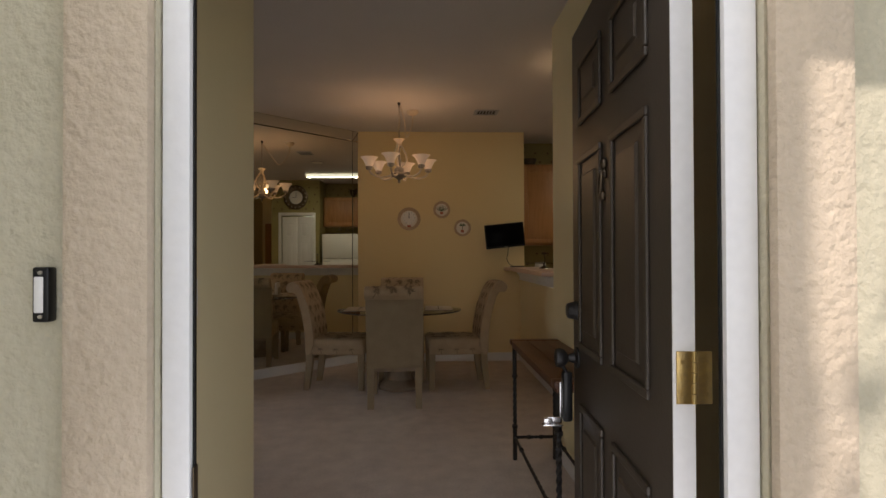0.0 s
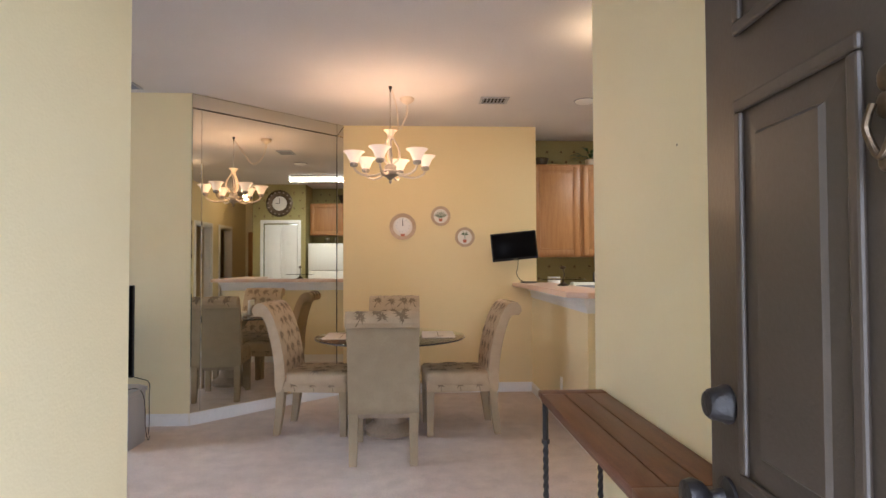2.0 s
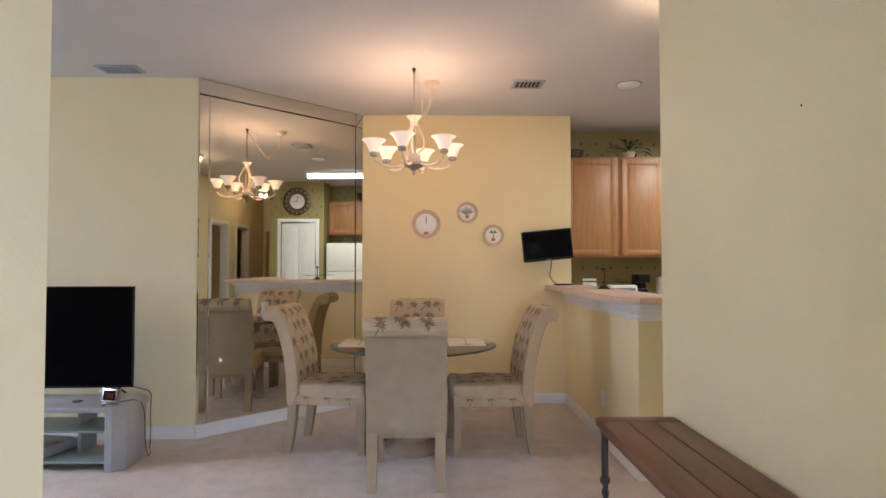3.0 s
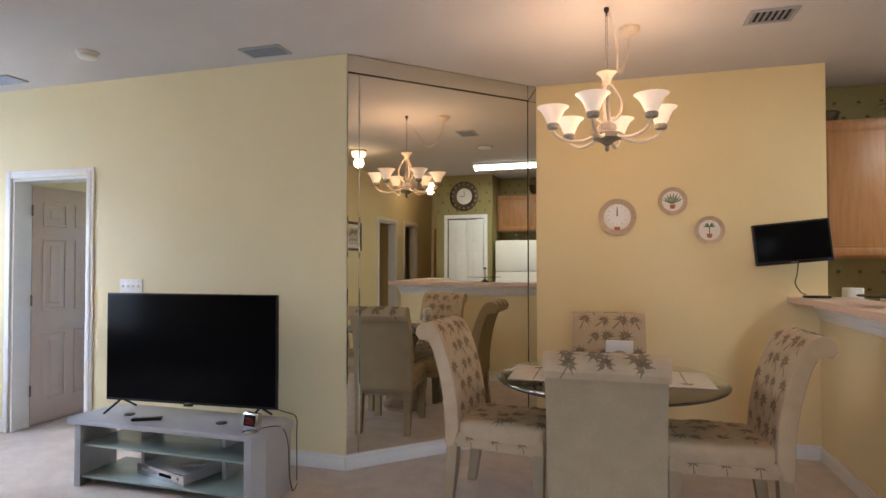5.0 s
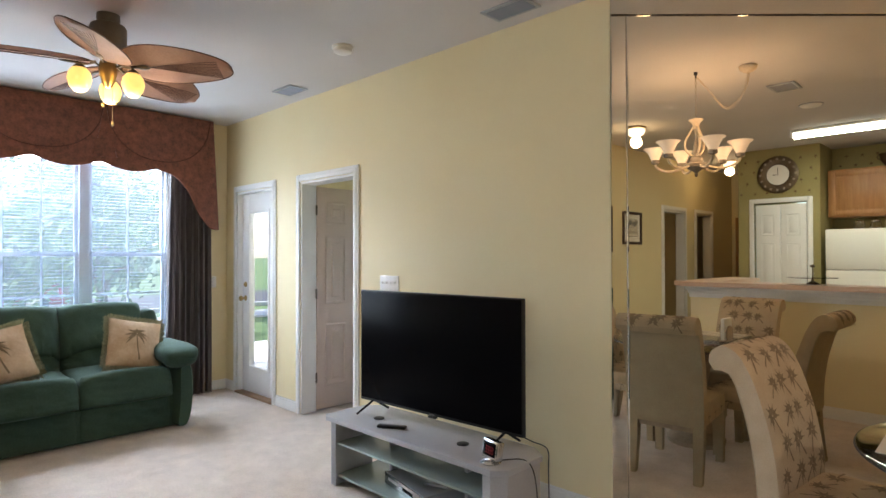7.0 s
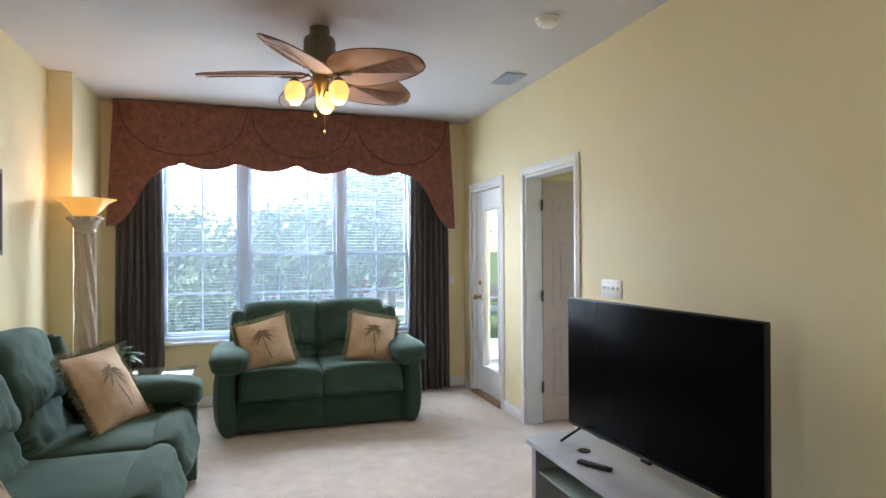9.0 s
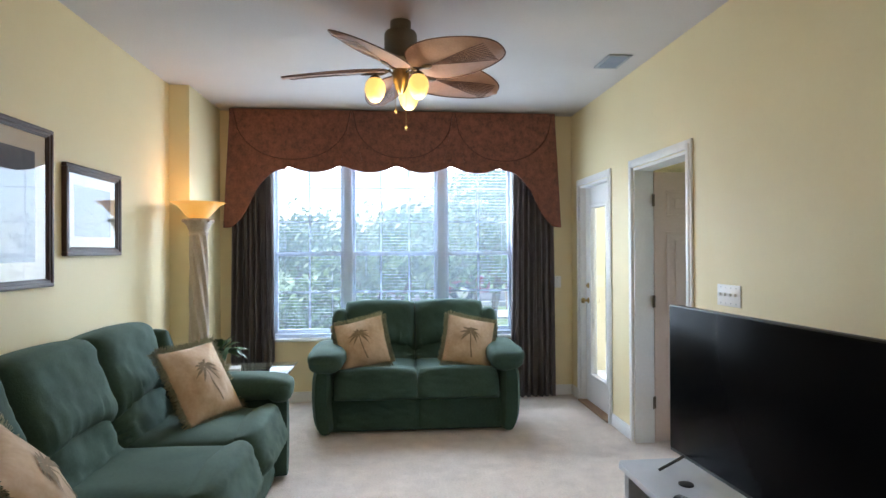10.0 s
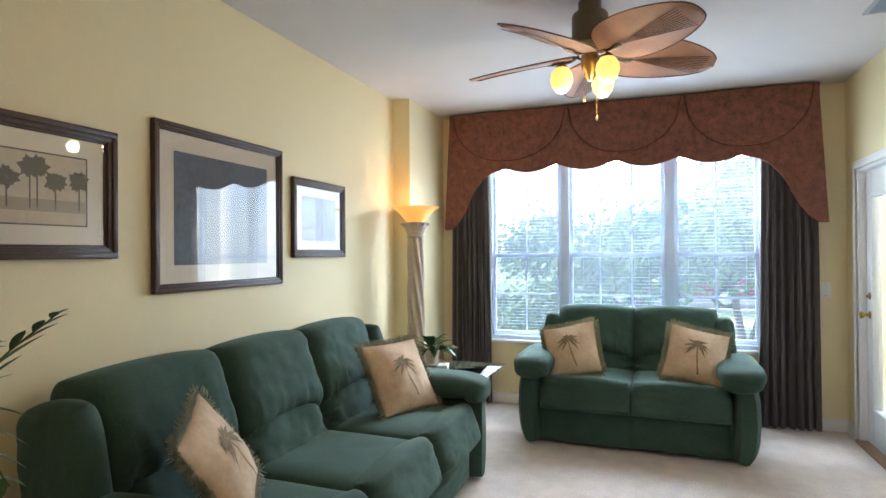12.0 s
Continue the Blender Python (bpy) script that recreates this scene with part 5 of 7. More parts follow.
# ---- foyer: console table and light switch ----
console = thing("console_table", "narrow dark wood console table on twisted black iron legs", "console table", pose(0.82, 3.31, 0))
CW, CL, CH = 0.15, 0.61, 0.745
for i in range(3):
    part("plank", box(-CW + 0.002 + i * 0.1, -CW + 0.098 + i * 0.1, -CL + 0.075, CL - 0.075, CH - 0.028, CH, 0.003), WOOD, console)
for y in (-CL, CL - 0.072):
    part("breadboard_end", box(-CW, CW, y, y + 0.072, CH - 0.029, CH + 0.0005, 0.004), WOOD, console)
part("apron", box(-CW + 0.012, CW - 0.012, -CL + 0.012, CL - 0.012, CH - 0.05, CH - 0.03, 0.003), WOOD, console)


def twisted(a, b, r=0.011, turns=7, mid=(0.28, 0.72)):
    """A square iron bar with a twisted stretch between two collars."""
    a, b = Vector(a), Vector(b)
    d = (b - a).normalized()
    u = d.orthogonal().normalized()
    w = d.cross(u)
    secs = []
    for i in range(61):
        s = i / 60
        t = min(max((s - mid[0]) / (mid[1] - mid[0]), 0), 1) * turns * math.pi / 2
        c = a.lerp(b, s)
        secs.append([c + r * (math.cos(t + k * math.pi / 2 + 0.785) * u + math.sin(t + k * math.pi / 2 + 0.785) * w) * 1.2 for k in range(4)])
    bm = loft(secs)
    for s in mid:
        c = a.lerp(b, s)
        tube([c - d * 0.008, c + d * 0.008], r * 1.7, 10, bm)
    return bm


for sx in (-1, 1):
    for sy in (-1, 1):
        part("leg", twisted((sx * 0.125, sy * 0.575, 0), (sx * 0.125, sy * 0.575, CH - 0.05), turns=8, mid=(0.3, 0.75)), BLACK, console, "twisted black iron leg")
for sy in (-1, 1):
    part("stretcher", twisted((-0.125, sy * 0.575, 0.14), (0.125, sy * 0.575, 0.14), 0.008, 3, (0.35, 0.65)), BLACK, console)
part("stretcher", twisted((-0.125, -0.575, 0.14), (-0.125, 0.575, 0.14), 0.008, 12, (0.2, 0.8)), BLACK, console)
part("stretcher", twisted((0.125, -0.575, 0.14), (0.125, 0.575, 0.14), 0.008, 12, (0.2, 0.8)), BLACK, console)


def wall_plate(m, label, toggles):
    s = thing("light_switch", label, "light switch", m)
    w = 0.036 + 0.023 * (toggles - 1)
    part("plate", box(-w, w, -0.006, -0.0005, -0.058, 0.058, 0.003), PLASTIC, s)
    for i in range(toggles):
        x = (i - (toggles - 1) / 2) * 0.046
        part("toggle", box(x - 0.005, x + 0.005, -0.018, -0.006, -0.003, 0.013, 0.002), PLASTIC, s)
        for z in (-0.042, 0.042):
            part("screw", lathe([(0.003, 0), (0.0025, 0.0012)], 10, pose(x, -0.006, z, 90, 0, 0)), GRILLE, s)
    return s


wall_plate(pose(FOYER_L, 2.045, 1.15, 0, 0, 90), "white single toggle light switch on the foyer wall", 1)
wall_plate(pose(-3.535, NORTH, 1.185), "white quadruple switch plate above the television", 4)
wall_plate(pose(WEST, 5.99, 1.12, 0, 0, -90) @ pose(0, 0, 0, 0, 0, 180), "white single switch beside the curtain", 1)
for y, z in ((2.28, 2.15), (1.75, 1.78)):
    structure("nail_hole", lathe([(0.004, 0), (0.003, 0.001)], 10, pose(FOYER_L, y, z, 0, 90, 0)), BRONZE, "old nail hole in the foyer wall", "wall mark")
structure("nail_hole", lathe([(0.004, 0), (0.003, 0.001)], 10, pose(FOYER_R, 3.15, 1.72, 0, -90, 0)), BRONZE, "old nail hole in the foyer wall", "wall mark")

# ---- television and its stand ----
SX0, SX1, SY0, SY1, SH = -3.32, -1.93, 5.42, 5.83, 0.41
stand = thing("tv_stand", "grey low television stand with two glass shelves", "tv stand", pose((SX0 + SX1) / 2, (SY0 + SY1) / 2, 0))
w, d = (SX1 - SX0) / 2, (SY1 - SY0) / 2
top = [(-w, -d + 0.02), (-w + 0.03, -d), (w - 0.06, -d), (w, -d + 0.06), (w, d - 0.08), (w - 0.10, d), (-w + 0.10, d), (-w, d - 0.08)]
part("top", extrude(top, 0.03, pose(0, 0, SH - 0.03), bevel=0.003), GREYLAM, stand)
for s in (-1, 1):
    part("side_panel", extrude([(s * (w - 0.012), -d + 0.07), (s * (w - 0.07), -d + 0.012), (s * (w - 0.115), -d + 0.012), (s * (w - 0.045), d - 0.06), (s * (w - 0.012), d - 0.085)][::s], SH - 0.03, pose(0, 0, 0), bevel=0.002), GREYLAM, stand)
    part("inner_panel", box(s * 0.30 - 0.012, s * 0.30 + 0.012, d - 0.20, d - 0.02, 0.06, SH - 0.032, 0.002), GREYLAM, stand)
part("shelf", box(-w + 0.095, w - 0.095, -d + 0.03, d - 0.03, 0.245, 0.257, 0.002), SMOKEGLASS, stand, "frosted greenish glass shelf")
part("shelf", box(-w + 0.095, w - 0.095, -d + 0.03, d - 0.03, 0.05, 0.064, 0.002), SMOKEGLASS, stand, "frosted greenish glass bottom shelf")
for x in (-0.38, 0.30):
    part("grommet", lathe([(0.032, 0), (0.032, 0.005), (0.02, 0.006)], 20, pose(x, -0.02, SH)), BLACKPLASTIC, stand, "black cable grommet")

tv = thing("television", "large black flat-screen television, switched off", "television", pose(-2.64, 5.715, 0, 0, 0, 3.0))
part("screen", box(-0.606, 0.606, -0.0275, -0.025, 0.495, 1.165, 0.001), SCREEN, tv, "glossy black screen")
part("bezel", box(-0.612, 0.612, -0.025, 0.005, 0.478, 1.172, 0.004), BLACKPLASTIC, tv)
part("rear_housing", box(-0.45, 0.45, 0.005, 0.05, 0.50, 0.92, 0.015), BLACKPLASTIC, tv)
for x in (-0.50, 0.50):
    bm = tube([(x, -0.02, 0.485), (x - 0.03, -0.13, SH + 0.006)], 0.007, 8)
    tube([(x, -0.01, 0.485), (x + 0.01, 0.10, SH + 0.006)], 0.007, 8, bm)
    part("foot", bm, BLACKPLASTIC, tv, "splayed black foot")
part("badge", box(-0.02, 0.02, -0.0265, -0.025, 0.482, 0.490), STEEL, tv)
part("sensor", box(-0.03, 0.03, -0.03, -0.01, 0.465, 0.478, 0.003), BLACKPLASTIC, tv)
remote = thing("remote_control", "slim black remote control on the stand", "remote control", pose(-2.80, 5.53, SH + 0.001, 0, 0, 28))
part("body", box(-0.085, 0.085, -0.021, 0.021, 0, 0.017, 0.006), BLACKPLASTIC, remote)
for i in range(8):
    part("button", box(-0.06 + i * 0.015, -0.052 + i * 0.015, -0.008, 0.008, 0.017, 0.0185, 0.001), GRILLE, remote)
dvd = thing("dvd_player", "silver disc player on the lower glass shelf", "dvd player", pose(-2.66, 5.625, 0.065, 0, 0, -13))
part("body", box(-0.215, 0.215, -0.11, 0.19, 0.006, 0.066, 0.003), GREYLAM, dvd)
part("front_panel", box(-0.218, 0.218, -0.118, -0.11, 0.004, 0.068, 0.003), STEEL, dvd, "brushed silver front")
part("tray", box(-0.17, -0.03, -0.1195, -0.118, 0.035, 0.05), GREYLAM, dvd)
part("display", box(0.0, 0.11, -0.1195, -0.118, 0.03, 0.048), SCREEN, dvd)
part("knob", lathe([(0.012, 0), (0.011, 0.008), (0.001, 0.009)], 18), STEEL, dvd, m=pose(0.165, -0.118, 0.034, 90, 0, 0))
remote2 = thing("remote_control", "small grey remote control lying on the player", "remote control", pose(-2.53, 5.62, 0.132, 0, 0, 20))
part("body", box(-0.07, 0.07, -0.02, 0.02, 0, 0.016, 0.005), GREYLAM, remote2)
radio = thing("clock_radio", "small silver alarm clock with a dark red display", "alarm clock", pose(-2.05, 5.50, SH, 0, 0, -12))
part("foot", lathe([(0.045, 0), (0.05, 0.006), (0.04, 0.014), (0.02, 0.02)], 28), STEEL, radio)
part("body", box(-0.058, 0.058, -0.02, 0.02, 0.018, 0.108, 0.008, pose(0, 0, 0, -10, 0, 0)), STEEL, radio, "silver case")
part("display", box(-0.043, 0.043, -0.0225, -0.0205, 0.032, 0.095, 0.001, pose(0, 0, 0, -10, 0, 0)), SCREEN, radio)
for x in (-0.022, -0.006, 0.010, 0.024):
    bm = bmesh.new()
    for a in ((-0.005, 0.005, 0.045, 0.047), (-0.005, 0.005, 0.060, 0.062), (0.0035, 0.005, 0.047, 0.075), (-0.005, 0.005, 0.074, 0.076)):
        bx(bm, a[0], a[1], -0.0232, -0.0226, a[2], a[3])
    part("digit", bm, REDLED, radio, "red digit", pose(0, 0, 0, -10, 0, 0) @ pose(x, 0, 0))
cord = thing("power_cord", "thin dark power cord hanging behind the stand", "cable", pose(-1.93, 5.62, 0))
part("cord", tube(curve_points([(-0.10, -0.10, SH + 0.01), (-0.03, 0.0, SH + 0.008), (0.008, 0.03, SH - 0.03), (0.02, 0.05, 0.28), (0.015, 0.07, 0.12), (0.02, 0.10, 0.012), (-0.02, 0.22, 0.008)], 6), 0.003, 6), BLACKPLASTIC, cord)
part("cord", tube(curve_points([(-0.16, 0.10, 0.50), (-0.06, 0.12, 0.47), (-0.02, 0.20, 0.42), (-0.03, 0.225, 0.3), (-0.03, 0.23, 0.1), (-0.05, 0.26, 0.008)], 6), 0.003, 6), BLACKPLASTIC, cord)

# ---- green reclining sofas ----


def pad(w, h, front, back, m, low=1.0, rise=0.0, drape=0.0, corner=0.3, gather=0.0, tuck=0.0, seed=0, n=44, k=34, rough=0.006):
    """An upholstered pad facing +y: half sizes w, h; plumper below by low, gathered along its lower edge."""
    bm = bmesh.new()
    for side in (1, -1):
        grid = []
        for j in range(k + 1):
            v = math.sin(math.pi / 2 * (-1 + 2 * j / k))
            row = []
            for i in range(n + 1):
                u = math.sin(math.pi / 2 * (-1 + 2 * i / n))
                c = corner if v > 0 else corner * 0.45
                x = w * u * math.sqrt(1 - c * v * v * (1.0 if v > 0 else 0.5))
                z = h * v * math.sqrt(1 - c * u * u)
                z += rise * (1 - u * u) * max(v, 0) - drape * u * u * max(-v, 0)
                d = max(0.0, (1 - u ** 6) * (1 - abs(v) ** (14 if v < 0 else 6))) ** 0.42
                if side > 0:
                    plump = 1 + (low - 1) * math.exp(-((v + 0.6) / 0.5) ** 2)
                    y = front * plump * d
                    crease = 1 - abs(noise.noise(Vector((u * 7.5 + seed * 3.3, v * 0.9, seed))))
                    y -= gather * d * crease ** 5 * math.exp(-(v + 1) * 1.6)
                    side_crease = 1 - abs(noise.noise(Vector((u * 1.2, v * 5 + seed * 1.9, seed + 7))))
                    y -= tuck * d * side_crease ** 6 * u ** 4
                    y += rough * d * (noise.noise(Vector((u * 3 + seed, v * 3, seed * 2.2))) + 0.5 * noise.noise(Vector((u * 8, v * 7 + seed, seed))))
                else:
                    y = -back * d
                row.append(bm.verts.new(m @ Vector((x, y, z))))
            grid.append(row)
        for a, b in zip(grid, grid[1:]):
            for i in range(n):
                bm.faces.new((a[i], a[i + 1], b[i + 1], b[i]))
    bmesh.ops.remove_doubles(bm, verts=bm.verts[:], dist=0.0004)
    return bm


def recliner(name, label, m, seats, width, depth, high, seed):
    """A padded reclining sofa facing +y; its middle on the floor at the origin."""
    s = thing(name, label, "sofa", m)
    h, arm = width / 2, 0.205
    sw = (width - 2 * arm) / seats
    fw = (width - 2 * 0.175) / seats
    yb, yf = -depth / 2, depth / 2
    part("base", box(-h + 0.08, h - 0.08, yb + 0.10, yf - 0.10, 0.012, 0.30, 0.02), GREEN, s)
    for i in range(seats):
        x = -h + arm + sw * (i + 0.5)
        xf = -h + 0.175 + fw * (i + 0.5)
        part("footrest_panel", pad(fw / 2 - 0.003, 0.135, 0.035, 0.05, pose(xf, yf - 0.115, 0.155), corner=0.06, seed=seed + i, rough=0.008), GREEN, s)
        part("seat_cushion", soft(x, 0.06, 0.395, sw / 2 + 0.006, depth / 2 - 0.09, 0.105, 0.45, 0.28, 52, 26, wrinkle=0.013, seed=seed + 5 + i), GREEN, s)
        part("seat_front_roll", pad(fw / 2 + 0.003, 0.125, 0.085, 0.13, pose(xf, yf - 0.10, 0.385, 14, 0, 0), low=1.15, rise=0.012, corner=0.16, gather=0.010, tuck=0.012, seed=seed + 15 + i), GREEN, s)
        back = pose(x, yb + 0.24, 0.42, 13, 0, 0)
        part("lumbar_cushion", pad(sw / 2 + 0.006, 0.195, 0.150, 0.10, back @ pose(0, 0, 0.105), low=1.22, rise=0.035, corner=0.16, gather=0.014, tuck=0.050, seed=seed + 25 + i, rough=0.012), GREEN, s)
        part("head_cushion", pad(sw / 2 + 0.012, 0.205, 0.158, 0.15, back @ pose(0, 0, high - 0.42 - 0.205), low=1.22, rise=0.012, drape=0.065, corner=0.09, gather=0.026, tuck=0.010, seed=seed + 35 + i, rough=0.008), GREEN, s)
    part("rear_panel", box(-h + 0.13, h - 0.13, yb, yb + 0.12, 0.02, high - 0.22, 0.04), GREEN, s)
    for sx in (-1, 1):
        x = sx * (h - 0.0875)
        secs = []
        for t in range(15):
            f = t / 14
            y = yb + 0.06 + (depth - 0.085) * f
            bulge = 0.014 * math.sin(math.pi * f)
            topz = 0.525 - 0.02 * f
            w2 = 0.080 + bulge - (0.035 if t in (0, 14) else 0.010 if t in (1, 13) else 0)
            ring = []
            for k in range(24):
                a = 2 * math.pi * k / 24
                cx, cz = math.copysign(abs(math.cos(a)) ** 0.45, math.cos(a)), math.copysign(abs(math.sin(a)) ** 0.45, math.sin(a))
                tuck = -0.022 * sx * max(0.0, -cz) ** 2
                ring.append((x + w2 * cx + 0.010 * sx * (1 - cz * cz) + tuck, y, topz / 2 + 0.012 + (topz / 2 - 0.006) * cz))
            secs.append(ring)
        part("arm", loft(secs), GREEN, s)
        part("arm_pad", soft(sx * (h - 0.112), 0.10, 0.588, 0.150, depth / 2 - 0.080, 0.084, 0.75, 0.42, 48, 24, wrinkle=0.010, seed=seed + 50 + sx), GREEN, s)
        part("arm_pad_front", soft(sx * (h - 0.116), yf - 0.060, 0.562, 0.134, 0.075, 0.074, 0.8, 0.7, 40, 20, wrinkle=0.008, seed=seed + 55 + sx), GREEN, s)
        part("back_wing", pad(0.160, 0.245, 0.07, 0.07, pose(sx * (h - 0.158), yb + 0.19, high - 0.315, 10, 0, 0) @ pose(0, 0, 0, 0, 0, -90 * sx), corner=0.22, seed=seed + 60 + sx, rough=0.010), GREEN, s)
    return s


recliner("sofa", "dark green velour three-seat reclining sofa against the picture wall", pose(-3.24, 3.185, 0), 3, 2.42, 1.03, 1.03, 1)
recliner("loveseat", "dark green velour two-seat reclining loveseat below the window", pose(-5.535, 4.55, 0, 0, 0, -91), 2, 1.65, 0.96, 0.99, 90)


def throw_pillow(m, seed, size=0.205, group="palm throw pillows"):
    p = thing("throw_pillow", "tan square throw pillow with a palm tree and olive fringe", "pillow", m, group)
    th = 0.072

    def puff(u, v):
        return th * max(0.0, (1 - u * u) * (1 - v * v)) ** 0.55
    bm = bmesh.new()
    n = 40
    for side in (1, -1):
        grid = []
        for j in range(n + 1):
            v = math.sin(math.pi / 2 * (-1 + 2 * j / n))
            row = []
            for i in range(n + 1):
                u = math.sin(math.pi / 2 * (-1 + 2 * i / n))
                x, y = size * u * (1 - 0.055 * (1 - v * v)), size * v * (1 - 0.055 * (1 - u * u))
                edge = max(0.0, (1 - u ** 4) * (1 - v ** 4))
                z = side * puff(u, v) + edge * (0.009 * noise.noise(Vector((u * 2.2 + seed, v * 2.2, seed))) + 0.004 * noise.noise(Vector((u * 6, v * 6 + seed, seed))))
                row.append(bm.verts.new((x, y, z + 0.012 * noise.noise(Vector((u, v, seed * 1.3))))))
            grid.append(row)
        for a, b in zip(grid, grid[1:]):
            for i in range(n):
                bm.faces.new((a[i], a[i + 1], b[i + 1], b[i]))
    bmesh.ops.remove_doubles(bm, verts=bm.verts[:], dist=0.0004)
    part("cover", bm, PILLOW, p)

    def on(x, y):
        u, v = x / size, y / size
        edge = max(0.0, (1 - u ** 4) * (1 - v ** 4))
        z = puff(u, v) + edge * (0.009 * noise.noise(Vector((u * 2.2 + seed, v * 2.2, seed))) + 0.004 * noise.noise(Vector((u * 6, v * 6 + seed, seed))))
        return (x, y, z + 0.012 * noise.noise(Vector((u, v, seed * 1.3))) + 0.0035)
    rng = random.Random(seed)
    bm = bmesh.new()
    for k in range(11):
        a = radians(-35 + 25 * k + rng.uniform(-7, 7))
        dd, ee = Vector((math.cos(a), math.sin(a))), Vector((-math.sin(a), math.cos(a)))
        reach = rng.uniform(0.075, 0.102)
        left, right = [], []
        for f, w in ((0.05, 0.003), (0.2, 0.009), (0.4, 0.011), (0.6, 0.010), (0.8, 0.006), (1.0, 0.0006)):
            q = Vector((-0.004, 0.062)) + dd * f * reach + Vector((0, -0.04 * f * f))
            left.append(bm.verts.new(on(*(q + ee * w)))), right.append(bm.verts.new(on(*(q - ee * w * 0.6))))
        for i in range(5):
            bm.faces.new((left[i], left[i + 1], right[i + 1], right[i]))
    rows = []
    for i in range(10):
        f = i / 9
        x, y, w = -0.004 + 0.034 * f ** 1.6, 0.062 - 0.21 * f, 0.0035 + 0.003 * f
        rows.append([bm.verts.new(on(x - w, y)), bm.verts.new(on(x + w, y))])
    for a, b in zip(rows, rows[1:]):
        bm.faces.new((a[0], a[1], b[1], b[0]))
    part("palm_print", bm, PALMINK, p, "brown palm tree print", smooth=False)
    bm = bmesh.new()
    for k in range(420):
        f = 8 * (k / 420)
        seg, t = int(f // 2), f % 2 - 1
        x, y = ((1, t), (-t, 1), (-1, -t), (t, -1))[seg]
        r = 1 - 0.055 * (1 - t * t)
        x, y = x * size * r, y * size * r
        out = Vector(((1, 0, 0), (0, 1, 0), (-1, 0, 0), (0, -1, 0))[seg]) + Vector((x, y, 0)).normalized() * 0.4
        out.normalize()
        turn = Vector((-out.y, out.x, 0))
        base = Vector((x, y, 0.012 * noise.noise(Vector((x / size, y / size, seed * 1.3))))) - out * 0.006
        for j in range(4):
            tip = base + out * rng.uniform(0.022, 0.046) + turn * rng.uniform(-0.012, 0.012) + Vector((0, 0, rng.uniform(-0.022, 0.022)))
            wv = turn * 0.0022
            zz = Vector((0, 0, rng.uniform(-0.010, 0.010)))
            bm.faces.new([bm.verts.new(q) for q in (base - wv + zz, base + wv + zz, tip + wv * 0.7, tip - wv * 0.7)])
    bmesh.ops.solidify(bm, geom=bm.faces[:], thickness=0.002)
    tagged(part("fringe", bm, FRINGE, p, "olive brown fringe", smooth=False), kind="stuff")
    return p


# on the loveseat, leaning on its back; then on the sofa
throw_pillow(pose(-5.37, 4.10, 0.675, 64, 0, 84) @ pose(0, 0, 0, 0, 0, 14), 3)
throw_pillow(pose(-5.37, 4.985, 0.675, 64, 0, 94) @ pose(0, 0, 0, 0, 0, -13), 4)
throw_pillow(pose(-4.02, 3.25, 0.69, 60, 0, 158), 5, 0.222)
throw_pillow(pose(-2.48, 3.25, 0.70, 60, 0, 206) @ pose(0, 0, 0, 0, 0, 14), 6, 0.205)

# ---- pictures ----


def picture(name, label, x0, x1, z0, z1, wall_y, face, fw, mat_w, art, group):
    """A framed print on a wall along x; face is +1 when it looks to +y."""
    w, h = (x1 - x0) / 2, (z1 - z0) / 2
    p = thing(name, label, "picture", pose((x0 + x1) / 2, wall_y, (z0 + z1) / 2, 0, 0, 180 if face > 0 else 0), group)
    bm = bmesh.new()
    for t, d in ((0.0, 0.030), (fw * 0.35, 0.024), (fw * 0.75, 0.017)):
        o, i = t, fw if t > fw * 0.7 else t + fw * 0.45
        for a in ((-w + o, w - o, -h + o, -h + i), (-w + o, w - o, h - i, h - o), (-w + o, -w + i, -h + i, h - i), (w - i, w - o, -h + i, h - i)):
            bx(bm, a[0], a[1], -d, -0.001, a[2], a[3], 0.004)
    part("frame", bm, FRAMEWOOD, p, "dark brown moulded frame")
    part("mat_board", box(-w + fw * 0.9, w - fw * 0.9, -0.008, -0.004, -h + fw * 0.9, h - fw * 0.9), MAT, p, "cream mat board")
    iw, ih = w - fw - mat_w, h - fw - mat_w
    art(p, iw, ih)
    pane = part("glazing", box(-w + fw * 0.9, w - fw * 0.9, -0.0145, -0.0125, -h + fw * 0.9, h - fw * 0.9), GLASS, p, "glass")
    pane.visible_shadow = False
    return p


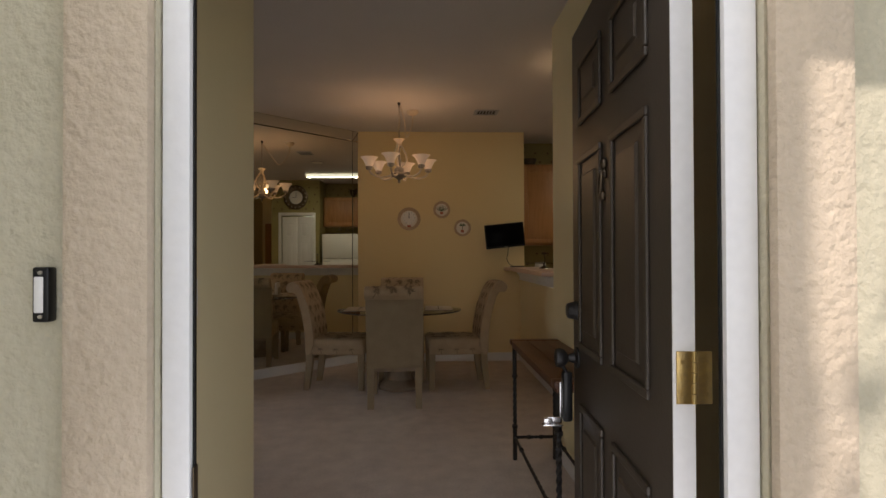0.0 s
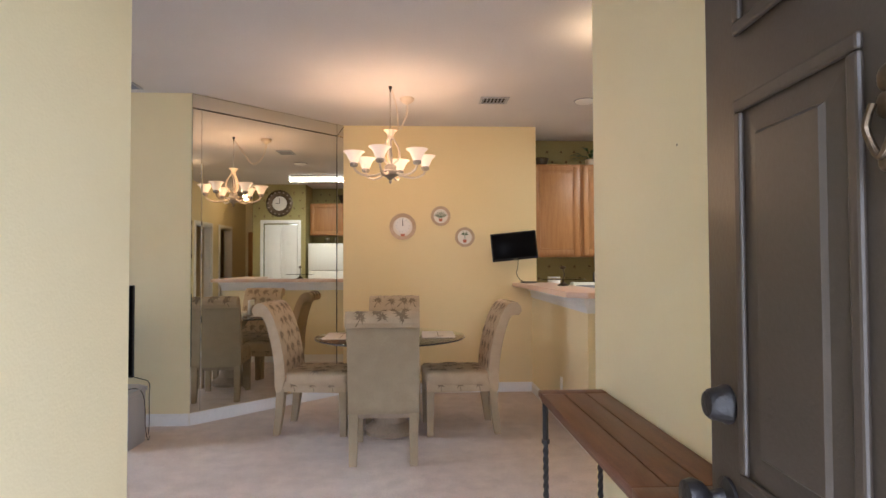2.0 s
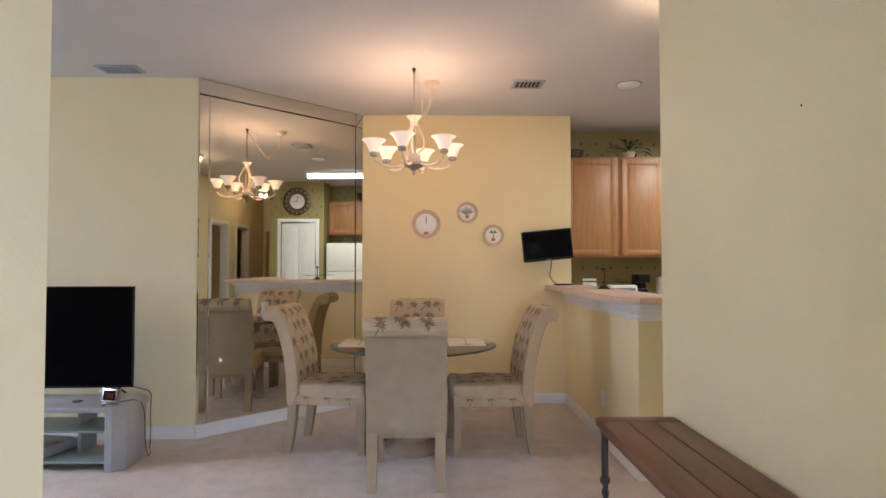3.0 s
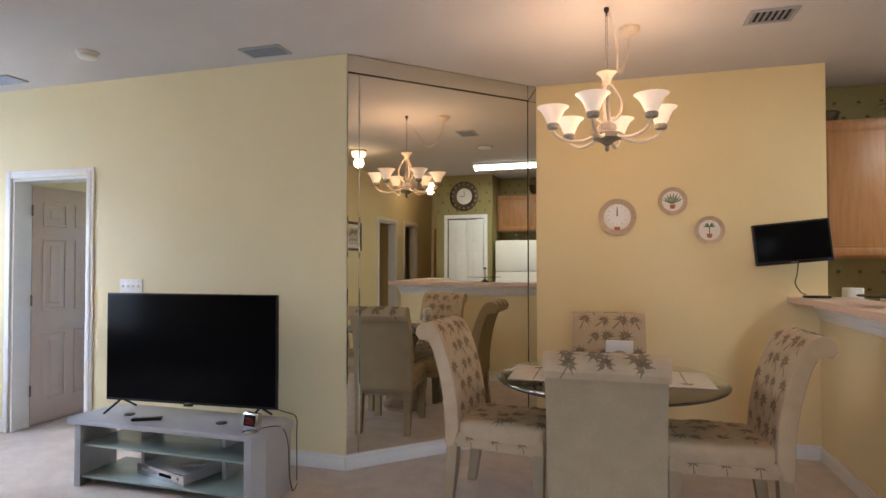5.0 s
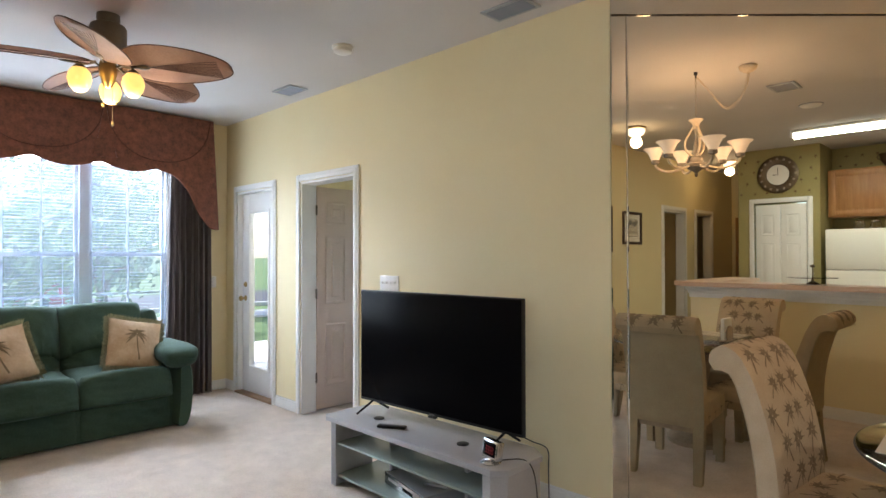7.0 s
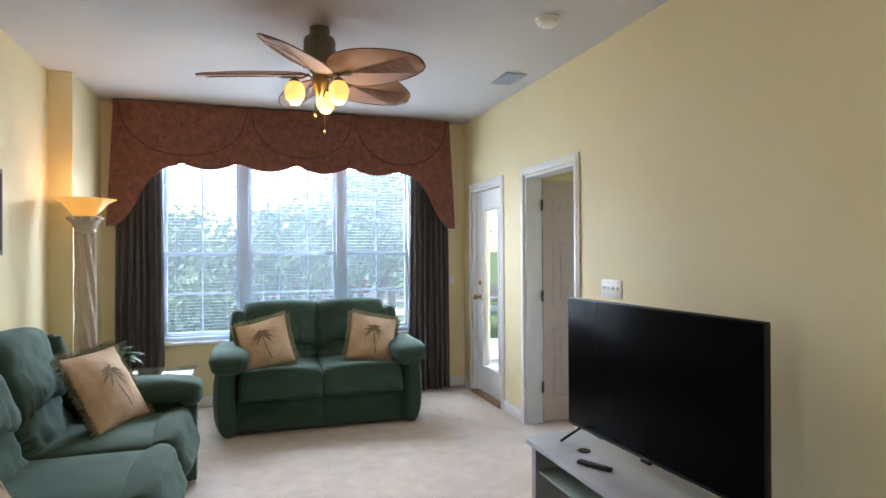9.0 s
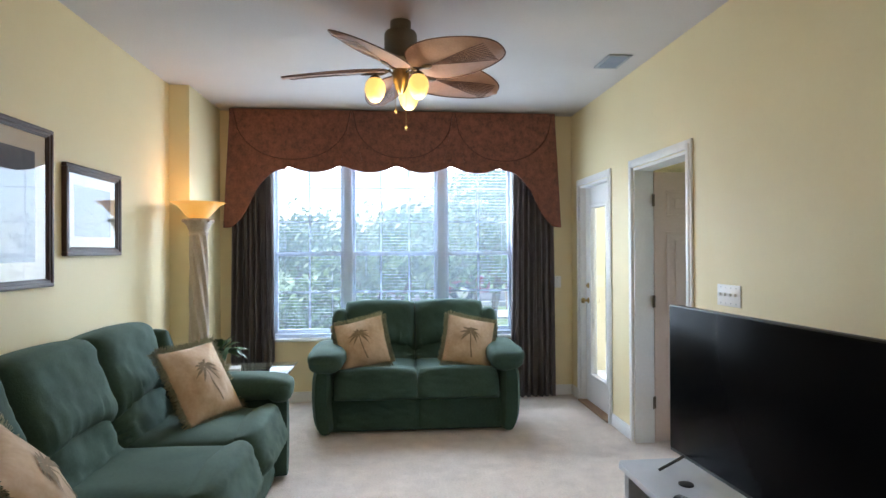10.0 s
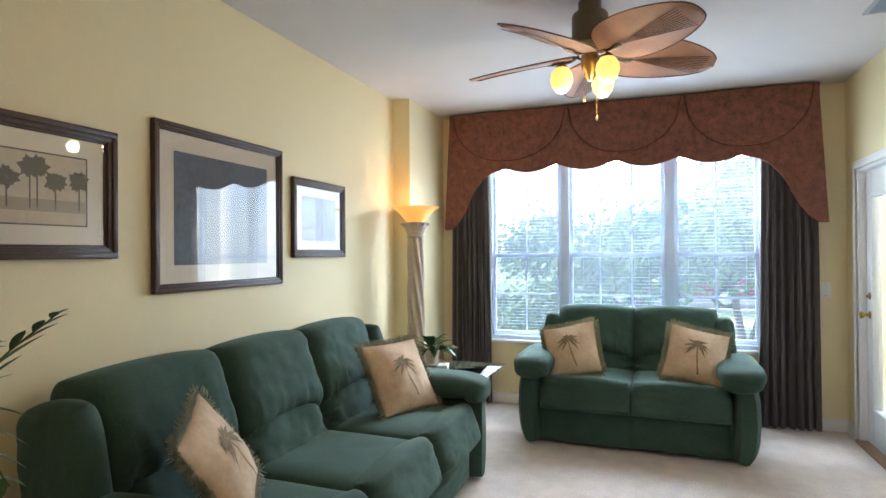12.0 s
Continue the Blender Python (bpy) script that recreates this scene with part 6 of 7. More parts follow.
def art_palms(p, iw, ih):
    part("print", box(-iw, iw, -0.0095, -0.0085, -ih, ih), SEPIA, p, "sepia print of palm trees")
    bm = bmesh.new()
    for a in ((-iw, iw, ih - 0.006, ih), (-iw, iw, -ih, -ih + 0.006), (-iw, -iw + 0.006, -ih, ih), (iw - 0.006, iw, -ih, ih)):
        bx(bm, a[0], a[1], -0.0105, -0.0096, a[2], a[3])
    part("print_border", bm, SEPIADARK, p)
    rng = random.Random(int(iw * 1000))
    for k in range(6):
        x = -iw * 0.78 + iw * 1.56 * k / 5 + rng.uniform(-0.02, 0.02)
        hh = ih * rng.uniform(0.75, 1.25)
        bm = bmesh.new()
        bx(bm, x - 0.0025, x + 0.0025, -0.0112, -0.0098, -ih * 0.55, -ih * 0.55 + hh)
        for j in range(14):
            a = radians(25.7 * j + rng.uniform(-10, 10))
            c = Vector((x, 0, -ih * 0.55 + hh))
            r = ih * rng.uniform(0.24, 0.34)
            vs = [c + Vector((math.cos(a + da) * r * f, -0.0113 - j * 0.00005, math.sin(a + da) * r * f * 0.9)) for da, f in ((0, 0.05), (0.35, 0.8), (0, 1.15), (-0.35, 0.8))]
            bm.faces.new([bm.verts.new(v) for v in vs])
        part("printed_palm", bm, SEPIADARK, p, smooth=False)
    part("printed_ground", box(-iw + 0.008, iw - 0.008, -0.0104, -0.0097, -ih * 0.62, -ih * 0.28), material("sepia_band", (0.33, 0.28, 0.21), 0.8, color2=(0.42, 0.36, 0.27), scale=9), p)


def art_blue(p, iw, ih):
    part("print", box(-iw, iw, -0.0095, -0.0085, -ih, ih), BLUEPRINT, p, "dark blue-grey print")


G = "pictures above the sofa"
picture("framed_picture", "framed sepia print of palm trees in a wide mat", -2.60, -1.93, 1.425, 1.945, SOUTH, 1, 0.055, 0.07, art_palms, G)
picture("framed_picture", "large framed dark blue print with the window mirrored in its glass", -3.725, -2.785, 1.262, 2.055, SOUTH, 1, 0.042, 0.085, art_blue, G)
picture("framed_picture", "small framed blue print with a pale mat", -4.47, -3.84, 1.415, 1.92, SOUTH, 1, 0.05, 0.06, art_blue, G)
G = "pictures in the hallway"
picture("framed_picture", "small dark-framed sepia print in the hallway", 2.2, 2.68, 1.53, 1.95, STUB, 1, 0.035, 0.06, art_palms, G)
picture("framed_picture", "small dark-framed sepia print beside the hallway opening", 1.5, 1.88, 1.42, 1.86, STUB, 1, 0.035, 0.06, art_palms, G)

# ---- torchiere, side table, plants ----
LX, LY = -5.165, 2.872
torch = thing("floor_lamp", "cream twisted-column torchiere with a glowing amber bowl", "floor lamp", pose(LX, LY, 0))
part("base", lathe([(0.15, 0), (0.155, 0.03), (0.14, 0.05), (0.12, 0.09), (0.085, 0.12), (0.085, 0.15)], 32), PLASTER, torch)
secs = []
for i in range(121):
    f = i / 120
    r0 = 0.069 - 0.010 * f
    secs.append([((r0 + 0.009 * math.sin(7 * (a := 2 * math.pi * k / 54) + f * 24)) * math.cos(a), (r0 + 0.009 * math.sin(7 * a + f * 24)) * math.sin(a), 0.15 + 1.41 * f) for k in range(54)])
part("column", loft(secs), PLASTER, torch, "spirally fluted cream column")
part("capital", lathe([(0.066, 1.56), (0.072, 1.575), (0.066, 1.59), (0.07, 1.60), (0.085, 1.635), (0.108, 1.665), (0.112, 1.68), (0.10, 1.688)], 32), PLASTER, torch, "carved leaf capital")
for k in range(12):
    a = 2 * math.pi * k / 12
    part("acanthus_leaf", soft(0.104 * math.cos(a), 0.104 * math.sin(a), 1.672, 0.016, 0.016, 0.014, 0.9, 0.9, 12, 8), PLASTER, torch)
part("bowl", shell([(0.06, 1.688), (0.085, 1.71), (0.115, 1.745), (0.15, 1.785), (0.20, 1.812)], 0.005, 40), TORCHBOWL, torch, "amber alabaster glass bowl")
part("bulb", soft(0, 0, 1.755, 0.025, 0.025, 0.035, 1, 1, 14, 8), BULB, torch)
lamp("torchiere_bulb", 'POINT', pose(LX, LY, 1.84), 0.78, (1.0, 0.58, 0.26), radius=0.04)

side = thing("side_table", "square glass-topped side table on a cream plaster base", "side table", pose(-4.95, 3.28, 0))
part("glass_top", box(-0.30, 0.30, -0.32, 0.32, 0.548, 0.562, 0.004), GREENGLASS, side, "thick glass top with a bevelled edge")
part("pedestal", lathe([(0.16, 0), (0.165, 0.03), (0.11, 0.07), (0.08, 0.2), (0.09, 0.36), (0.14, 0.48), (0.16, 0.546)], 28), PLASTER, side)
box1 = thing("trinket_box", "small white box on the glass side table", "box", pose(-4.86, 3.22, 0.563, 0, 0, 12))
part("body", box(-0.055, 0.055, -0.035, 0.035, 0, 0.028, 0.003), PLASTIC, box1)
part("lid", box(-0.058, 0.058, -0.038, 0.038, 0.028, 0.042, 0.004), PLASTIC, box1)


def leaf(bm, base, way, length, width, droop, up=Vector((0, 0, 1)), n=6):
    """A pointed leaf with a folded midrib, drooping toward its tip."""
    way = way.normalized()
    side = way.cross(up)
    side = side.normalized() if side.length > 0.01 else Vector((1, 0, 0))
    lift = side.cross(way).normalized()
    rows = []
    for i in range(n + 1):
        s = i / n
        c = base + way * length * s - Vector((0, 0, droop * length * s * s))
        w = width * math.sin(math.pi * min(0.98, 0.06 + s * 0.92)) ** 0.8
        rows.append([bm.verts.new(c + side * w + lift * w * 0.25), bm.verts.new(c), bm.verts.new(c - side * w + lift * w * 0.25)])
    for a, b in zip(rows, rows[1:]):
        bm.faces.new((a[0], a[1], b[1], b[0])), bm.faces.new((a[1], a[2], b[2], b[1]))


plant = thing("potted_plant", "small leafy green plant in a cream pot on the side table", "plant", pose(-5.06, 3.05, 0.563))
part("pot", shell([(0.04, 0), (0.045, 0.02), (0.055, 0.07), (0.066, 0.10), (0.068, 0.108)], 0.006, 28), POT, plant)
part("soil", lathe([(0.058, 0.085), (0.056, 0.092), (0.001, 0.095)], 20), DARK, plant)
rng = random.Random(11)
for k in range(26):
    a, e = rng.uniform(0, 6.28), rng.uniform(0.25, 1.1)
    dv = Vector((math.cos(a) * math.cos(e), math.sin(a) * math.cos(e), math.sin(e)))
    bm = bmesh.new()
    leaf(bm, Vector((0, 0, 0.10)) + dv * 0.05, dv, rng.uniform(0.13, 0.22), rng.uniform(0.024, 0.036), rng.uniform(0.3, 0.6))
    tube([(0, 0, 0.09), Vector((0, 0, 0.10)) + dv * 0.06], 0.002, 5, bm)
    part("leaf", bm, LEAF, plant)

palm = thing("potted_palm", "tall potted palm with thin feathery fronds beside the sofa", "plant", pose(-1.50, 2.99, 0))
part("pot", shell([(0.12, 0), (0.125, 0.03), (0.15, 0.22), (0.165, 0.30), (0.168, 0.32)], 0.01, 32), POT, palm)
part("soil", lathe([(0.15, 0.27), (0.148, 0.285), (0.001, 0.29)], 24), DARK, palm)
rng = random.Random(4)
# way, reach, height of the arch, height of the tip
FRONDS = ((98, 0.62, 1.20, 1.00), (119, 0.57, 1.20, 1.31), (84, 0.50, 0.95, 0.80), (70, 0.46, 1.10, 1.05), (145, 0.36, 1.20, 1.22), (35, 0.40, 1.20, 1.15), (20, 0.36, 1.0, 0.94), (60, 0.30, 1.3, 1.26), (170, 0.26, 1.26, 1.2))
for az, reach, high, end in FRONDS:
    a = radians(az)
    dv = Vector((math.cos(a), math.sin(a), 0))
    pts = curve_points([Vector((0, 0, 0.28)) + dv * 0.02, dv * reach * 0.25 + Vector((0, 0, high * 0.70)), dv * reach * 0.6 + Vector((0, 0, high * 0.96)), dv * reach * 0.9 + Vector((0, 0, end))], 8)
    frond = part("frond", tube(pts, [0.006 - 0.0045 * i / (len(pts) - 1) for i in range(len(pts))], 6), LEAF, palm)
    bm = bmesh.new()
    for i in range(9, len(pts) - 1, 2):
        t = (pts[i + 1] - pts[i]).normalized()
        s = t.cross(Vector((0, 0, 1))).normalized()
        ln = 0.15 * math.sin(math.pi * (0.25 + 0.7 * (i - 9) / (len(pts) - 10)))
        for sg in (-1, 1):
            leaf(bm, pts[i], t * 1.1 + s * sg * 0.9 + Vector((0, 0, 0.10)), ln * rng.uniform(0.85, 1.1), 0.0105, 0.12, n=4)
    tagged(part("leaflet", bm, LEAF, frond), kind="stuff")

# ---- breakfast bar and kitchen ----
PX, PY, PE = 1.31, 5.27, 2.72     # outer faces of the low wall and its end
wall("pony_wall", "yellow half wall carrying the breakfast bar", [(PX, PX + 0.14, PY, BACK, 0, 1.085), (PX + 0.14, PE, PY, PY + 0.14, 0, 1.085)])
board("baseboard_bar", [run(PX, BACK, PX, PY), run(PX, PY, PE, PY)], "white baseboard along the breakfast bar")
bm = bmesh.new()
for w_, z0, z1 in ((0.012, 0.975, 1.02), (0.022, 1.015, 1.05), (0.038, 1.045, 1.085)):
    bx(bm, PX - w_, PX, PY - w_, BACK, z0, z1, 0.004)
    bx(bm, PX, PE, PY - w_, PY, z0, z1, 0.004)
structure("bar_moulding", bm, TRIM, "white crown moulding under the bar top", "trim", True)
bar_top = extrude([(1.105, BACK), (1.105, 7.06), (1.16, 6.9), (1.15, 5.24), (1.27, 5.12), (PE + 0.03, 5.12), (PE + 0.03, 5.47), (1.52, 5.47), (1.52, BACK)], 0.042, pose(0, 0, 1.088), bevel=0.008)
bmesh.ops.triangulate(bar_top, faces=[f for f in bar_top.faces if len(f.verts) > 4])
ob = part("breakfast_bar_countertop", bar_top, COUNTER)
tagged(ob, "pinkish laminate bar top with a rounded edge on the half wall", "countertop")


def cabinet(x0, x1, z0, z1, y0, y1, doors, label, m=None, group="upper kitchen cabinets"):
    """A cabinet with framed doors; it looks to -y, or as m turns it."""
    c = thing("kitchen_cabinet", label, "cabinet", m if m is not None else pose(0, 0, 0), group)
    part("body", box(x0, x1, y0 + 0.02, y1, z0, z1, 0.002), OAK, c)
    part("face_frame", box(x0, x1, y0, y0 + 0.02, z0, z1, 0.001), OAK, c)
    w = (x1 - x0 - 0.03) / doors
    for i in range(doors):
        a, b = x0 + 0.015 + w * i + 0.012, x0 + 0.015 + w * (i + 1) - 0.012
        d = part("door", box(a, b, y0 - 0.019, y0 - 0.001, z0 + 0.02, z1 - 0.025, 0.004), OAK, c)
        bm = bmesh.new()
        f = 0.055
        bx(bm, a, a + f, y0 - 0.025, y0 - 0.019, z0 + 0.02, z1 - 0.025, 0.003)
        bx(bm, b - f, b, y0 - 0.025, y0 - 0.019, z0 + 0.02, z1 - 0.025, 0.003)
        bx(bm, a + f, b - f, y0 - 0.025, y0 - 0.019, z0 + 0.02, z0 + 0.02 + f, 0.003)
        bx(bm, a + f, b - f, y0 - 0.025, y0 - 0.019, z1 - 0.025 - f, z1 - 0.025, 0.003)
        part("rail", bm, OAK, d)
        part("centre_panel", box(a + f + 0.018, b - f - 0.018, y0 - 0.0235, y0 - 0.019, z0 + 0.02 + f + 0.018, z1 - 0.025 - f - 0.018, 0.004), OAK, d)
    return c


KY = 7.58
cabinet(1.375, 1.93, 1.40, 2.43, KY, 7.905, 1, "honey oak upper cabinet with a raised panel door")
cabinet(1.932, 2.42, 1.40, 2.43, KY, 7.905, 1, "honey oak upper cabinet beside the microwave")
cabinet(2.422, 3.18, 1.86, 2.43, KY, 7.905, 2, "honey oak short upper cabinet above the microwave")
cabinet(3.182, 4.34, 1.40, 2.43, KY, 7.905, 2, "honey oak upper cabinet in the kitchen corner")
cabinet(1.375, 2.42, 0.09, 0.88, 7.31, 7.905, 2, "honey oak base cabinet under the counter", group="base kitchen cabinets")
cabinet(3.182, 4.34, 0.09, 0.88, 7.31, 7.905, 2, "honey oak base cabinet in the kitchen corner", group="base kitchen cabinets")
cabinet(1.47, PE, 0.09, 0.88, -6.02, -5.415, 2, "honey oak base cabinet behind the bar", pose(PE + 1.47, 0, 0, 0, 0, 180), "base kitchen cabinets")
for name, a in (("back", (1.365, 2.42, 7.285, 7.905)), ("corner", (3.182, 4.355, 7.285, 7.905)), ("bar", (1.455, PE, 5.415, 6.05))):
    tagged(part("countertop", box(*a, 0.882, 0.92, 0.006), COUNTER), "pinkish laminate kitchen countertop on the oak cabinets", "countertop", "kitchen countertops")
# over the refrigerator, looking to -x
cabinet(-7.20, -5.87, 1.86, 2.45, 4.04, 4.355, 2, "honey oak cabinet above the refrigerator", pose(0, 0, 0, 0, 0, -90))

mw = thing("microwave", "white over-the-range microwave below the oak cabinet", "microwave", pose(2.80, 7.53, 1.43))
part("body", box(-0.375, 0.375, 0.0, 0.37, 0, 0.425, 0.006), WHITEAPPL, mw)
part("door", box(-0.37, 0.19, -0.028, -0.002, 0.005, 0.345, 0.006), WHITEAPPL, mw)
part("door_window", box(-0.30, 0.12, -0.031, -0.028, 0.06, 0.28, 0.002), material("grey_mesh_window", (0.30, 0.33, 0.30), 0.2, color2=(0.34, 0.37, 0.34), scale=40), mw, "grey mesh window")
part("handle", tube(curve_points([(0.16, -0.03, 0.04), (0.16, -0.06, 0.07), (0.16, -0.06, 0.28), (0.16, -0.03, 0.31)], 5), 0.009, 8), WHITEAPPL, mw)
part("control_panel", box(0.195, 0.37, -0.026, -0.002, 0.005, 0.345, 0.004), PLASTIC, mw)
part("vent_grille", box(-0.37, 0.37, -0.024, -0.002, 0.35, 0.42, 0.004), WHITEAPPL, mw)
for i in range(5):
    part("vent_slot", box(-0.15, 0.30, -0.0255, -0.024, 0.362 + 0.011 * i, 0.367 + 0.011 * i), GRILLE, mw)

rg = thing("kitchen_range", "white electric range with a knob panel at its back", "stove", pose(2.80, 7.26, 0))
part("body", box(-0.375, 0.375, 0.02, 0.64, 0.02, 0.90, 0.006), WHITEAPPL, rg)
part("oven_door", box(-0.37, 0.37, -0.015, 0.018, 0.20, 0.80, 0.006), WHITEAPPL, rg)
part("cooktop", box(-0.38, 0.38, 0.0, 0.60, 0.902, 0.915, 0.004), BLACKPLASTIC, rg, "dark cooktop")
part("control_panel", box(-0.375, 0.375, 0.56, 0.635, 0.92, 1.195, 0.012), WHITEAPPL, rg, "white knob panel")
part("display", box(-0.06, 0.06, 0.556, 0.56, 1.10, 1.14), SCREEN, rg)
for x in (-0.30, -0.21, 0.21, 0.30):
    part("knob", lathe([(0.024, 0), (0.022, 0.018), (0.001, 0.02)], 20), WHITEAPPL, rg, m=pose(x, 0.559, 1.10, 90, 0, 0))
part("towel", box(-0.09, 0.02, 0.54, 0.556, 0.93, 1.02, 0.004), FRINGE, rg, "olive kitchen towel")
for x in (2.66, 2.88):
    sh = thing("salt_shaker", "small pink round shaker standing on the range", "shaker", pose(x, 7.86, 1.196))
    part("body", soft(0, 0, 0.035, 0.028, 0.028, 0.034, 0.9, 1, 18, 12), POT, sh)
    part("cap", lathe([(0.012, 0.062), (0.01, 0.075), (0.001, 0.078)], 14), STEEL, sh)

fr = thing("refrigerator", "white top-freezer refrigerator in its recess", "refrigerator", pose(3.70, 5.91, 0))
part("body", box(0.045, 0.62, 0, 0.79, 0.02, 1.70, 0.008), WHITEAPPL, fr)
part("freezer_door", box(-0.02, 0.04, 0.003, 0.787, 1.215, 1.695, 0.012), WHITEAPPL, fr)
part("fridge_door", box(-0.02, 0.04, 0.003, 0.787, 0.08, 1.205, 0.012), WHITEAPPL, fr)
for z0, z1 in ((1.25, 1.5), (0.85, 1.17)):
    part("handle", box(-0.055, -0.02, 0.71, 0.745, z0, z1, 0.008), WHITEAPPL, fr)
for i, y in enumerate((6.2, 6.36)):
    g = thing("glass_jar", "clear glass jar with a steel lid on the refrigerator", "jar", pose(4.0, y, 1.701))
    part("jar", shell([(0.05, 0), (0.055, 0.01), (0.055, 0.07), (0.045, 0.09)], 0.003, 20), GLASS, g)
    part("lid", lathe([(0.048, 0.09), (0.048, 0.10), (0.01, 0.112), (0.001, 0.113)], 20), STEEL, g)


def leafdoor(y0, y1, x, label):
    d = thing("pantry_door", label, "door", pose(x, (y0 + y1) / 2, 0), kind="structure")
    for s in (-1, 1):
        a, b = sorted((s * 0.004, s * ((y1 - y0) / 2 - 0.004)))
        lf = part("leaf", box(-0.0, 0.032, a, b, 0.015, 2.04, 0.003), TRIM, d)
        for z0, z1 in ((0.15, 0.72), (0.84, 1.55), (1.64, 1.92)):
            bm = bmesh.new()
            vs = [(a + 0.06, z0), (b - 0.06, z0), (b - 0.06, z1), (a + 0.06, z1)]
            for q in ((vs[0][0], vs[1][0], z0, z0 + 0.014), (vs[0][0], vs[1][0], z1 - 0.014, z1), (vs[0][0], vs[0][0] + 0.014, z0, z1), (vs[1][0] - 0.014, vs[1][0], z0, z1)):
                bx(bm, -0.007, 0.0, q[0], q[1], q[2], q[3], 0.003)
            bx(bm, -0.005, 0.0, vs[0][0] + 0.035, vs[1][0] - 0.035, z0 + 0.035, z1 - 0.035, 0.004)
            part("panel", bm, TRIM, lf)
    part("knob", lathe([(0.012, 0), (0.014, 0.02), (0.001, 0.024)], 14), BRASS, d, m=pose(-0.0, 0.05, 0.95, 0, -90, 0))
    return d


leafdoor(5.115, 5.705, 3.76, "white bifold pantry door with raised panels, closed")
big = thing("wall_clock", "large round dark-framed clock above the pantry door", "clock", pose(3.748, 5.39, 2.42, 0, -90, 0))
part("rim", lathe([(0.13, 0), (0.235, 0.004), (0.24, 0.02), (0.215, 0.034), (0.17, 0.036), (0.135, 0.022), (0.128, 0.008)], 44), BRONZE, big, "dark patterned wide rim")
part("dial", lathe([(0.13, 0.004), (0.13, 0.010), (0.001, 0.010)], 36), CLOCKFACE, big, "pale dial")
part("hand", box(-0.004, 0.09, -0.004, 0.004, 0.012, 0.014), BLACK, big)
part("hand", box(-0.004, 0.004, -0.065, 0.004, 0.0145, 0.0165), BLACK, big)
for k in range(16):
    part("rim_stud", soft(0.20 * math.cos(k * math.pi / 8), 0.20 * math.sin(k * math.pi / 8), 0.036, 0.016, 0.016, 0.006, 1, 1, 10, 6), PEWTER, big)


def sprigs(name, place, parent_label):
    """Scattered dark sprigs printed on the wallpaper, each a tiny flat motif."""
    bm = bmesh.new()
    rng = random.Random(9)
    for f, us, vs in place:
        for i, u in enumerate(us):
            for j, v in enumerate(vs):
                motif(bm, f, u + (0.06 if j % 2 else 0) + rng.uniform(-0.01, 0.01), v, 0.045, rng.uniform(-0.4, 0.4))
    ob_ = part(name, bm, SPRIG, smooth=False)
    return tagged(ob_, parent_label, "wallpaper", "", "structure")


sprigs("wallpaper_print", [
    (lambda u, v: (u, 7.9085, v), [1.48 + 0.16 * i for i in range(17)], [1.0, 1.14, 1.28, 2.50, 2.62]),
    (lambda u, v: (3.7485, u, v), [4.95 + 0.16 * i for i in range(6)], [2.18, 2.32, 2.46, 2.60]),
    (lambda u, v: (4.3585, u, v), [5.95 + 0.16 * i for i in range(12)], [2.52, 2.64])], "brown sprig print on the olive wallpaper")

fluor = thing("fluorescent_light", "long lit fluorescent ceiling light in the kitchen", "ceiling light", pose(2.74, 6.43, CEIL))
part("base", box(-0.06, 0.06, -0.62, 0.62, -0.03, -0.001, 0.004), TRIM, fluor)
part("diffuser", soft(0, 0, -0.05, 0.058, 0.615, 0.028, 0.6, 0.3, 36, 12), TUBE, fluor, "glowing white diffuser")
for y in (-0.62, 0.605):
    part("end_cap", box(-0.062, 0.062, y, y + 0.015, -0.08, -0.001, 0.003), TRIM, fluor)
for x, y in ((1.33, 4.69), (4.33, 4.60)):
    hl = thing("hall_ceiling_light", "small round lit flush ceiling light in the hallway", "ceiling light", pose(x, y, CEIL), "hallway ceiling lights")
    part("pan", lathe([(0.10, -0.02), (0.105, -0.001)], 28), BRASS, hl)
    part("globe", lathe([(0.001, -0.105), (0.04, -0.10), (0.075, -0.08), (0.09, -0.05), (0.09, -0.021)], 28), HALLGLOBE, hl, "frosted glowing glass")
    lamp("hall_bulb", 'POINT', pose(x, y, CEIL - 0.16), 1.7, (1.0, 0.70, 0.36), radius=0.06)
lamp("kitchen_tube", 'AREA', look((2.74, 6.43, CEIL - 0.085), (2.74, 6.43, 0)), 10, (0.95, 1.0, 0.85), size=0.1, size_y=1.2)

# closed brown bifold at the end of the hall, and the two hall doors standing ajar
closet = thing("closet_door", "brown louvered closet door at the end of the hallway", "door", pose(5.99, 4.52, 0), kind="structure")
part("slab", box(-0.03, -0.002, -0.40, 0.40, 0.01, 2.03, 0.003), OAK, closet)
for i in range(2):
    part("panel", box(-0.037, -0.03, -0.36 + 0.38 * i, -0.02 + 0.38 * i, 0.15, 1.92, 0.005), OAK, closet)
hd = panel_door("hall_door", "white panel door standing open off the hallway", 0.66, 2.0, DOORWHITE, pose(HD[0][0] + 0.02, STUB - 0.13, 0, 0, 0, -88))
for z in (0.3, 1.05, 1.8):
    hinge(hd, pose(-0.004, 0.046, z, 0, 0, -45), BRONZE, "dark bronze hinge", 0.09)

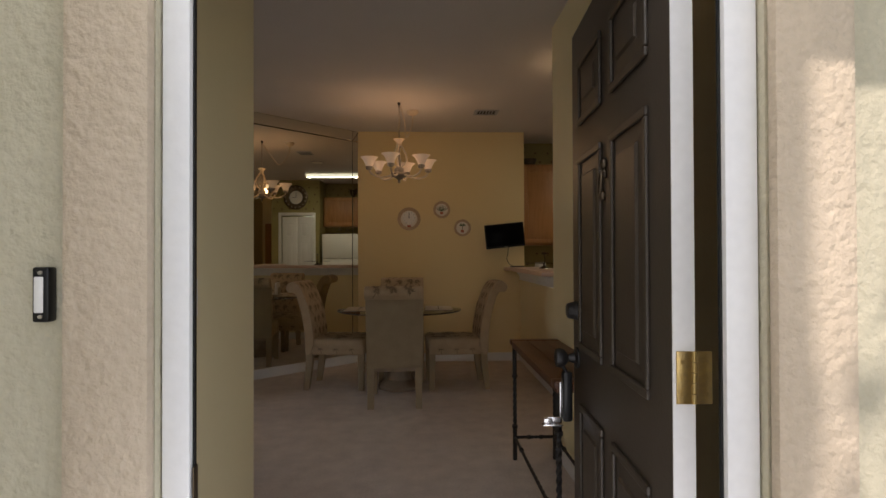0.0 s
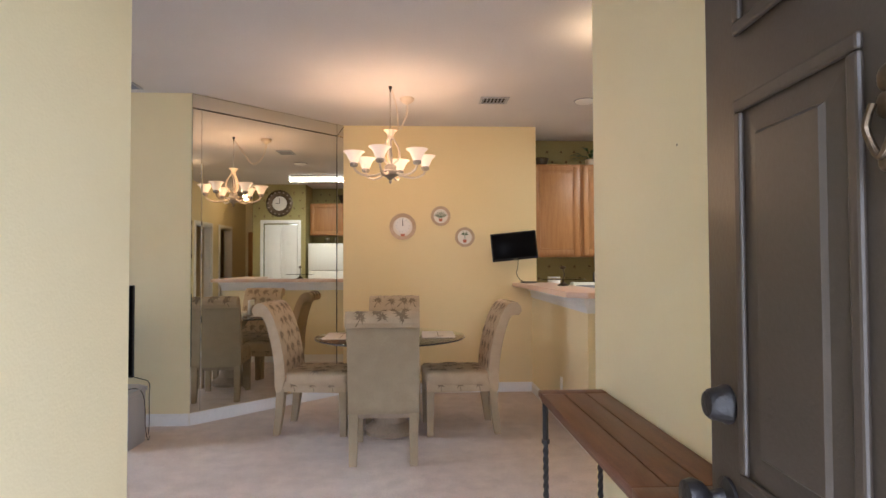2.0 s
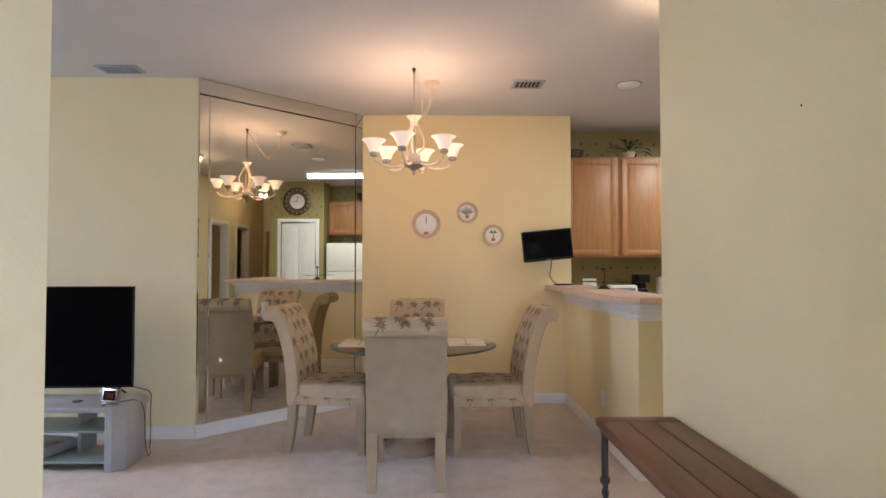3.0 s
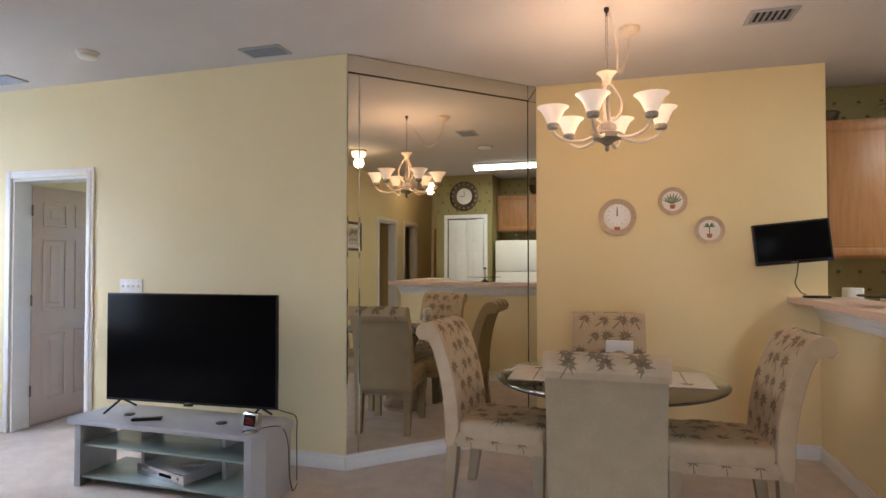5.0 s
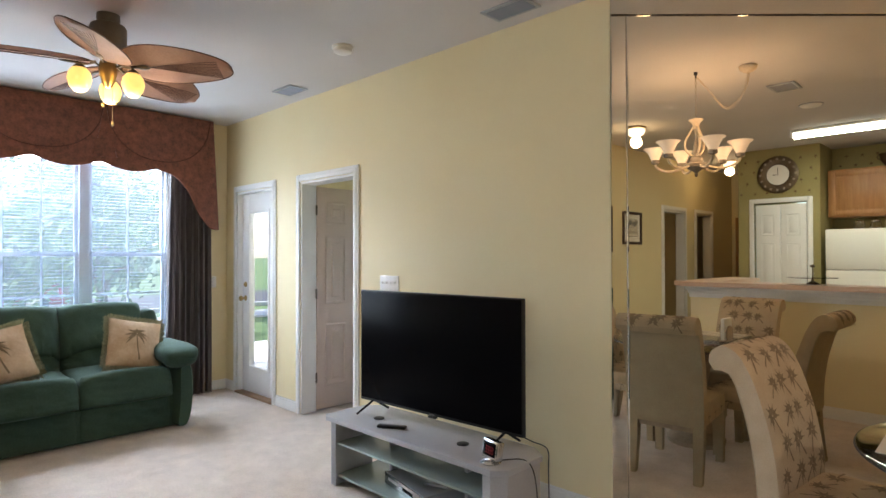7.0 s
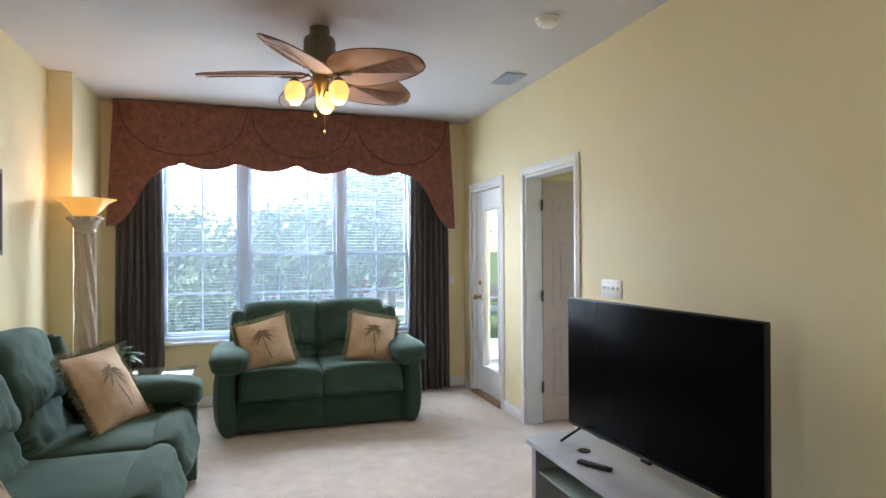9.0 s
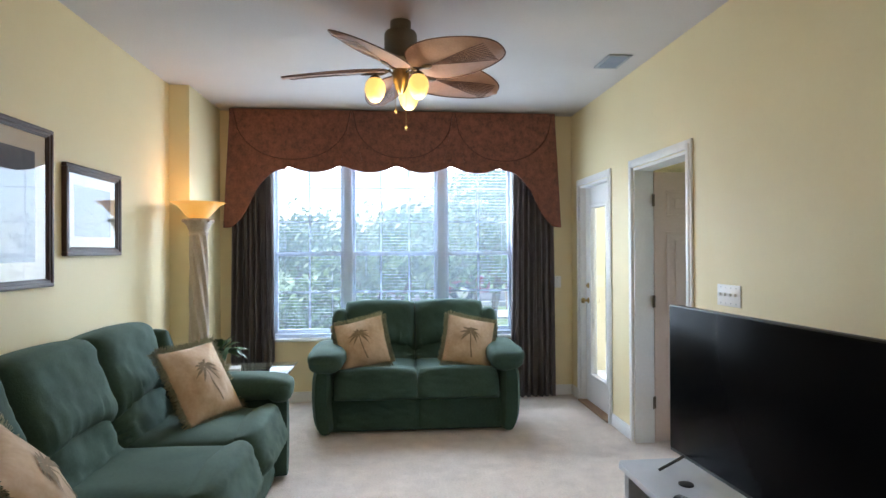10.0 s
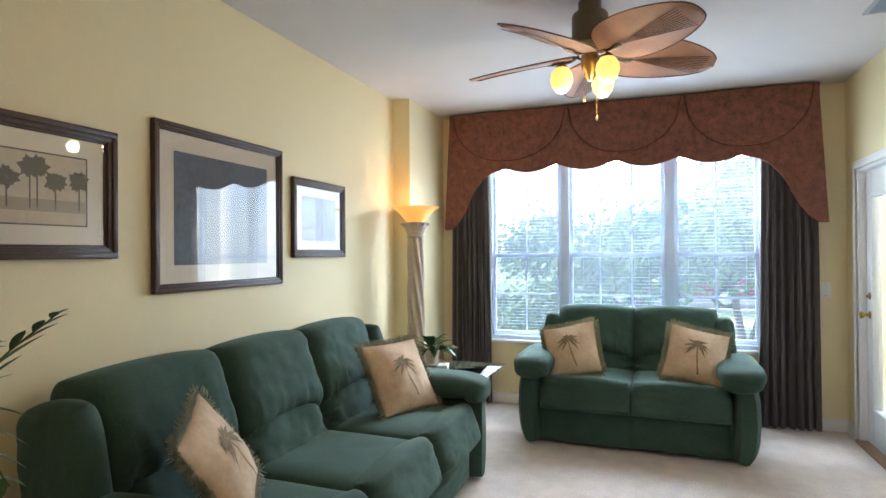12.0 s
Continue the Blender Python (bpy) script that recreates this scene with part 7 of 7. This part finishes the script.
# things on the bar, on the counter and on the cabinets
cbox = thing("cable_box", "flat black box at the end of the bar", "electronic box", pose(1.24, 7.06, 1.131, 0, 0, 8))
part("body", box(-0.075, 0.075, -0.035, 0.035, 0.002, 0.016, 0.004), BLACKPLASTIC, cbox)
stand2 = thing("bar_ornament", "small dark metal stand with a glass dish on the bar", "ornament", pose(1.40, 6.3, 1.131))
part("foot", lathe([(0.05, 0), (0.045, 0.008), (0.012, 0.03), (0.008, 0.05)], 24), BRONZE, stand2)
part("stem", tube([(0, 0, 0.045), (0.012, 0, 0.10), (0, 0, 0.15)], 0.005, 8), BRONZE, stand2)
part("glass_dish", lathe([(0.02, 0.05), (0.19, 0.056), (0.193, 0.061), (0.02, 0.058)], 40), GREENGLASS, stand2, "flat glass dish")
part("finial", soft(0, 0, 0.16, 0.028, 0.02, 0.014, 1, 1, 16, 8), BRONZE, stand2)
mug = thing("paper_roll", "short white roll standing on the kitchen counter", "paper roll", pose(1.62, 7.55, 0.921))
part("roll", lathe([(0.02, 0.26), (0.066, 0.26), (0.068, 0.255), (0.068, 0.005), (0.066, 0.0), (0.02, 0.0)], 28), PLASTIC, mug)
toast = thing("toaster", "white two-slot toaster on the kitchen counter", "toaster", pose(1.95, 7.55, 0.921))
part("body", box(-0.14, 0.14, -0.08, 0.08, 0.01, 0.20, 0.025), WHITEAPPL, toast)
part("front", box(-0.11, 0.11, -0.086, -0.08, 0.04, 0.17, 0.004), GRILLE, toast)
for y in (-0.03, 0.03):
    part("slot", box(-0.10, 0.10, y - 0.012, y + 0.012, 0.199, 0.202), DARK, toast)
jar = thing("coffee_maker", "black coffee maker on the kitchen counter", "coffee maker", pose(2.16, 7.62, 0.921))
part("body", box(-0.06, 0.06, -0.02, 0.09, 0, 0.30, 0.015), BLACKPLASTIC, jar)
part("carafe", lathe([(0.05, 0.02), (0.06, 0.05), (0.06, 0.12), (0.045, 0.16)], 24), BLACKPLASTIC, jar, m=pose(0, -0.08, 0))
part("head", box(-0.06, 0.06, -0.14, 0.09, 0.22, 0.31, 0.015), BLACKPLASTIC, jar)
for x, y, s, seed in ((2.10, 7.74, 1.0, 21),):
    ivy = thing("potted_ivy", "trailing dark green plant in a pale pot on the cabinet", "plant", pose(x, y, 2.431))
    part("pot", shell([(0.045, 0), (0.06, 0.06), (0.065, 0.08)], 0.005, 20), POT, ivy)
    rng = random.Random(seed)
    for k in range(34):
        a, e = rng.uniform(0, 6.28), rng.uniform(0.0, 1.2)
        dv = Vector((math.cos(a) * math.cos(e) * 1.5, math.sin(a) * math.cos(e) * 0.7, math.sin(e)))
        bm = bmesh.new()
        leaf(bm, Vector((0, 0, 0.08)) + dv * rng.uniform(0.02, 0.12), dv, rng.uniform(0.07, 0.13), 0.018, 0.5, n=4)
        part("leaf", bm, LEAF, ivy)
basket = thing("basket", "small brown basket on top of the cabinet", "basket", pose(1.52, 7.74, 2.431))
part("bowl", shell([(0.06, 0), (0.085, 0.05), (0.09, 0.085)], 0.008, 24), BRONZE, basket)
part("rim", tube([(0.09 * math.cos(i * math.pi / 12), 0.09 * math.sin(i * math.pi / 12), 0.086) for i in range(24)], 0.007, 6, closed=True), BRONZE, basket)
orn = thing("ornament", "dark draped ornament with a white top on the cabinet", "ornament", pose(2.72, 7.74, 2.431))
part("body", lathe([(0.11, 0), (0.115, 0.02), (0.08, 0.1), (0.045, 0.16), (0.03, 0.19)], 24), BRONZE, orn)
part("head", soft(0, 0, 0.22, 0.032, 0.032, 0.042, 1, 1, 18, 12), PLASTIC, orn)
urn = thing("urn", "small dark urn on the cabinet above the refrigerator", "urn", pose(4.18, 6.45, 2.451))
part("body", lathe([(0.04, 0), (0.045, 0.01), (0.03, 0.03), (0.07, 0.09), (0.075, 0.13), (0.09, 0.16), (0.085, 0.163)], 24), BRONZE, urn)
for s in (-1, 1):
    part("handle", tube(curve_points([(0, s * 0.07, 0.09), (0, s * 0.10, 0.12), (0, s * 0.08, 0.15)], 5), 0.006, 6), BRONZE, urn)
out1 = thing("wall_outlet", "white wall outlet low on the bar wall", "outlet", pose(PX, 6.02, 0.33, 0, 0, -90))
part("plate", box(-0.036, 0.036, -0.006, -0.0005, -0.058, 0.058, 0.003), PLASTIC, out1)
for z in (-0.02, 0.02):
    part("socket", box(-0.014, 0.014, -0.008, -0.006, z - 0.013, z + 0.013, 0.003), PLASTIC, out1)

# ---- outside ----
structure("ground", box(-400, 400, -400, 400, -0.35, -0.16), GRASS, "mown lawn reaching the horizon", "ground")
structure("patio_slab", box(-9.2, -5.0, 6.28, 11.0, -0.16, -0.03), CONCRETE, "concrete patio beyond the glass door", "pavement")
structure("sidewalk", box(-15.2, -13.8, -60, 60, -0.16, -0.11), CONCRETE, "pale concrete sidewalk beyond the lawn", "pavement")
structure("road", box(-24, -17, -80, 80, -0.159, -0.13), ASPHALT, "grey asphalt road", "road")
structure("kerb", box(-17.0, -16.8, -80, 80, -0.16, -0.03, 0.02), CONCRETE, "concrete kerb along the road", "kerb")
structure("patio_wall", box(-7.6, -7.4, 6.3, 6.96, -0.16, 3.2), PATIOWALL, "cream stucco side wall of the patio", "wall")


def tree(name, label, x, y, trunk_h, crown, leaves, seed, mat=None, stems=1):
    t = thing(name, label, "tree" if stems == 1 else "shrub", pose(x, y, -0.17))
    rng = random.Random(seed)
    limbs = []
    bm = bmesh.new()
    for s_ in range(stems):
        off = Vector((rng.uniform(-0.25, 0.25), rng.uniform(-0.25, 0.25), 0)) if stems > 1 else Vector((0, 0, 0))
        topv = off * 2 + Vector((rng.uniform(-0.2, 0.2), rng.uniform(-0.2, 0.2), trunk_h))
        tube([off, off.lerp(topv, 0.5) + Vector((rng.uniform(-0.08, 0.08), 0, 0)), topv], [0.10 * crown / 1.6, 0.08 * crown / 1.6, 0.05 * crown / 1.6], 8, bm)
        for k in range(7):
            a, e = rng.uniform(0, 6.28), rng.uniform(0.2, 1.2)
            dv = Vector((math.cos(a) * math.cos(e), math.sin(a) * math.cos(e), math.sin(e)))
            end = topv + dv * crown * rng.uniform(0.5, 0.95)
            tube([topv - Vector((0, 0, trunk_h * 0.2)), topv.lerp(end, 0.5), end], [0.04, 0.025, 0.008], 6, bm)
            limbs += [topv.lerp(end, f) for f in (0.45, 0.7, 0.95)]
    part("trunk", bm, BARK, t)
    bm = bmesh.new()
    per = leaves // len(limbs)
    for c in limbs:
        for k in range(per):
            q = c + Vector((rng.gauss(0, 1), rng.gauss(0, 1), rng.gauss(0, 0.8))) * crown * 0.24
            n_ = Vector((rng.uniform(-1, 1), rng.uniform(-1, 1), rng.uniform(-0.3, 1))).normalized()
            u = n_.orthogonal().normalized()
            w_ = n_.cross(u)
            sz = rng.uniform(0.05, 0.10)
            bm.faces.new([bm.verts.new(q + u * sz * a_ + w_ * sz * b_) for a_, b_ in ((-1, 0), (0, 0.45), (1, 0), (0, -0.45))])
    tagged(part("crown", bm, mat or FOLIAGE, t, smooth=False), kind="stuff")
    return t


# Unseen wall added to stop sun entering through the living-room window.
structure("sun_block_wall", box(-9.2, -6.5, 1.2, 1.5, -0.16, 6.0), STUCCO2, "unseen stucco wall added to keep sun off the window", "wall")
tree("shrub", "leafy green shrub outside the window", -10.4, 4.25, 1.15, 1.15, 10000, 1, stems=3)
tree("shrub", "low green shrub beside the taller one", -9.9, 3.2, 0.5, 0.75, 3600, 7, stems=3)
tree("shrub", "spreading green shrub beyond the window", -11.8, 6.1, 1.2, 1.25, 3600, 2, stems=3)
tree("tree", "broad leafy tree across the lawn", -13.4, 2.3, 1.2, 1.3, 3600, 3)
tree("tree", "broad leafy tree beside the road", -15.8, 7.6, 2.2, 2.2, 5200, 4)
tree("tree", "leafy tree behind the patio", -12.5, 13.5, 2.4, 2.2, 3200, 6)
# Out of view; its crown stands in the sun's path for dappled shade.
tree("tree", "unseen leafy tree added to dapple the porch light", -0.93, -2.3, 4.0, 0.9, 640, 5)


def house(x, y, w, d, h, turn):
    g = thing("apartment_building", "beige stucco apartment building across the road", "building", pose(x, y, -0.16, 0, 0, turn))
    part("wall", box(-w, w, -d, d, 0, h), FACADE, g)
    bm = loft([[(-w - 0.4, -d - 0.4, h), (w + 0.4, -d - 0.4, h), (w + 0.4, d + 0.4, h), (-w - 0.4, d + 0.4, h)], [(-w * 0.5, -0.2, h + 2.2), (w * 0.5, -0.2, h + 2.2), (w * 0.5, 0.2, h + 2.2), (-w * 0.5, 0.2, h + 2.2)]])
    part("roof", bm, ROOFTILE, g, smooth=False)
    for fl in range(2):
        for i in range(5):
            xx = -w * 0.8 + w * 1.6 * i / 4
            win = part("window", box(xx - 0.65, xx + 0.65, -d - 0.05, -d + 0.02, 0.9 + 2.9 * fl, 2.4 + 2.9 * fl), TRIM, g)
            part("pane", box(xx - 0.57, xx + 0.57, -d - 0.06, -d - 0.045, 0.98 + 2.9 * fl, 2.32 + 2.9 * fl), FARGLASS, win)


house(-62, 13, 9, 5, 5.4, 90)


def car(x, y, turn):
    c = thing("parked_car", "maroon car parked beyond the shrubs", "car", pose(x, y, -0.13, 0, 0, turn))
    prof = [(-2.1, 0.3), (2.1, 0.3), (2.15, 0.62), (1.9, 0.82), (1.0, 0.92), (-1.2, 0.95), (-2.0, 0.9), (-2.15, 0.6)]
    part("body", extrude(prof, 1.7, Matrix(((1, 0, 0, 0), (0, 0, 1, -0.85), (0, 1, 0, 0), (0, 0, 0, 1))), bevel=0.08), CARRED, c)
    cab = [(-1.35, 0.94), (1.0, 0.92), (0.45, 1.40), (-0.95, 1.42)]
    part("cabin", extrude(cab, 1.46, Matrix(((1, 0, 0, 0), (0, 0, 1, -0.73), (0, 1, 0, 0), (0, 0, 0, 1))), bevel=0.06), CARRED, c)
    for s in (-1, 1):
        part("side_window", extrude([(-1.1, 1.0), (0.7, 1.0), (0.38, 1.33), (-0.85, 1.34)], 0.01, Matrix(((1, 0, 0, 0), (0, 0, 1, s * 0.738 - 0.005), (0, 1, 0, 0), (0, 0, 0, 1)))), FARGLASS, c)
        for xx in (-1.3, 1.3):
            wh = part("wheel", lathe([(0.16, -0.1), (0.31, -0.1), (0.33, -0.07), (0.33, 0.07), (0.31, 0.1), (0.16, 0.1)], 24, pose(0, 0, 0, 90, 0, 0)), TYRE, c, m=pose(xx, s * 0.76, 0.33))
            part("rim", lathe([(0.17, -0.08), (0.17, 0.105), (0.05, 0.11)], 20, pose(0, 0, 0, 90, 0, 0)), STEEL, wh)
    for s in (-0.6, 0.6):
        part("headlight", box(2.08, 2.16, s - 0.16, s + 0.16, 0.6, 0.72, 0.02), PLASTIC, c)
        part("tail_light", box(-2.16, -2.08, s - 0.16, s + 0.16, 0.62, 0.76, 0.02), REDPOT, c)


car(-16.0 - 2.2, 5.2, 88)
